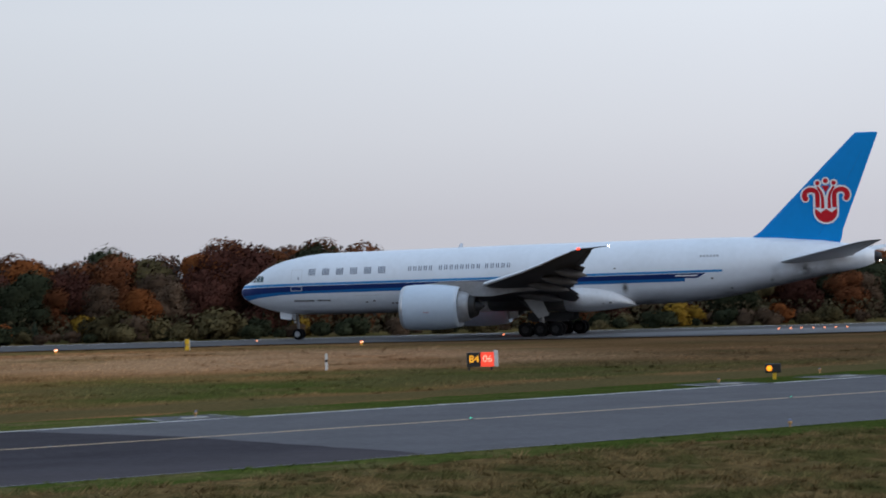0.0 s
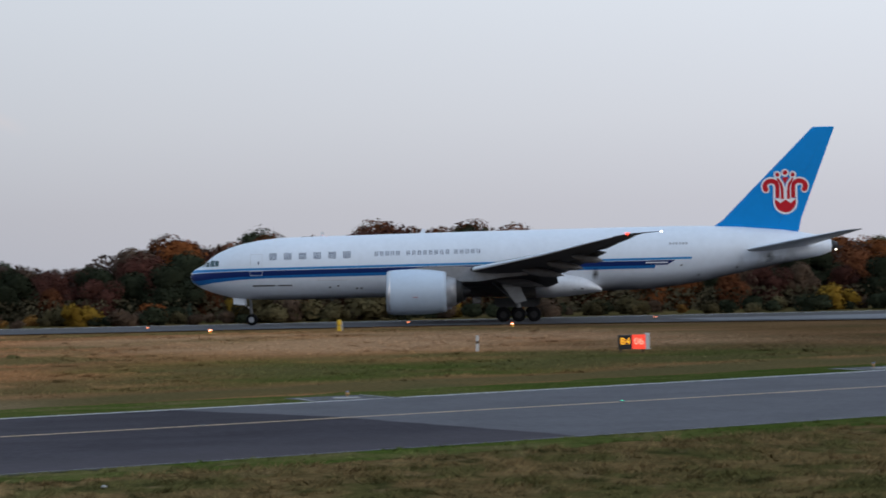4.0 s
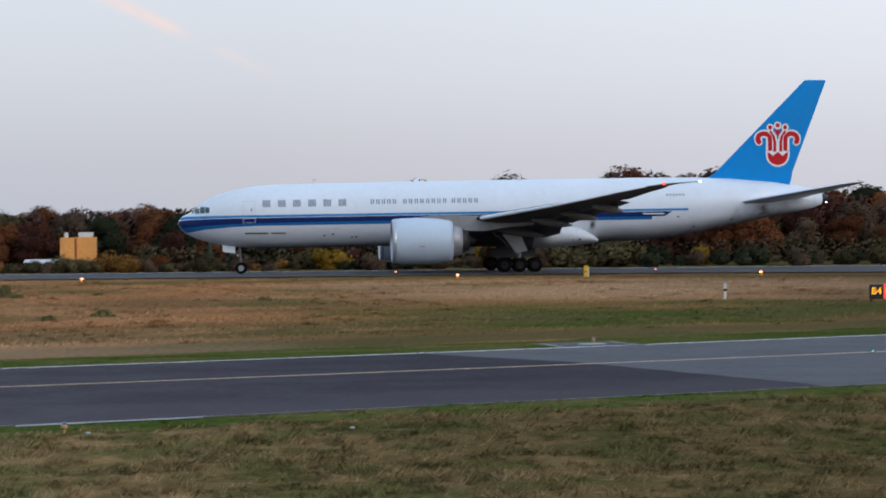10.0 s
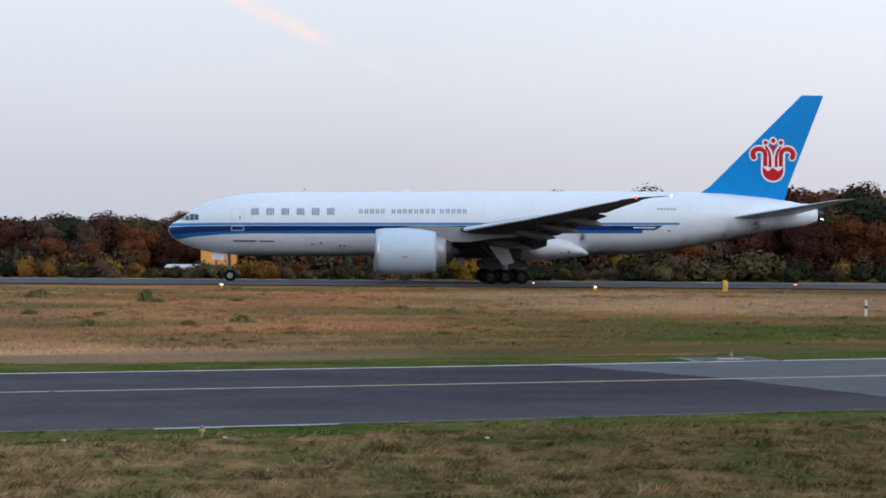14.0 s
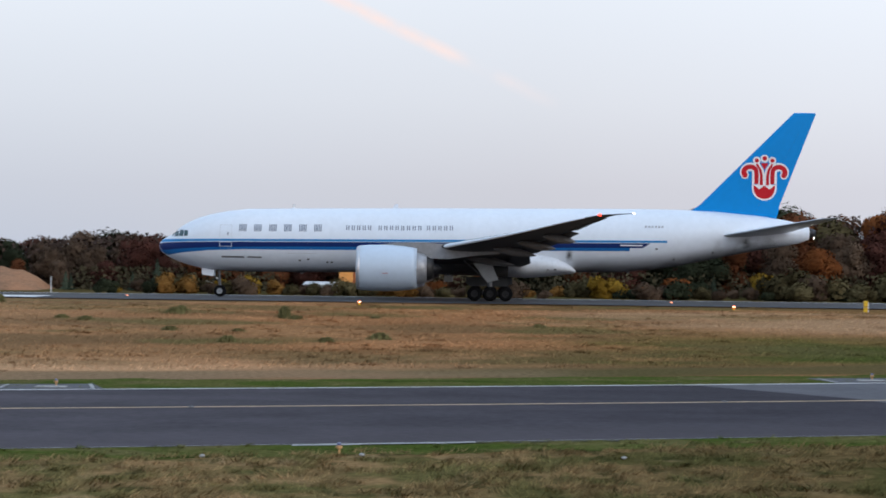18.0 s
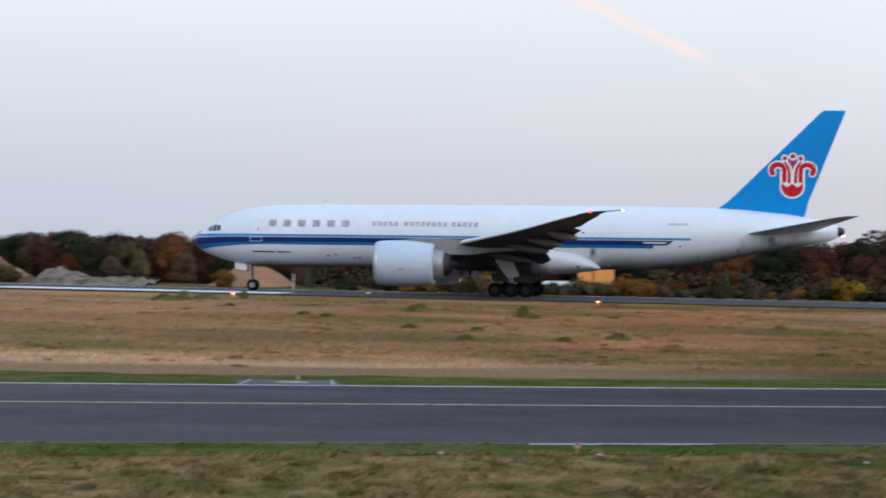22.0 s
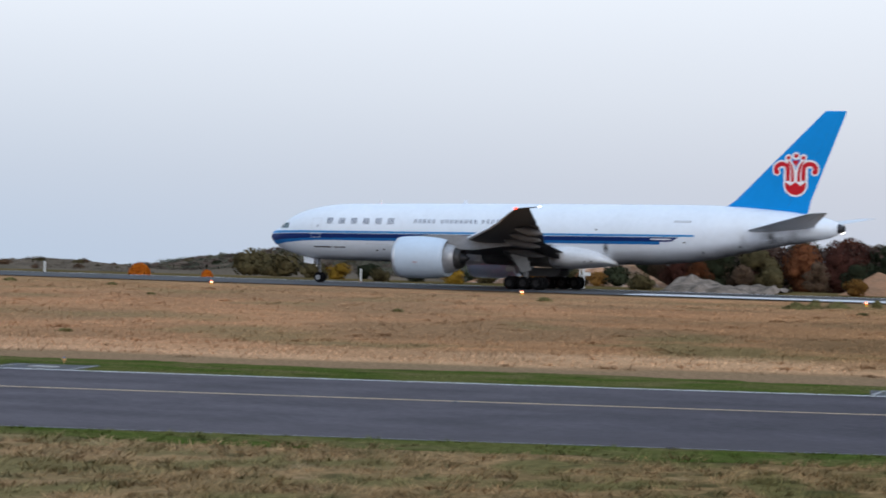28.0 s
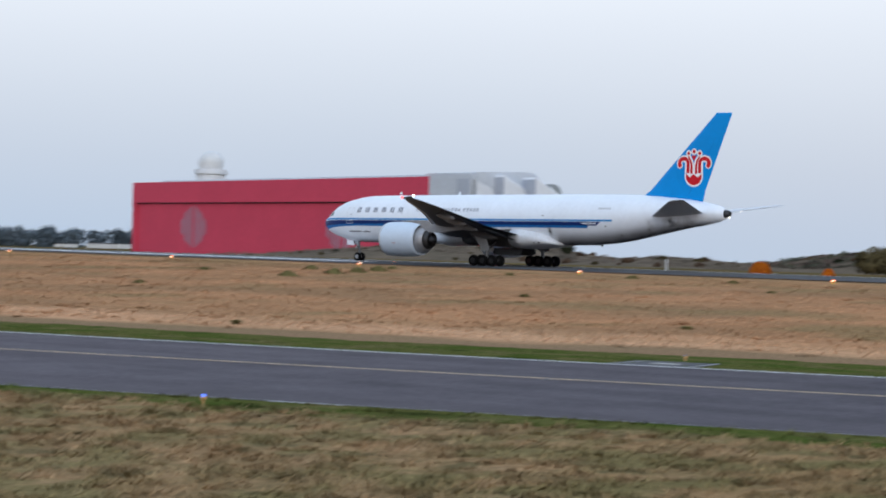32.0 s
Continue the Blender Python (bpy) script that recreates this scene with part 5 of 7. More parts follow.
def crown_mesh(name, seed, height, width, material_key, leaves=7600, leaf=0.46, low=0.10):
    """Many small leaf clumps round a branching frame, uneven, with gaps."""
    r = random.Random(seed)
    lumps = []
    for _ in range(15):
        t = low + (0.92 - low) * r.random() ** 0.85
        reach = width * 0.5 * math.sin(math.pi * min(1, (t - low * 0.5) / (1.02 - low * 0.5))) ** 0.6
        a = r.uniform(0, 2 * math.pi)
        d = reach * r.uniform(0.15, 0.9)
        lumps.append((d * math.cos(a), d * math.sin(a), t * height, width * r.uniform(0.18, 0.32)))
    verts, faces, lie = [], [], []
    for i in range(leaves):
        x, y, z, s = lumps[r.randrange(len(lumps))]
        while True:
            p = Vector((r.gauss(0, 1), r.gauss(0, 1), r.gauss(0, 0.8)))
            if p.length > 0.1:
                break
        p = p.normalized() * s * r.uniform(0.5, 1.02) ** 0.5
        c = Vector((x + p.x, y + p.y, max(0.25, (z + p.z) * 0.87)))
        # leaves lie loosely over the bough they grow on
        out = (p.normalized() + Vector((r.gauss(0, 1), r.gauss(0, 1), r.gauss(0, 1))) * 0.33 + Vector((0, 0, 0.12))).normalized()
        q = out.to_track_quat("Z", "Y").to_matrix()
        h = leaf * r.uniform(0.5, 1.25)
        k = len(verts)
        verts += [c + q @ Vector(v) * h for v in ((-0.5, -0.42, 0), (0.55, -0.2, 0.06), (-0.12, 0.58, 0.03))]
        faces.append((k, k + 1, k + 2) if (q @ Vector((0, 0, 1))).dot(p) > 0 else (k, k + 2, k + 1))
        bough = (p.normalized() + Vector((x, y, 0.4 * (z - 0.4 * height))) * (0.9 / width) + 0.3 * out + Vector((0, 0, 0.25))).normalized()
        lie += [bough] * 3
    me = bpy.data.meshes.new(name)
    me.from_pydata([tuple(v) for v in verts], [], faces)
    rounded(me, lie)
    me.materials.append(LEAF[material_key])
    return me


def trunk_mesh(seed, height, width):
    r = random.Random(seed)
    bm = bmesh.new()
    k = height / 14
    p = Vector((0, 0, -0.3))
    tips = []
    for i in range(4):
        q = Vector((r.uniform(-0.3, 0.3) * k, r.uniform(-0.3, 0.3) * k, height * 0.16 * (i + 1)))
        tube(bm, p, q, 0.28 * k * (1 - i * 0.2), 0.28 * k * (1 - (i + 1) * 0.2), 7)
        p = q
        if i:
            for _ in range(3):
                a = r.uniform(0, 6.28)
                e = p + Vector((math.cos(a), math.sin(a), 0.9)) * width * r.uniform(0.08, 0.17)
                tube(bm, p, e, 0.09 * k, 0.03 * k, 5)
    me = mesh_of("trunk", bm, BARK)
    return me


def make_tree(key, seed, height, width, label, **kw):
    tree = empty("tree", label, "tree", pose(0, -300, -50), "trees at the edge of the airfield")
    t = new("trunk", trunk_mesh(seed, height, width))
    t.parent = tree
    c = new("crown", crown_mesh("crown", seed, height, width, key, **kw))
    c.parent = tree
    return tree


TREES = {
    "rust": [make_tree("rust", 11 + i, 12.5, 10.5, "rust-brown autumn tree with a full crown") for i in range(2)],
    "dark_red": [make_tree("dark_red", 21 + i, 13, 10.5, "dark red autumn tree with a broad crown") for i in range(2)],
    "orange": [make_tree("orange", 31 + i, 11.5, 9.8, "orange autumn tree with thick leaves") for i in range(2)],
    "olive": [make_tree("olive", 41 + i, 11.5, 9.8, "olive-green tree turning brown") for i in range(2)],
    "green": [make_tree("green", 51 + i, 11, 9.8, "dark green tree still in leaf") for i in range(2)],
    "hazy": [make_tree("hazy", 71 + i, 12, 11, "distant tree with blue-grey haze in its leaf colour", leaves=2600, leaf=0.7) for i in range(2)],
    "brown": [make_tree("brown", 61 + i, 12, 9.5, "dull brown autumn tree thinning out", leaves=6400) for i in range(2)],
}
# height of the wood's edge along x, at y = 310
SKYLINE = [(-125, 6.0), (-112, 7.0), (-100, 7.5), (-88, 8.2), (-82, 7.7), (-75, 8.2), (-70, 7.7), (-62, 8.6), (-50, 9.2), (-30, 9.0), (-10, 9.4), (8, 9.3), (16, 8.0), (20, 10.6), (31, 12.2), (36, 11.4), (41, 12.6), (47, 11.8), (52, 12.8), (57, 12.4), (61, 13.2), (66, 13.7), (75, 14.0), (78, 12.6), (82, 11.0), (96, 10.6), (104, 9.4), (120, 10.5), (150, 11), (230, 11)]
used = set()


def plant(proto, x, y, scale, z=None):
    m = pose(x, y, ground_z(x, y) - 0.1 if z is None else z, 0, 0, rng.uniform(0, 360)) @ Matrix.Diagonal((scale * rng.uniform(0.92, 1.12), scale * rng.uniform(0.92, 1.12), scale, 1))
    if proto.name not in used:
        used.add(proto.name)
        proto.matrix_basis = m
        return proto
    ob = copy_thing(proto, Matrix())
    ob.matrix_basis = m
    return ob


def pick(weights):
    return rng.choices([k for k, _ in weights], [w for _, w in weights])[0]


MIX_RIGHT = (("rust", 5), ("dark_red", 3.5), ("orange", 3.0), ("olive", 1), ("brown", 3), ("green", 2))
MIX_WEST = (("rust", 1.8), ("dark_red", 3), ("olive", 2), ("brown", 4), ("green", 5))
MIX_LEFT = (("rust", 3), ("dark_red", 4.5), ("orange", 0.7), ("olive", 0.7), ("brown", 3), ("green", 2.5))
for row, (y0, dx, drop) in enumerate(((302, 6.0, 0.66), (311, 6.0, 0.86), (322, 6.2, 1.0), (332, 6.2, 1.02))):
    x = -106.0 if row < 3 else -128.0
    while x < 185:
        y = y0 + rng.uniform(-3, 3)
        top = lerp(x * 310 / y, SKYLINE)[0]
        want = (4.3 + (top - 4.3) * y / 310 - ground_z(x, y)) * drop * (rng.uniform(0.95, 1.06) if x > 15 else rng.uniform(0.90, 1.07))
        key = pick(MIX_RIGHT if x > 15 else MIX_LEFT if x > -56 else MIX_WEST)
        proto = rng.choice(TREES[key])
        base = {"rust": 12.5, "dark_red": 13, "orange": 11.5, "olive": 11.5, "green": 11, "brown": 12}[key]
        if row == 0 and (-75 < x < -8 or x < -78):
            want *= 0.9
        if not (-27 < x < -11 and y < 309) and x > -0.325 * y:
            plant(proto, x, y, max(0.35, want / base))
        x += dx * rng.uniform(0.75, 1.25)
# the wood goes on behind the sand mound
BEHIND = [(-150, 2.4), (-146.1, 3.1), (-144.6, 3.8), (-142.6, 5.1), (-140.3, 6.0), (-137.8, 6.5), (-132, 7.0), (-127.5, 7.5), (-123, 8.0), (-119.8, 8.2), (-112.8, 7.9), (-108, 8.4)]
x = -151.0
while x < -108:
    y = 348 + rng.uniform(-4, 4)
    want = lerp(x * 348 / y, BEHIND)[0] * rng.uniform(0.93, 1.06) + 0.3 - ground_z(x, y)
    plant(rng.choice(TREES[pick((("green", 5), ("olive", 2), ("brown", 2), ("dark_red", 1.5)))]), x, y, want / 12.0)
    x += rng.uniform(1.8, 3.0)
# the depth of the wood behind its edge
def leaf_mass(name, count, spot, size, material, label, category, lying=False):
    r = random.Random(5)
    verts, faces, lie = [], [], []
    for _ in range(count):
        c = spot(r)
        q = Euler((r.uniform(0, 6.3), r.uniform(0, 6.3), r.uniform(0, 6.3))).to_matrix()
        if lying:
            q = Vector((r.gauss(0, 0.5), r.gauss(-0.5, 0.5), 1)).to_track_quat("Z", "Y").to_matrix()
        h = size * r.uniform(0.5, 1.2)
        k = len(verts)
        verts += [tuple(c + q @ Vector(v) * h) for v in ((-0.5, -0.42, 0), (0.55, -0.2, 0.06), (-0.12, 0.58, 0.03))]
        up = Vector((0.9 * noise.noise(c * 0.35), 0.7 * noise.noise(c * 0.35 + Vector((9, 4, 2))) - 0.45, 0.75)).normalized()
        up = (up + 0.35 * (q @ Vector((0, 0, 1)))).normalized()
        faces.append((k, k + 1, k + 2) if (q @ Vector((0, 0, 1))).dot(up) > 0 else (k, k + 2, k + 1))
        lie += [up] * 3
    me = bpy.data.meshes.new(name)
    me.from_pydata(verts, [], faces)
    rounded(me, lie)
    me.materials.append(material)
    return tagged(new(name, me), label, category, kind="stuff")


def deep_wood(r):
    x, y = r.uniform(-104, 200), r.uniform(318, 344)
    top = lerp(x * 310 / y, SKYLINE)[0]
    g = ground_z(x, y)
    dome = 0.85 + 0.13 * noise.noise((x * 0.17, y * 0.1, 2)) + 0.05 * noise.noise((x * 0.5, y * 0.3, 7))
    return Vector((x, y, g + (4.3 + (top - 4.3) * y / 310 - g) * dome * r.random() ** 0.8))


def thicket(r):
    x, y = r.uniform(-76, 200), r.uniform(294, 316)
    while -29 < x < -11 or x < -57:
        x = r.uniform(-76, 200)
    return Vector((x, y, ground_z(x, y) + 3.2 * r.random() ** 1.3))


leaf_mass("deep_wood", 76000, deep_wood, 0.62, leafy("deep_wood_leaves", (0.082, 0.052, 0.040), (0.054, 0.038, 0.032), 0.0, 0.3, 0.6), "dark brown depth of the autumn wood", "wood")
leaf_mass("thicket", 32000, thicket, 0.5, leafy("thicket_leaves", (0.076, 0.060, 0.034), (0.048, 0.040, 0.023), 0.0, 0.45, 0.6), "dull olive thicket under the trees", "undergrowth")
# undergrowth along the runway's far side
def make_bush(key, seed, height, width, label):
    bush = empty("bush", label, "bush", pose(0, -300, -50), "bushes beyond the runway")
    bm = bmesh.new()
    r = random.Random(seed)
    for _ in range(5):
        a = r.uniform(0, 6.28)
        tube(bm, (0, 0, -0.1), (math.cos(a) * width * 0.25, math.sin(a) * width * 0.25, height * 0.7), 0.04, 0.015, 5)
    s = new("stem", mesh_of("stem", bm, BARK))
    s.parent = bush
    c = new("crown", crown_mesh("crown", seed, height, width, key, leaves=1700, leaf=0.40, low=0.12))
    c.parent = bush
    return bush


BUSHES = {k: [make_bush(k, 80 + 10 * i + j, 3.0, 4.2, lab) for j in range(2)] for i, (k, lab) in enumerate((("olive", "dull olive-green roadside bush"), ("green", "dark green thorny bush beyond the runway"), ("brown", "brown half-bare autumn bush beyond the runway"), ("orange", "orange-leaved autumn bush beside the wood"), ("ochre", "ochre-leaved autumn bush beside the wood"), ("yellow", "bright yellow autumn bush in full leaf")))}
x = -100.0
while x < 150:
    y = rng.uniform(283, 294)
    key = pick((("olive", 5), ("green", 2), ("brown", 4), ("ochre", 0.8)) if x < 15 else (("olive", 2), ("green", 5), ("brown", 3), ("ochre", 0.5)))
    if not (-100 < x < -52 or -29 < x < -12):
        plant(rng.choice(BUSHES[key]), x, y, rng.uniform(0.4, 0.95))
    x += rng.uniform(1.5, 3.2)


# young spruces standing before the wood
def make_spruce(seed):
    r = random.Random(seed)
    tree = empty("spruce", "young grey-green spruce before the wood", "tree", pose(0, -300, -50), "spruces before the wood")
    bm = bmesh.new()
    tube(bm, (0, 0, -0.3), (0, 0, 4.6), 0.1, 0.02, 7)
    part("trunk", bm, BARK, tree)
    verts, faces = [], []
    for _ in range(1500):
        t = r.random() ** 1.4
        a = r.uniform(0, 6.283)
        d = 1.35 * (1 - t) * r.uniform(0.35, 1.0) * (1 + 0.25 * math.sin(26 * t))
        c = Vector((d * math.cos(a), d * math.sin(a), 0.3 + 4.6 * t))
        q = Vector((math.cos(a), math.sin(a), 0.7 + r.gauss(0, 0.3))).to_track_quat("Z", "Y").to_matrix()
        h = 0.3 * r.uniform(0.5, 1.2)
        n = len(verts)
        verts += [tuple(c + q @ Vector(v) * h) for v in ((-0.5, -0.3, 0), (0.1, -0.5, 0.1), (0.5, 0.1, 0), (0, 0.5, 0.1))]
        faces.append((n, n + 1, n + 2, n + 3))
    me = bpy.data.meshes.new("crown")
    me.from_pydata(verts, [], faces)
    me.materials.append(LEAF["spruce"])
    new("crown", me).parent = tree
    return tree


SPRUCES = [make_spruce(91), make_spruce(92)]
for x, top in ((-45.5, 4.6), (-48.9, 2.9), (-57.4, 2.6), (-37.2, 2.6), (-0.6, 4.3), (2.2, 3.7), (-58.1, 2.9), (30.5, 3.0), (62.0, 3.4)):
    plant(rng.choice(SPRUCES), x, 296, (top - ground_z(x, 296)) / 4.8)
for x, top, key in ((-43.5, 2.7, "ochre"), (-40.5, 2.4, "ochre"), (-35.0, 1.3, "ochre"), (-28.6, 1.9, "ochre"), (-14.1, 2.7, "ochre"), (-11.9, 2.3, "ochre"), (-9.5, 1.6, "ochre"), (-7.1, 2.0, "orange"), (14.6, 2.7, "yellow"), (16.4, 2.4, "yellow"), (20.2, 1.7, "orange"), (24.8, 2.6, "orange"), (-49.9, 1.0, "yellow"), (45.0, 2.8, "olive"), (39.0, 4.0, "olive"), (54.7, 4.2, "olive"), (43.0, 3.0, "brown"), (28.5, 1.6, "olive")):
    plant(rng.choice(BUSHES[key]), x, 289, (top - ground_z(x, 289)) / 3.0)
# ---- mounds, hills ----
def ridge(name, profile, y0, depth, material, label, category, rough=0.25, dx=1.5, floor=-1.4):
    """A heap with its crest height given along x, falling off to both sides."""
    xs = steps(profile[0][0], profile[-1][0], dx)
    ys = steps(y0 - depth, y0 + depth, depth / 7)
    def h(x, y):
        base = ground_z(x, y) - 0.15
        top = lerp(x, profile)[0]
        f = max(0.0, 1 - abs(y - y0) / depth)
        f = f ** 0.75
        n = noise.noise((x * 0.16, y * 0.16, 4.0)) * rough + noise.noise((x * 0.6, y * 0.6, 9.0)) * rough * 0.45
        return base + max(0.0, top - base) * f + n * min(1.0, 4 * f)
    return thing(name, sheet(xs, ys, h), material, label, category, smooth=True)


ridge("sand_mound", [(-136, -0.6), (-133, 1.1), (-131, 2.5), (-128.8, 3.9), (-126, 4.8), (-122.3, 5.6), (-120.2, 6.4), (-119.4, 6.7), (-117.7, 5.6), (-114.5, 5.3), (-111.7, 4.0), (-108.8, 1.1), (-107, -0.5)], 322, 14, EARTH, "big brown heap of excavated sand and earth", "mound", 0.9, 0.6)
ridge("rubble_heap", [(-95.6, 0.0), (-93.4, 1.7), (-91.9, 2.5), (-90.5, 2.1), (-87.1, 1.6), (-84.8, 1.4), (-81.8, 1.2), (-80.2, 1.1), (-79.4, 0.0)], 290, 7, RUBBLE, "long grey heap of broken rubble", "heap", 1.1, 0.3)
ridge("sand_pile", [(-73.0, -0.2), (-70.2, 2.3), (-67.9, 3.5), (-66.5, 3.0), (-64.7, 2.9), (-62.4, 1.8), (-60.8, -0.2)], 300, 8, SAND, "pale sand pile with a steep rounded top", "heap", 0.12, 0.5)
ridge("earth_pile", [(-143.3, -0.2), (-139.1, 2.0), (-134.1, 1.4), (-130.6, -0.3)], 330, 7, SAND, "low pale pile of loose earth", "heap", 0.2, 0.6)
NEAR_CREST = [(-338, -0.6), (-331, 0.6), (-316, 1.8), (-305, 2.7), (-297, 3.4), (-284, 4.5), (-274, 4.9), (-266, 5.1), (-257, 4.6), (-252, 3.6), (-246, 2.8), (-241, 2.2), (-237.5, 1.7), (-233, 2.3), (-226, 2.6), (-217, 2.2), (-208, 1.2), (-198, -0.4)]
ridge("hill_beside_hangar", NEAR_CREST, 330, 26, SCRUB, "scrubby brown hill in front of the hangar", "hill", 0.3, 2.0)
SCRUB_CREST = [(-284, -0.4), (-270, 0.2), (-262, 0.8), (-257, 1.0), (-251, 2.2), (-246, 3.2), (-239, 3.5), (-234, 3.4), (-229, 4.9), (-224, 5.6), (-219, 5.6), (-214, 4.9), (-210, 5.5), (-206, 4.9), (-199, 4.4), (-192, 3.3), (-184, 2.4), (-172, 1.0), (-160, -0.6)]
ridge("scrub_hill", SCRUB_CREST, 420, 30, SCRUB, "dark hillside overgrown with autumn scrub", "hill", 0.4, 2.0)


def scrub_cover(crest, y0, depth, tall, seed):
    """Low woolly bushes all over a hillside."""
    def spot(r):
        x, y = r.uniform(crest[0][0], crest[-1][0]), y0 - depth * 0.75 * r.random() ** 1.6
        base = ground_z(x, y)
        f = max(0.0, 1 - abs(y - y0) / depth) ** 0.75
        lump = max(0.0, noise.noise((x * 0.22 + seed, y * 0.22, 3)) + 0.35 * noise.noise((x * 0.7, y * 0.7, seed)) + 0.25)
        return Vector((x, y, base + max(0.0, lerp(x, crest)[0] - base) * f + tall * lump * r.random() - 0.1))
    return spot


leaf_mass("hill_scrub_brown", 36000, scrub_cover(SCRUB_CREST, 420, 30, 1.3, 0.0), 0.45, leafy("brown_scrub_leaves", (0.120, 0.085, 0.066), (0.085, 0.064, 0.054), 0.0, 0.35, 0.6), "brown autumn scrub covering the hillside", "scrub", True)
leaf_mass("hill_scrub_olive", 32000, scrub_cover(SCRUB_CREST, 420, 30, 1.4, 5.3), 0.45, leafy("olive_scrub_leaves", (0.088, 0.087, 0.060), (0.062, 0.062, 0.046), 0.0, 0.35, 0.6), "olive bushes covering the hillside", "scrub", True)
leaf_mass("slope_scrub", 26000, scrub_cover(NEAR_CREST, 330, 25, 0.9, 2.1), 0.36, leafy("grey_scrub_leaves", (0.150, 0.118, 0.090), (0.112, 0.09, 0.072), 0.0, 0.3, 0.6), "low grey-brown scrub on the slope", "scrub", True)
for k in range(70):
    x = rng.uniform(-262, -176)
    y = rng.uniform(398, 424)
    top = lerp(x, SCRUB_CREST)[0] - 0.3
    g = ground_z(x, y)
    f = max(0.0, 1 - abs(y - 420) / 30) ** 0.75
    plant(rng.choice(BUSHES[pick((("olive", 5), ("green", 2), ("brown", 5), ("orange", 0.4)))]), x, y, rng.uniform(0.25, 0.55), g + max(0, top - g) * f - 0.5)
for k in range(60):
    x = rng.uniform(-322, -206)
    y = rng.uniform(306, 334)
    top = lerp(x, NEAR_CREST)[0] - 0.4
    g = ground_z(x, y)
    f = max(0.0, 1 - abs(y - 330) / 26) ** 0.75
    plant(rng.choice(BUSHES[pick((("olive", 4), ("brown", 6), ("green", 0.3)))]), x, y, rng.uniform(0.15, 0.34) * (1 if x < -255 else 1.4), g + max(0, top - g) * f - 0.3)
plant(BUSHES["green"][0], -242.0, 319, 0.62, 2.7)
for x, y, s, key in ((-235, 325, 0.7, "olive"), (-169.5, 305, 1.5, "olive"), (-163.5, 302, 1.3, "olive"), (-160, 308, 0.7, "brown"), (-156, 300, 0.9, "olive"), (-150, 296, 0.8, "yellow"), (-147, 300, 0.8, "green"), (-141, 292, 0.7, "olive"), (-136, 295, 0.9, "green"), (-129, 292, 0.8, "yellow"), (-126, 298, 0.7, "olive"), (-118.8, 300, 0.8, "ochre"), (-115.4, 301, 0.95, "green"), (-113.2, 302, 0.85, "olive"), (-109.6, 300, 0.75, "ochre"), (-107.6, 302, 1.05, "green"), (-123.5, 301, 0.5, "olive"), (-127.0, 300, 0.55, "green"), (-68.9, 290, 0.8, "ochre"), (-23, 288, 0.6, "olive"), (-26.5, 288, 0.5, "olive"), (-21.5, 287, 0.55, "brown"), (-19.0, 288, 0.8, "olive"), (-16.5, 288, 0.66, "olive"), (-24.6, 289, 0.5, "brown"), (36.8, 292, 1.1, "yellow"), (66.5, 292, 0.8, "yellow"), (121.7, 290, 1.15, "yellow"), (124.2, 291, 0.9, "yellow"), (117.0, 289, 0.7, "ochre"), (138.0, 290, 1.0, "orange"), (-36, 291, 0.6, "yellow"), (-32.0, 289, 0.8, "yellow")):
    plant(rng.choice(BUSHES[key]), x, y, s)


def round_shrub(x, y, w, h):
    shrub = empty("orange_shrub", "dense round shrub in bright orange leaf", "shrub", pose(x, y, ground_z(x, y) - 0.05))
    bm = bmesh.new()
    tube(bm, (0, 0, -0.2), (0, 0, h * 0.6), 0.06, 0.03, 6)
    part("stem", bm, BARK, shrub)
    r = random.Random(int(w * 10))
    verts, faces = [], []
    for _ in range(3200):
        a, e = r.uniform(0, 6.283), math.asin(r.uniform(0, 1))
        k = r.uniform(0.75, 1.0)
        c = Vector((w / 2 * math.cos(a) * math.cos(e) * k, w / 2 * math.sin(a) * math.cos(e) * k, 0.1 + h * math.sin(e) * k))
        q = Euler((r.uniform(0, 6.3), r.uniform(0, 6.3), r.uniform(0, 6.3))).to_matrix()
        n = len(verts)
        verts += [tuple(c + q @ Vector(v) * 0.2) for v in ((-0.5, -0.3, 0), (0.1, -0.5, 0.1), (0.5, 0.1, 0), (0, 0.5, 0.1))]
        faces.append((n, n + 1, n + 2, n + 3))
    me = bpy.data.meshes.new("crown")
    me.from_pydata(verts, [], faces)
    me.materials.append(leafy("bright_orange_leaves", (0.52, 0.15, 0.018), (0.44, 0.12, 0.015), 0.1, 0.15))
    c = new("crown", me)
    c.parent = shrub


round_shrub(-163.0, 260, 3.2, 1.85)
round_shrub(-152.1, 260, 1.6, 1.15)
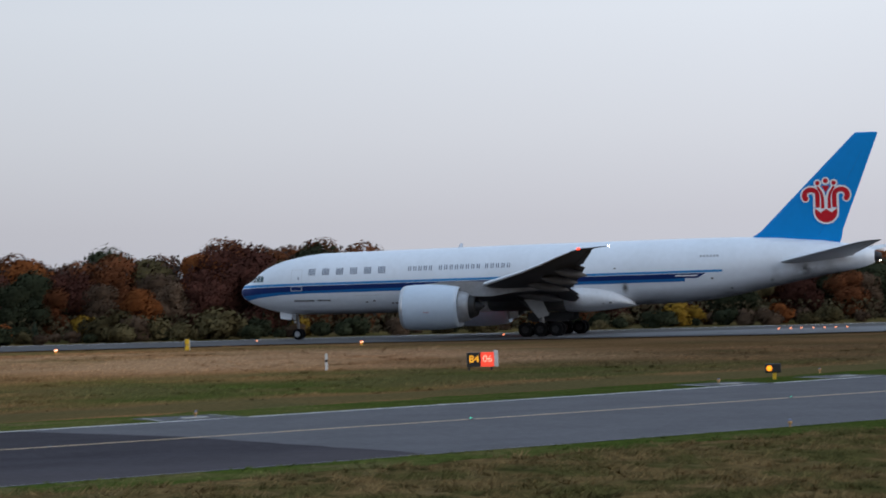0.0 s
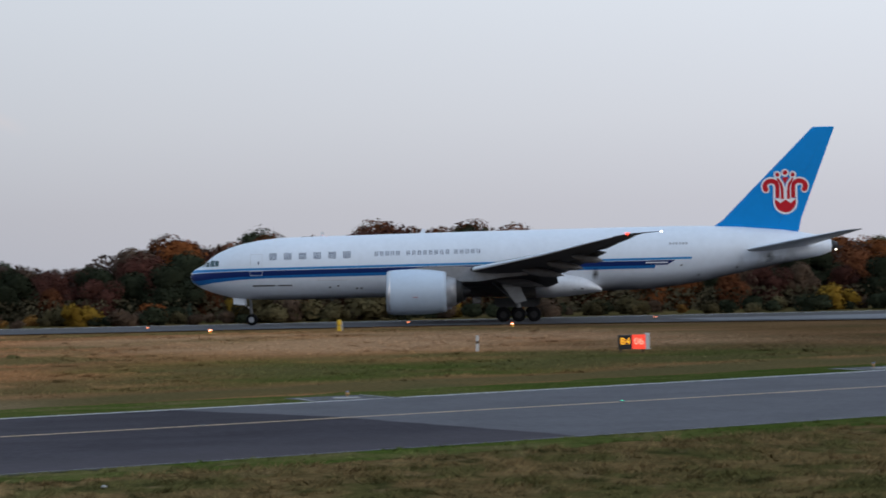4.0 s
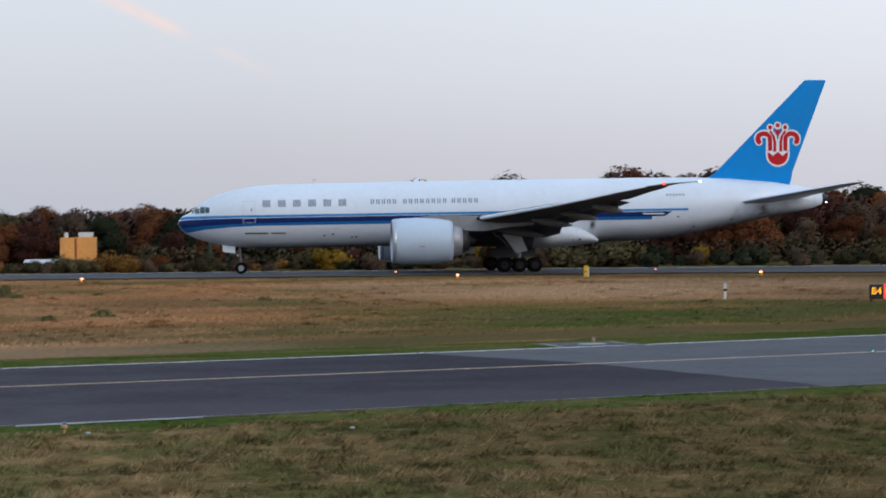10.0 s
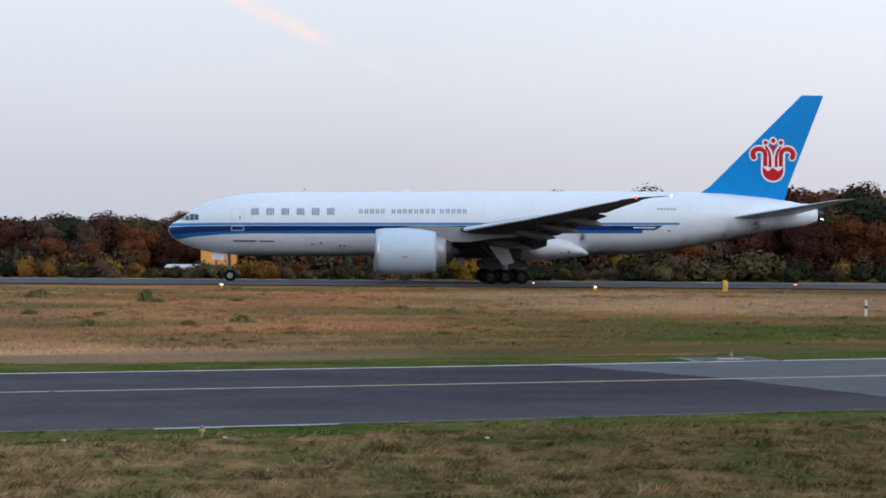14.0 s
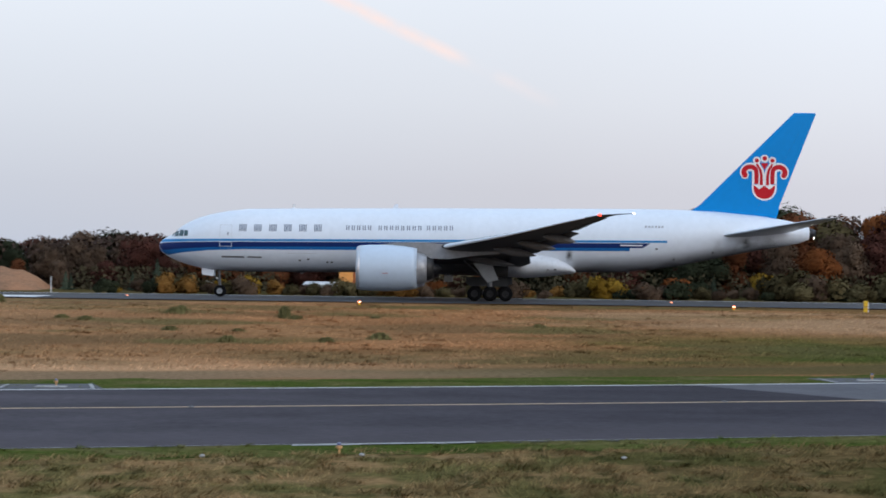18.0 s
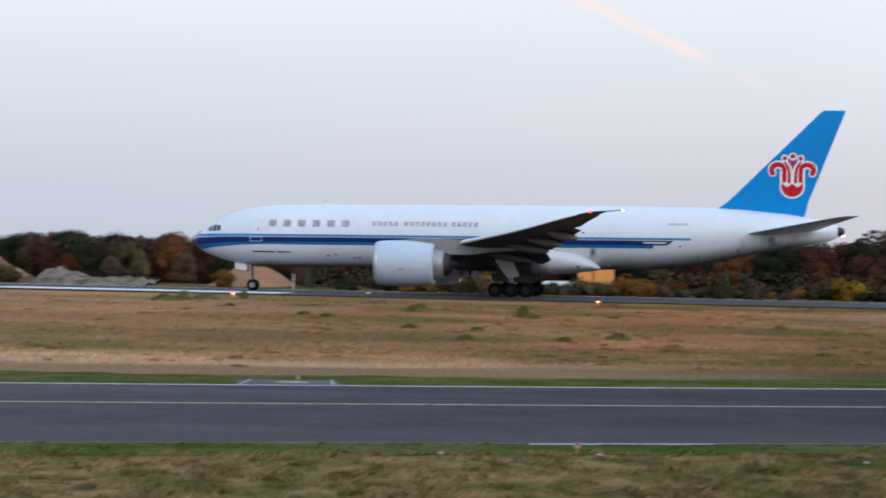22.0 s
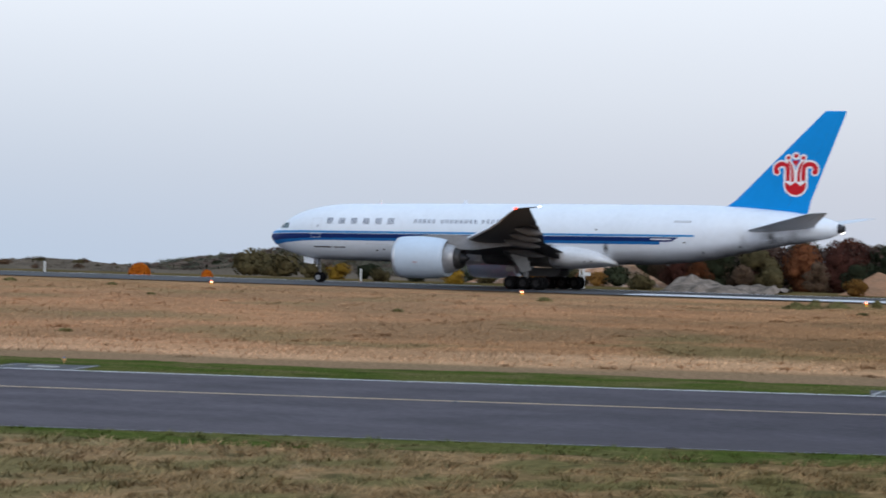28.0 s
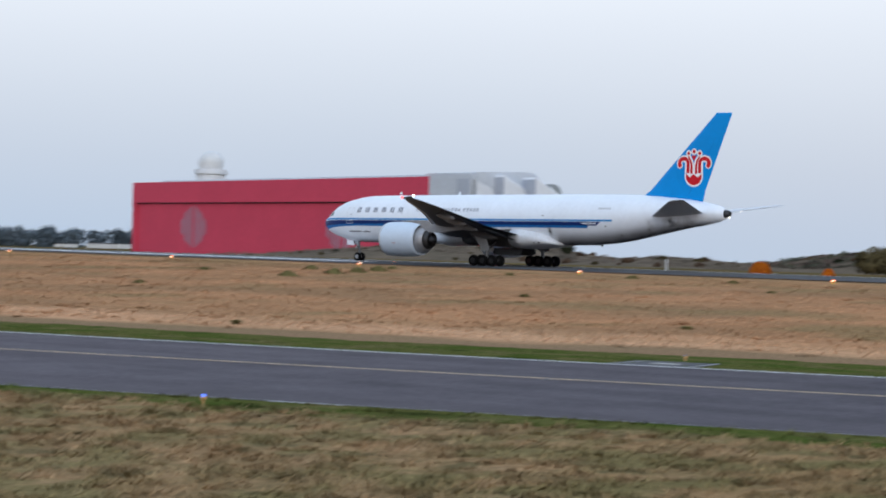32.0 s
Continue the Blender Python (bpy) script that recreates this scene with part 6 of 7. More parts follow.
# weeds standing out of the meadow
def weed(x, y, s, key):
    """A tuft of thin leaning stalks, ragged on top."""
    tuft = empty("weed_clump", "low green tuft of weeds in the meadow", "weed", pose(x, y, ground_z(x, y) - 0.02), "weeds in the meadow")
    r = random.Random(int(1000 * s + 7 * abs(x)))
    w, h = (3.0 * s, 2.0 * s) if key == "green" else (5.6 * s, 1.2 * s)
    verts, faces, lie = [], [], []
    for _ in range(int(200 + 700 * s)):
        a, d = r.uniform(0, 6.283), abs(r.gauss(0, 0.42))
        p = Vector((w * 0.5 * d * math.cos(a), w * 0.35 * d * math.sin(a), 0))
        top = p + Vector((r.gauss(0, 0.12), r.gauss(0, 0.12), h * r.uniform(0.3, 1.0) * math.exp(-1.1 * d * d)))
        e = Vector((math.cos(a + 1.6), math.sin(a + 1.6), 0)) * r.uniform(0.03, 0.07)
        n = len(verts)
        verts += [tuple(p - e), tuple(p + e), tuple(top + e * 0.6), tuple(top - e * 0.6)]
        faces.append((n, n + 1, n + 2, n + 3) if e.x > 0 else (n + 1, n, n + 3, n + 2))
        lie += [(p * 0.5 + Vector((r.gauss(0, 0.2), r.gauss(0, 0.2) - 0.2, 1))).normalized()] * 4
    me = bpy.data.meshes.new("foliage")
    me.from_pydata(verts, [], faces)
    rounded(me, lie)
    me.materials.append(LEAF["weed"])
    greenery = tagged(new("foliage", me), kind="stuff")
    greenery.parent = tuft


for x, y, s, key in ((-13.3, 141, 0.44, "green"), (-12.4, 139.5, 0.26, "olive"), (-7.5, 143, 0.16, "olive"), (-18, 122, 0.24, "olive"), (-14, 121, 0.2, "olive"), (3.0, 132, 0.2, "olive"), (-60.5, 128, 0.2, "olive"), (-62, 158, 0.3, "olive"), (-44, 172, 0.3, "green"), (-39, 172, 0.35, "green"), (-88, 142, 0.18, "olive"), (-105, 163, 0.25, "olive"), (-128, 160, 0.25, "olive"), (-150, 168, 0.3, "olive"), (-62, 92, 0.17, "olive"), (-118, 166, 0.3, "olive"), (-35, 150, 0.2, "olive"), (-21.3, 147, 0.42, "olive"), (-13.3, 110, 0.30, "olive"), (-8.3, 111, 0.24, "olive"), (-5.8, 114.5, 0.34, "olive"), (-25.1, 134.5, 0.26, "olive"), (-148.6, 154.5, 0.4, "olive"), (-93.4, 118.5, 0.2, "olive"), (-127.4, 113.2, 0.26, "olive"), (-42.3, 159.5, 0.5, "olive"), (-41.8, 162.5, 0.42, "olive"), (-40.8, 166.5, 0.5, "olive"), (-133.6, 136, 0.45, "olive"), (-136.5, 145, 0.5, "olive"), (-139.2, 151, 0.45, "olive"), (-142, 157, 0.5, "olive"), (-150.6, 142, 0.3, "olive"), (-77.5, 75.3, 0.14, "green"), (-27.1, 137, 0.25, "olive"), (-21.8, 153, 0.36, "olive")):
    weed(x, y, s, key)


# ---- buildings ----
AX, AY = Vector((0.9707, -0.2425, 0)), Vector((0.2425, 0.9707, 0))
H0 = Vector((-567, 500, -1.15))


def hbox(s0, s1, d0, d1, z0, z1):
    """A block in the hangar's own axes: along its front, back from it, up."""
    bm = boxed(s0, s1, d0, d1, z0, z1)
    for v in bm.verts:
        v.co = H0 + AX * v.co.x + AY * v.co.y + Vector((0, 0, v.co.z))
    return bm


hangar = empty("hangar", "large red and silver aircraft maintenance hangar", "hangar")
part("rear_hall", hbox(0.3, 190, 2.5, 16, 0, 23.6), HANGARGREY, hangar, "silver hall behind the red front")
part("roof_band", hbox(10, 186, 6, 15, 23.6, 24.6), HANGARGREY, hangar, "low silver roof edge")
front = part("front_fascia", hbox(0, 177, 0, 2.5, 16.9, 23.8), HANGARRED, hangar, "plain red fascia over the doors")
part("end_post", hbox(0, 2.3, 0, 2.5, 0, 16.9), HANGARRED, hangar)
part("end_post", hbox(175, 177, 0, 2.5, 0, 16.9), HANGARRED, hangar)
# one dark strip draws both the track and its shadow line
part("door_track", hbox(2.3, 175, 1.2, 2.4, 16.5, 16.9), DARK, hangar, "dark door track drawn together with its shadow line")
n = 8
leaves = []
for k in range(n):
    s0 = 2.3 + 172.7 * k / n
    leaf = part("sliding_door", hbox(s0, s0 + 172.7 / n - 0.02, 1.0 + 0.02 * (k // 4), 1.6 + 0.02 * (k // 4), 0.1, 16.5), HANGARRED, hangar, "red sliding hangar door")
    leaves.append(leaf)
# grey emblem of upright bars on the doors, two times
for cs in (41.5, 131.5):
    for k in range(-7, 8):
        if k == 0:
            continue
        h = 7.4 - 0.55 * abs(k) - (1.2 if abs(k) > 5 else 0)
        part("door_emblem_bar", hbox(cs + k * 1.15 - 0.36, cs + k * 1.15 + 0.36, 0.86, 1.0, 8.9 - h, 8.9 + h), BARGREY, leaves[int((cs + k * 1.15 - 2.3) / (172.7 / 8))])
part("silver_panel", hbox(177, 196.3, 0.2, 2.4, 0, 24.3), HANGARGREY, hangar, "silver cladding beside the red front")
EMBLEMRED = mat("red_orange_sign", (0.72, 0.11, 0.075), 0.5, vary=0.03)
for cs, cz, w in ((183.6, 17.3, 0.85), (185.2, 17.3, 0.85), (184.4, 15.7, 1.0), (182.6, 14.3, 1.1), (186.2, 14.3, 1.1), (181.9, 12.0, 1.15), (184.4, 12.6, 1.15), (186.9, 12.0, 1.15)):
    bm = bmesh.new()
    ring = [H0 + AX * (cs + w * math.cos(radians(30 + 60 * i))) + Vector((0, 0, cz + w * math.sin(radians(30 + 60 * i)))) for i in range(6)]
    low, up = [bm.verts.new(v + AY * 0.19) for v in ring], [bm.verts.new(v + AY * 0.02) for v in ring]
    bm.faces.new(up)
    bm.faces.new(low[::-1])
    for i in range(6):
        bm.faces.new((low[i], low[(i + 1) % 6], up[(i + 1) % 6], up[i]))
    bmesh.ops.recalc_face_normals(bm, faces=bm.faces)
    part("red_emblem", bm, EMBLEMRED, hangar, "red six-sided emblem block")
for k, (s0, d0, deep, top, low) in enumerate(((196.3, 0.0, 8.7, 23.6, 20.6), (200.3, 8.6, 7.9, 24.2, 20.8), (204.3, 16.4, 9.1, 23.8, 19.4))):
    bm = bmesh.new()
    prof = [(d0 + 0.2, 0), (d0 + 0.2, top - 0.5), (d0 + 0.5, top)] + [(d0 + deep * f, top + (low - top) * f - 0.5 * smooth01((f - 0.8) / 0.2)) for f in (0.3, 0.6, 0.8, 0.93)] + [(d0 + deep, low - 1.3), (d0 + deep, 0)]
    rings = []
    for s in (s0 - 6, s0 - 0.35, s0):
        e = 0.3 if s == s0 else 0
        rings.append([bm.verts.new(H0 + AX * s + AY * (d + (e if i < 3 else -e)) + Vector((0, 0, max(0, z - (e if z > 1 else 0))))) for i, (d, z) in enumerate(prof)])
    for a, b in zip(rings, rings[1:]):
        for i in range(len(prof)):
            j = (i + 1) % len(prof)
            bm.faces.new((a[i], a[j], b[j], b[i]))
    bm.faces.new(rings[0][::-1])
    bm.faces.new(rings[-1])
    bmesh.ops.recalc_face_normals(bm, faces=bm.faces)
    fin_bay = part("side_bay", bm, HANGARPALE, hangar, "pale curved side bay")
    # the front's weaker light is put into its colour, greyer than the sides
    part("bay_front", hbox(s0 - 5.9, s0 - 0.02, d0 + 0.05, d0 + 0.2, 0, top - 0.6), SHADEDBAY, hangar, "side bay front, coloured greyer as the less lit face")
    for z in (11.4, 16.0):
        part("bay_slot", hbox(s0 - 3.2, s0 - 0.3, d0 - 0.05, d0 + 0.05, z, z + 0.3), SLOTGREY, fin_bay)
# the tall hall behind the side bays, its roof rounding down at the back
prof = [(2.6, 0), (2.6, 24.8), (10, 25.1), (19.5, 25.4), (22, 25.1), (23.6, 24.3), (24.6, 23.0), (25.2, 21.0), (25.2, 0)]
part("end_hall", lofted([[tuple(H0 + AX * s0 + AY * d + Vector((0, 0, z))) for d, z in prof] for s0 in (172, 196.2)]), HANGARGREY, hangar, "tall silver hall with a rounded roof end")
part("rear_annex", lofted([[tuple(H0 + AX * s0 + AY * d + Vector((0, 0, z))) for d, z in ((25.6, 0), (25.6, 22.3), (27.6, 22.2), (29.0, 21.2), (29.8, 19.4), (29.8, 0))] for s0 in (180, 199.5)]), ANNEXGREY, hangar, "dull grey annex with a rounded roof")
radome = empty("radar_dome", "white radar dome on a pale tower behind the hangar", "radar dome")
RC = Vector((-594.8, 563, 0))
part("tower", spun([(-1.2, 5.4), (27.9, 5.4), (28.1, 6.2), (29.9, 6.2), (30.0, 4.9)], 20, "z", RC), HANGARPALE, radome, "round pale tower")
part("dome", spun([(31.9 + 4.7 * math.sin(radians(t)), 4.7 * math.cos(radians(t))) for t in range(-26, 89, 6)], 28, "z", RC), PALE, radome, "white radar dome", smooth=True)
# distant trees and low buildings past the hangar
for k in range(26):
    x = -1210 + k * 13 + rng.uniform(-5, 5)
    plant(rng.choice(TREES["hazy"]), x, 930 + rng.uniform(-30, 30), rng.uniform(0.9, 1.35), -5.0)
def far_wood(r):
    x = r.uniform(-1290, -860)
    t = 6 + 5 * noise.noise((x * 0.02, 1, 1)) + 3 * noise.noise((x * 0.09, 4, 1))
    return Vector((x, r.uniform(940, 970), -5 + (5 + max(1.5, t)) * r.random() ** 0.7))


# the haze over the far wood is put into its leaf colours
leaf_mass("distant_wood", 6000, far_wood, 2.2, leafy("haze_tinted_wood_leaves", (0.12, 0.145, 0.165), (0.075, 0.09, 0.105)), "distant tree line with grey haze in its colour", "wood")
for x, w, h in ((-880, 26, 2.4), (-915, 10, 1.8), (-835, 44, 1.6)):
    b = empty("distant_shed", "low pale shed beyond the airfield", "shed", pose(x, 760, -2.6))
    part("wall", boxed(-w / 2, w / 2, -4, 4, 0, h, 0.05), PALE, b)
    part("roof", boxed(-w / 2 - 0.3, w / 2 + 0.3, -4.3, 4.3, h, h + 0.35, 0.05), DARK, b)
# ochre service building by the wood
shed = empty("service_building", "small ochre clad service building at the wood's edge", "building", pose(-18.2, 300, ground_z(-18.2, 300) - 0.05, 0, 0, 0))
part("wing_block", boxed(-2.5, -0.6, -2.2, 2.2, 0, 4.4, 0.04), BUILDYELLOW, shed)
part("main_block", boxed(-0.58, 2.2, -1.6, 2.6, 0, 4.45, 0.04), BUILDYELLOW, shed)
part("joint", boxed(-0.62, -0.3, -1.75, -1.5, 0, 4.35), mat("rust_brown_joint", (0.28, 0.09, 0.03), 0.7), shed)
part("roof_unit", boxed(-2.0, -1.5, -1.0, 0, 4.4, 5.1, 0.05), PALE, shed, "pale roof unit")
part("roof_unit", boxed(-0.1, 1.8, -1.0, 1.0, 4.45, 5.1, 0.05), PALE, shed, "pale roof unit")
low = empty("low_shed", "low pale shed behind bushes", "shed", pose(-23.2, 299, ground_z(-23.2, 299) - 0.05))
part("wall", boxed(-2.2, 2.2, -1.5, 1.5, 0, 1.0, 0.03), PALE, low)
part("roof", lofted([[(-2.4, -1.7, 1.0), (2.4, -1.7, 1.0), (2.4, -1.7, 1.1), (-2.4, -1.7, 1.1)], [(-2.4, 1.7, 1.4), (2.4, 1.7, 1.4), (2.4, 1.7, 1.5), (-2.4, 1.7, 1.5)]]), PALE, low)
cab = empty("pale_cabin", "small pale cabin at the wood's edge", "cabin", pose(-39.2, 302, ground_z(-39.2, 302)))
part("wall", boxed(-0.8, 0.8, -0.8, 0.8, 0, 1.4, 0.03), PALE, cab)
part("roof", boxed(-0.9, 0.9, -0.9, 0.9, 1.4, 1.5, 0.02), DARK, cab)

# ---- mast, posts and signs ----
mast = empty("lattice_mast", "pale lattice mast with red lamps and sign boards", "mast", pose(-104.3, 280, ground_z(-104.3, 280) - 0.05))
for dx, dy in ((-0.32, -0.3), (0.32, -0.3), (0, 0.35)):
    bm = bmesh.new()
    tube(bm, (dx, dy, 0), (dx * 0.9, dy * 0.9, 8.65), 0.09, 0.08, 6)
    part("leg", bm, PALE, mast)
bm = bmesh.new()
for k in range(12):
    z = 0.3 + k * 0.7
    tube(bm, (-0.32, -0.3, z), (0.32, -0.3, z + 0.7), 0.025, n=5)
    tube(bm, (0.32, -0.3, z), (0, 0.35, z + 0.7), 0.025, n=5)
    tube(bm, (0, 0.35, z), (-0.32, -0.3, z + 0.7), 0.025, n=5)
part("bracing", bm, PALE, mast)
for dx in (-0.24, 0.24):
    part("obstruction_lamp", spun([(8.6, 0.03), (8.63, 0.14), (8.85, 0.14), (8.92, 0.03)], 10, "z", (dx, -0.3, 0)), LAMPRED, mast, "glowing red obstruction lamp")
part("sign_board", boxed(0.2, 1.25, -0.5, -0.42, 4.9, 5.3), PALE, mast, "small white board")
part("sign_board", boxed(0.2, 1.3, -0.5, -0.42, 2.0, 2.5), PALE, mast, "small white board")
bm = bmesh.new()
tube(bm, (-2.4, 0, 0.1), (-0.2, 0, 2.9), 0.06, n=6)
part("stay", bm, mat("rusty_orange_steel", (0.30, 0.10, 0.04), 0.7, vary=0.2), mast, "rust-red stay")
bm = bmesh.new()
tube(bm, (0.1, 0, 8.6), (0.25, 0, 9.9), 0.02, 0.012, n=5)
part("whip_antenna", bm, DARK, mast)
for x, y, h, w, lab in ((-52.8, 260, 1.9, 0.07, "thin pale post beside the sand pile"), (-172.0, 250, 1.6, 0.13, "white marker post with red foot"), (-129.4, 262, 1.7, 0.11, "white marker post with red foot"), (-105.6, 268, 0.8, 0.1, "short white post beyond the runway"), (-107.8, 268, 3.4, 0.05, "tall thin grey pole before the earth mound")):
    h += 0.3
    p = empty("marker_post", lab, "post", pose(x, y, ground_z(x, y) - 0.05))
    part("shaft", boxed(-w, w, -w * 0.5, w * 0.5, 0.3, h, 0.02), PALE, p)
    part("foot", boxed(-w * 1.1, w * 1.1, -w * 0.6, w * 0.6, 0, 0.3, 0.01), RED if w > 0.1 else DARK, p)
pole = empty("warning_lamp_pole", "rust-red pole with a lit red lamp and board", "lamp pole", pose(-173.0, 330, ground_z(-173.0, 330)))
bm = bmesh.new()
tube(bm, (0, 0, 0), (0, 0, 6.0), 0.08, 0.06, 8)
part("pole", bm, DARK, pole)
part("lamp", spun([(5.75, 0.05), (5.8, 0.3), (6.1, 0.3), (6.2, 0.05)], 12, "z"), LAMPRED, pole, "glowing red lamp")
part("board", boxed(-0.3, 1.7, -0.1, 0.0, 4.1, 5.0, 0.03), mat("faded_red_board", (0.45, 0.14, 0.10), 0.6), pole, "faded red board")
part("board_leg", boxed(0.75, 1.7, -0.08, 0.02, 2.3, 4.1, 0.03), mat("faded_red_plate", (0.45, 0.14, 0.10), 0.6), pole)


def letters(text, size, material, parent, at, name="characters"):
    cu = bpy.data.curves.new(name, "FONT")
    cu.body, cu.size, cu.align_x, cu.align_y, cu.extrude = text, size, "CENTER", "CENTER", 0.006
    scratch = new(name, cu)
    me = bpy.data.meshes.new_from_object(scratch.evaluated_get(bpy.context.evaluated_depsgraph_get()))
    bpy.data.objects.remove(scratch)
    me.materials.clear()
    me.materials.append(material)
    ob = new(name, me)
    ob.parent = parent
    ob.matrix_basis = at
    return ob


turn = 12
sx, sy = 37.72, 119.46
sign = empty("taxiway_sign", "lit taxiway sign, black panel beside red panel", "sign", pose(sx, sy, ground_z(sx, sy), 0, 0, -turn))
part("left_panel", boxed(-0.82, -0.02, -0.12, 0.12, 0.18, 1.0, 0.02), SIGNBLACK, sign, "black panel")
part("right_panel", boxed(-0.02, 0.74, -0.12, 0.12, 0.18, 1.0, 0.02), SIGNRED, sign, "glowing red panel")
part("end_casing", boxed(0.74, 0.98, -0.17, 0.17, 0.16, 1.10, 0.03), PALE, sign, "white end casing")
for dx in (-0.7, 0.6):
    part("sign_leg", boxed(dx - 0.05, dx + 0.05, -0.05, 0.05, -0.05, 0.2), DARK, sign)
letters("B4", 0.56, LITYELLOW, sign, pose(-0.42, -0.13, 0.62, 90, 0, 0))
letters("06", 0.56, LITWHITE, sign, pose(0.36, -0.13, 0.62, 90, 0, 0))
bm = boxed(-0.07, 0.07, -0.05, 0.05, 0, 1.0, 0.01)
mx, my = 30.04, 125.69
post = empty("striped_post", "white marker post with a black band", "post", pose(mx, my, ground_z(mx, my) - 0.03))
part("shaft", bm, PALE, post)
part("band", boxed(-0.075, 0.075, -0.055, 0.055, 0.50, 0.66, 0.005), SIGNBLACK, post, "black band")
yx, yy = 30.8, 178.0
box_sign = empty("yellow_marker", "bright yellow two-part runway marker box", "marker", pose(yx, yy, ground_z(yx, yy) - 0.03))
part("lower_box", boxed(-0.2, 0.12, -0.2, 0.2, 0.0, 0.42, 0.04), SIGNYELLOW, box_sign)
part("upper_box", boxed(-0.2, 0.12, -0.2, 0.2, 0.47, 0.95, 0.04), SIGNYELLOW, box_sign)
part("back_plate", boxed(0.13, 0.19, -0.2, 0.2, 0.0, 0.85, 0.02), PALE, box_sign, "pale side plate")
ax, ay = 44.75, 95.5
amber = empty("guard_light", "amber runway guard light in a black hood", "airfield light", pose(ax, ay, ground_z(ax, ay) - 0.03, 0, 0, -25))
part("post", boxed(0.08, 0.24, -0.06, 0.06, 0, 0.42, 0.01), SIGNYELLOW, amber, "orange post")
part("casing", boxed(-0.28, 0.48, -0.12, 0.12, 0.36, 0.80, 0.04), SIGNBLACK, amber)
part("lens", spun([(-0.16, 0.02), (-0.15, 0.13), (-0.10, 0.14), (-0.10, 0.02)], 16, "y", (-0.08, 0, 0.58)), LAMPAMBER, amber, "glowing amber lens")


# ---- lights along runway and taxiway ----
def runway_lamp():
    lamp = empty("runway_light", "small elevated runway edge light glowing warm white", "airfield light", pose(0, 0, -60), "runway edge lights")
    part("base", spun([(0, 0.16), (0.05, 0.16), (0.08, 0.07), (0.22, 0.06), (0.24, 0.02)], 12, "z"), SIGNYELLOW, lamp)
    globe = part("globe", spun([(0.18, 0.02), (0.20, 0.09), (0.29, 0.12), (0.37, 0.09), (0.41, 0.02)], 12, "z"), LAMPWARM, lamp, "glowing orange-red globe", smooth=True)
    part("filament_band", spun([(0.275, 0.10), (0.28, 0.128), (0.31, 0.128), (0.315, 0.10)], 12, "z"), LAMPHOT, globe, "white-hot band of the bulb")
    return lamp


def place_all(first, spots, zf=None):
    zf = zf or ground_z
    for k, (x, y) in enumerate(spots):
        m = pose(x, y, zf(x, y) - 0.01)
        if k:
            copy_thing(first, m)
        else:
            first.matrix_basis = m


place_all(runway_lamp(), [(x * 1.0373, 178.0) for x in (44.0, 19.3, -10.3, -39.8, -69.4, -99.9, -128.4, -158.0, -187.6, -217.5, -247.5)])
inset = empty("inset_light", "flush reddish light in the runway surface", "airfield light", pose(0, 0, -60), "lights set in the runway")
part("housing", spun([(0, 0.2), (0.05, 0.18), (0.06, 0.02)], 12, "z"), STEEL, inset)
part("lens", spun([(0.05, 0.02), (0.06, 0.08), (0.12, 0.08), (0.15, 0.02)], 12, "z"), glow("red_orange_inset_lamp", (1.0, 0.26, 0.10), 4.0), inset, "glowing lens")
place_all(inset, [(x, 203.0) for x in (17.0, 41.8, 66.5, -34.0, -181.0)] + [(91.8 + 1.15 * k, 193.8 - 0.15 * k) for k in range(7)], lambda x, y: runway_z(x) + 0.03)
def edge_lamp(label, lens):
    edge = empty("taxiway_light", label, "airfield light", pose(0, 0, -60), "taxiway edge lights")
    part("stem", spun([(0, 0.08), (0.02, 0.08), (0.03, 0.025), (0.12, 0.025), (0.15, 0.07), (0.20, 0.075), (0.215, 0.03)], 12, "z"), ORANGESTEM, edge, "orange stem")
    part("lens", spun([(0.215, 0.015), (0.22, 0.05), (0.26, 0.052), (0.285, 0.015)], 12, "z"), lens, edge, "blue lens")
    return edge


ORANGESTEM = mat("orange_stem", (0.66, 0.36, 0.15), 0.6)
place_all(edge_lamp("lit blue taxiway edge light on orange stem", LAMPBLUE), [(-40.88, 38.6)])
place_all(edge_lamp("dim blue taxiway edge light on orange stem", mat("dull_blue_lens", (0.16, 0.18, 0.30), 0.3)), [(-3.35, 48.7), (29.6, 61.9), (14.57, 82.78), (-14.75, 73.66), (-46.17, 68.5), (41.0, 93.2), (49.9, 100.7)])
green = empty("centre_light", "flush green light in the taxiway centre", "airfield light", pose(0, 0, -60), "lights set in the taxiway")
part("ring", spun([(0, 0.12), (0.03, 0.11), (0.035, 0.02)], 12, "z"), STEEL, green)
part("lens", spun([(0.03, 0.012), (0.033, 0.03), (0.05, 0.03), (0.055, 0.012)], 10, "z"), LAMPGREEN, green)
place_all(green, [(22.75, 73.4), (37.6, 78.5)], lambda x, y: 0.03)
dull = empty("centre_stud", "flush metal light stud in the taxiway", "airfield light", pose(0, 0, -60), "studs set in the taxiway")
part("ring", spun([(0, 0.09), (0.02, 0.085), (0.025, 0.02)], 12, "z"), STEEL, dull)
part("cap", spun([(0.02, 0.05), (0.04, 0.04), (0.045, 0.02)], 10, "z"), STEEL, dull)
place_all(dull, [(-8.76, 63.75), (7.44, 68.64), (-25.77, 58.7), (-42.0, 54.6), (-58.0, 51.4)], lambda x, y: 0.03)

# ---- vapour trail, far away in the sky ----
TRAIL = bpy.data.materials.new("pink_vapour_trail")
TRAIL.use_nodes = True
tn, tl = TRAIL.node_tree.nodes, TRAIL.node_tree.links
tn.clear()
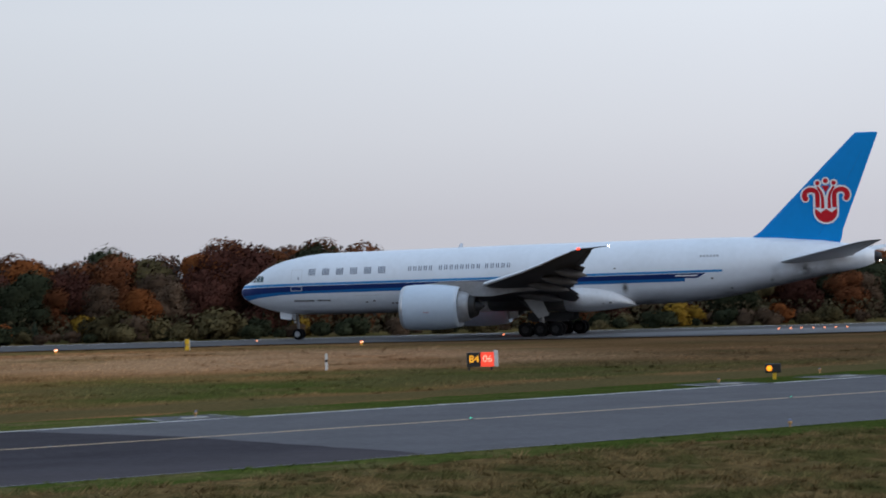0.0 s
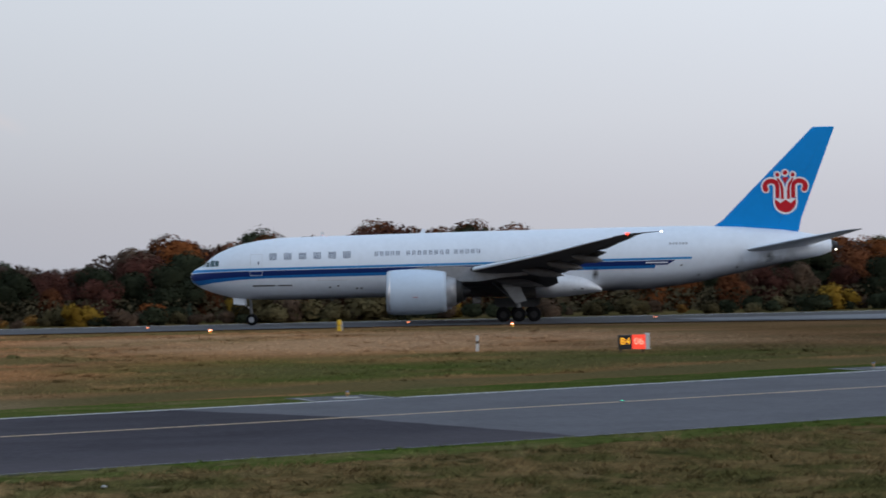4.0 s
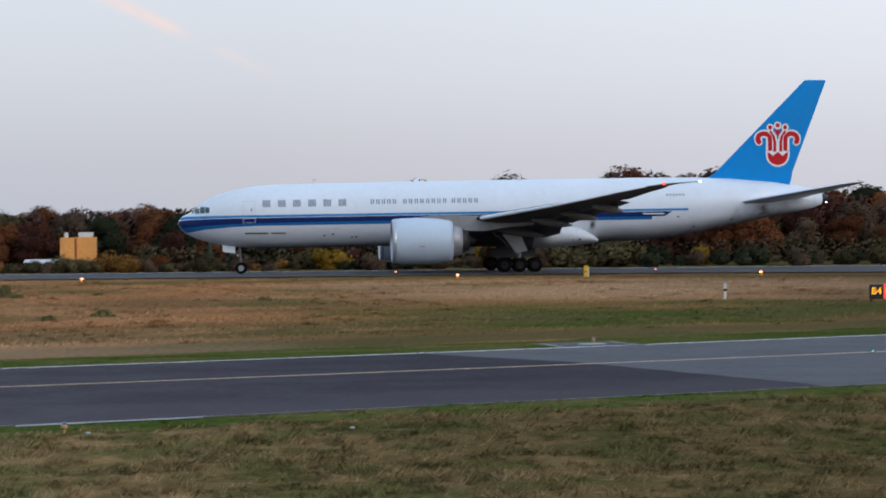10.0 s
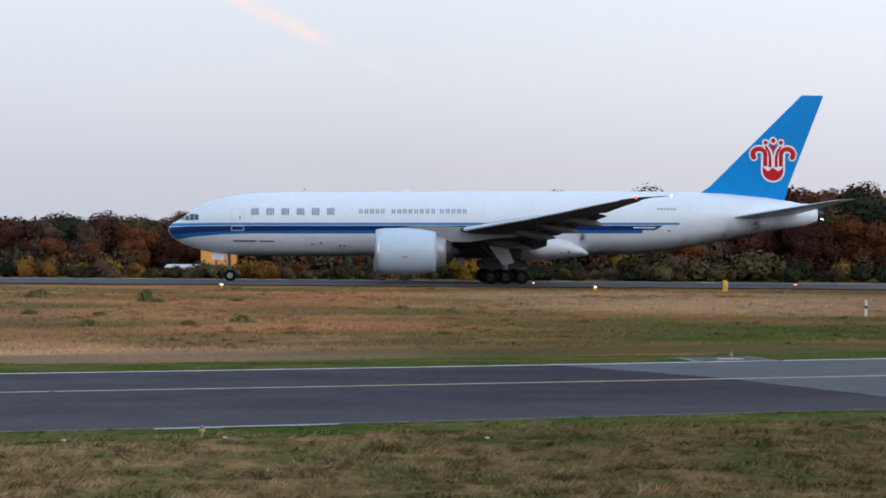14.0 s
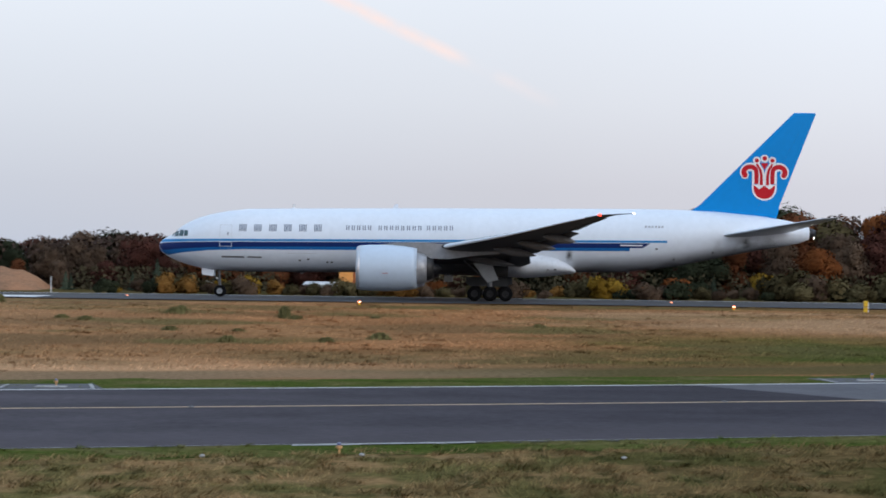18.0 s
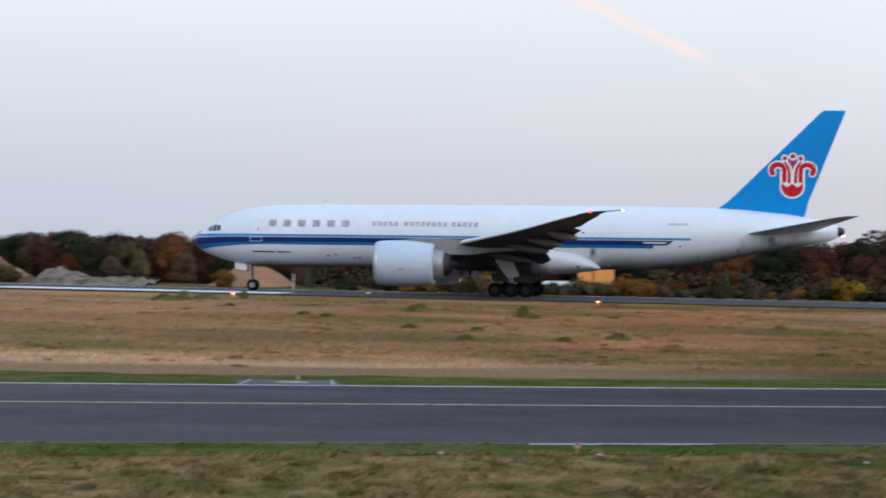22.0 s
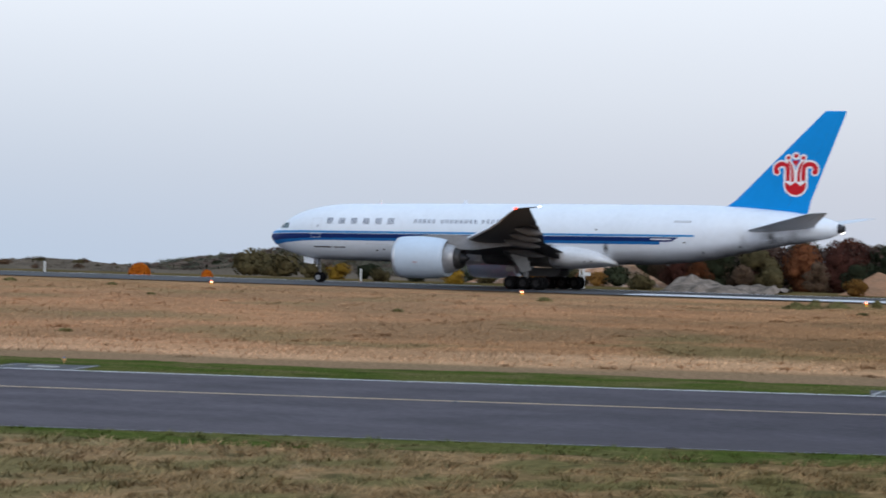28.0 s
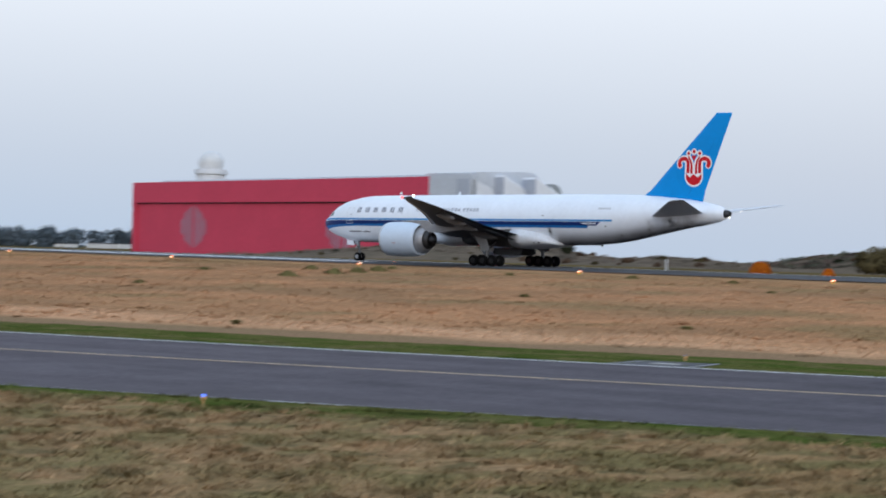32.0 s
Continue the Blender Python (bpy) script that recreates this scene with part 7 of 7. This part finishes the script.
out, mixs, clear, em = tn.new("ShaderNodeOutputMaterial"), tn.new("ShaderNodeMixShader"), tn.new("ShaderNodeBsdfTransparent"), tn.new("ShaderNodeEmission")
# the pink sunlight on the trail is given as its own glow
em.inputs["Color"].default_value, em.inputs["Strength"].default_value = (1.0, 0.83, 0.80, 1), 1.0
tc, ts, tnoise, absy, fall, prod = tn.new("ShaderNodeTexCoord"), tn.new("ShaderNodeSeparateXYZ"), tn.new("ShaderNodeTexNoise"), tn.new("ShaderNodeMath"), tn.new("ShaderNodeMapRange"), tn.new("ShaderNodeMath")
tl.new(tc.outputs["Object"], ts.inputs[0])
tl.new(tc.outputs["Object"], tnoise.inputs["Vector"])
tnoise.inputs["Scale"].default_value, tnoise.inputs["Detail"].default_value = 0.022, 6
absy.operation = "ABSOLUTE"
tl.new(ts.outputs["Y"], absy.inputs[0])
fall.inputs[1].default_value, fall.inputs[2].default_value, fall.inputs[3].default_value, fall.inputs[4].default_value = 18, 2, 0, 1
tl.new(absy.outputs[0], fall.inputs[0])
prod.operation = "MULTIPLY"
tl.new(fall.outputs[0], prod.inputs[0])
along, dens = tn.new("ShaderNodeValToRGB"), tn.new("ShaderNodeMapRange")
dens.inputs[1].default_value, dens.inputs[2].default_value, dens.inputs[3].default_value, dens.inputs[4].default_value = 0.25, 0.55, 0.3, 1.0
tl.new(tnoise.outputs["Fac"], dens.inputs[0])
tl.new(dens.outputs[0], prod.inputs[1])
place01 = tn.new("ShaderNodeMapRange")
place01.inputs[1].default_value, place01.inputs[2].default_value = 0, 660
tl.new(ts.outputs["X"], place01.inputs[0])
tl.new(place01.outputs[0], along.inputs[0])
for at, v in ((0.001, 0.9), (0.62, 0.85), (0.69, 0.10), (0.75, 0.05), (0.80, 0.30), (0.90, 0.18), (0.985, 0.0)):
    e = along.color_ramp.elements.new(at)
    e.color = (v, v, v, 1)
along.color_ramp.elements[-1].color = (0, 0, 0, 1)
prod2 = tn.new("ShaderNodeMath")
prod2.operation = "MULTIPLY"
tl.new(prod.outputs[0], prod2.inputs[0])
tl.new(along.outputs[0], prod2.inputs[1])
tl.new(prod2.outputs[0], mixs.inputs[0])
tl.new(clear.outputs[0], mixs.inputs[1])
tl.new(em.outputs[0], mixs.inputs[2])
tl.new(mixs.outputs[0], out.inputs[0])


def sky_point(az, el, d=4200):
    a, e = radians(az), radians(el)
    return Vector((d * math.sin(a) * math.cos(e), d * math.cos(a) * math.cos(e), d * math.sin(e)))


p0, p1 = sky_point(-6.2, 7.95), sky_point(1.9, 4.18)
ux = (p1 - p0).normalized()
uz = -((p0 + p1) / 2).normalized()
uy = uz.cross(ux).normalized()
uz = ux.cross(uy)
bm = bmesh.new()
L = (p1 - p0).length
g = [[bm.verts.new((L * i / 30, 20 * s, 3 * math.sin(i * 1.7 + s))) for s in (-1, 0, 1)] for i in range(31)]
for a, b in zip(g, g[1:]):
    for k in range(2):
        bm.faces.new((a[k], b[k], b[k + 1], a[k + 1]))
m = Matrix.Translation(p0) @ Matrix((ux, uy, uz)).transposed().to_4x4()
trail = thing("vapour_trail", bm, TRAIL, "faint pink vapour trail high in the sky", "vapour trail", kind="structure", at=m)
trail.visible_shadow = False
# ---- grass blades ----
def turf(name, v, r, material, label):
    """One sheet of three-cornered blades, shaded softly like the turf that they make."""
    n = len(v)
    away = np.cross(v[:, 1] - v[:, 0], v[:, 2] - v[:, 0]) @ np.array((0.0, -1.0, 0.5)) < 0
    v[away, 0], v[away, 1] = v[away, 1].copy(), v[away, 0].copy()
    me = bpy.data.meshes.new(name)
    me.from_pydata(v.reshape(-1, 3).tolist(), [], np.arange(3 * n).reshape(-1, 3).tolist())
    lie = np.stack([r.normal(0, 0.3, n), r.normal(-0.2, 0.3, n), np.ones(n)], 1)
    rounded(me, (lie / np.linalg.norm(lie, axis=1)[:, None]).repeat(3, axis=0).tolist())
    me.materials.append(material)
    return tagged(new(name, me), label, "grass", kind="stuff")


def blades(name, spots, height, width, per, material, label, seed, spread=0.16):
    r = np.random.RandomState(seed)
    p = np.array(spots, dtype=float).repeat(per, axis=0)
    n = len(p)
    p[:, 0] += r.normal(0, spread, n)
    p[:, 1] += r.normal(0, spread, n)
    a = r.uniform(0, 2 * np.pi, n)
    h = height * r.uniform(0.45, 1.2, n)
    lean = r.uniform(0.6, 2.2, n) * h
    la = r.normal(0.4, 1.2, n)
    dx, dy = np.cos(a) * width / 2, np.sin(a) * width / 2
    v = np.empty((n, 3, 3))
    v[:, 0] = p + np.stack([-dx, -dy, 0 * a - 0.02], 1)
    v[:, 1] = p + np.stack([dx, dy, 0 * a - 0.02], 1)
    v[:, 2] = p + np.stack([lean * np.cos(la), lean * np.sin(la), h], 1)
    return turf(name, v, r, material, label)


def clumps(name, spots, per, material, label, seed, wide=(0.03, 0.06), reach=1.6):
    """Matted clumps: spots of (x, y, z, height); the blades of one clump fall to one side."""
    r = np.random.RandomState(seed)
    c = np.array(spots, dtype=float)
    k = len(c)
    fall, slope = r.normal(0.3, 1.3, k).repeat(per), r.uniform(0.8, 2.4, k).repeat(per)
    size = c[:, 3].repeat(per)
    p = c[:, :3].repeat(per, axis=0)
    n = len(p)
    a, d = r.uniform(0, 2 * np.pi, n), np.abs(r.normal(0, 0.62, n))
    p[:, 0] += size * reach * d * np.cos(a)
    p[:, 1] += size * reach * d * np.sin(a)
    h = size * r.uniform(0.4, 1.0, n) * np.exp(-0.55 * d * d)
    la = fall + r.normal(0, 0.7, n)
    turn = r.uniform(0, np.pi, n)
    e = np.stack([np.cos(turn), np.sin(turn), 0 * a], 1) * r.uniform(*wide, n)[:, None] / 2
    p[:, 2] -= 0.02
    top = p + np.stack([slope * h * np.cos(la), slope * h * np.sin(la), h + 0.02], 1)
    v = np.stack([p - e, p + e, top], 1)
    return turf(name, v, r, material, label)


gr = random.Random(3)
near, rim_spots = [], []
while len(near) < 7600:
    y = gr.uniform(15, 66)
    x = gr.uniform(-1.32 * y - 4, 0.56 * y + 4)
    edge_gap = taxi_near(x) - 0.12 - y
    if edge_gap < 0 or math.hypot(x, y) < 26 or (-5.2 < x < 0.2 and edge_gap < 0.9):
        continue
    tall = 0.10 + 0.09 * (1 + noise.noise((x * 0.5, y * 0.3, 1))) * gr.uniform(0.5, 1.3)
    if edge_gap < 2.6 + 1.5 * noise.noise((x * 0.15, 2, 2)):
        rim_spots.append((x, y, ground_z(x, y), 0.6 * tall))
    else:
        near.append((x, y, ground_z(x, y), tall))
clumps("grass_near", near, 34, NEARBLADE, "matted brown and green grass in the foreground", 1, (0.02, 0.045), 2.4)
clumps("grass_rim", rim_spots, 24, VERGEBLADE, "short green grass beside the taxiway", 2, (0.03, 0.05), 2.2)
field = {"dry": [], "fresh": []}
while sum(map(len, field.values())) < 26000:
    y = gr.uniform(58, 176)
    x = gr.uniform(-1.32 * y - 4, 0.56 * y + 4)
    gap = y - taxi_far(x) - 0.1
    if gap < 0 or (x > 50 and y > 142) or 5.4 + 1.2 * noise.noise((x * 0.1, 2, 2)) < gap < 13:
        continue
    field["fresh" if gap < 8 else "dry"].append((x, y, ground_z(x, y)))
blades("meadow_dry", field["dry"], 0.15, 0.06, 4, FIELDBLADE, "tall dry straw-coloured meadow grass", 5, 0.3)
blades("meadow_fresh", field["fresh"], 0.09, 0.05, 6, VERGEBLADE, "short green grass along the taxiway", 7, 0.3)
# tussocks standing out of the meadow
spots = []
while len(spots) < 1700:
    y = gr.uniform(58, 186)
    x = gr.uniform(-1.32 * y - 4, 0.56 * y + 4)
    gap = y - taxi_far(x)
    if gap < 12 or (x > 48 and y > 140):
        continue
    n = noise.noise((x * 0.09, y * 0.06, 11)) + 0.5 * noise.noise((x * 0.35, y * 0.2, 15))
    if n + gr.uniform(-0.3, 0.3) > 0 and (x > -38 or gr.random() < 0.3):
        spots.append((x, y, ground_z(x, y), gr.uniform(0.10, 0.22)))
clumps("meadow_tussocks", spots, 80, FIELDBLADE, "tussocks of long withered grass in the meadow", 21, (0.03, 0.06), 3.6)
# ---- movement ----
def motions():
    tilt = math.degrees(math.atan(0.0045))
    walk(aircraft, [(t, pose(x, y, runway_z(x) + 0.03, 0, tilt, h)) for t, x, y, h in ROLL])
    # wheels turn with the distance rolled
    times = [r[0] for r in ROLL]
    dist = [0.0]
    for a, b in zip(ROLL, ROLL[1:]):
        dist.append(dist[-1] + math.hypot(b[1] - a[1], b[2] - a[2]))
    ts = np.arange(0, 32.001, 1 / 30)
    ds = np.interp(ts, times, dist)
    for wheel, spot, r in WHEELS:
        rows, last = [], None
        for t, d in zip(ts, ds):
            turn = -math.degrees(d / r)
            if last is None or abs(turn - last) > 38 or t > 31.99:
                rows.append((float(t), pose(*spot, 0, turn % 360, 0)))
                last = turn
        walk(wheel, rows)
    # the added shields swing round now and then, so that the lamps flash
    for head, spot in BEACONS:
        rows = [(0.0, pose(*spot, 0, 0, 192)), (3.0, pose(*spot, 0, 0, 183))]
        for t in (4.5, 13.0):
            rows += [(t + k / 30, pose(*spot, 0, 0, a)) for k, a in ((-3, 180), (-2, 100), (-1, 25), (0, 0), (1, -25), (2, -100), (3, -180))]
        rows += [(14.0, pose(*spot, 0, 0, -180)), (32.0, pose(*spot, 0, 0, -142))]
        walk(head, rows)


motions()
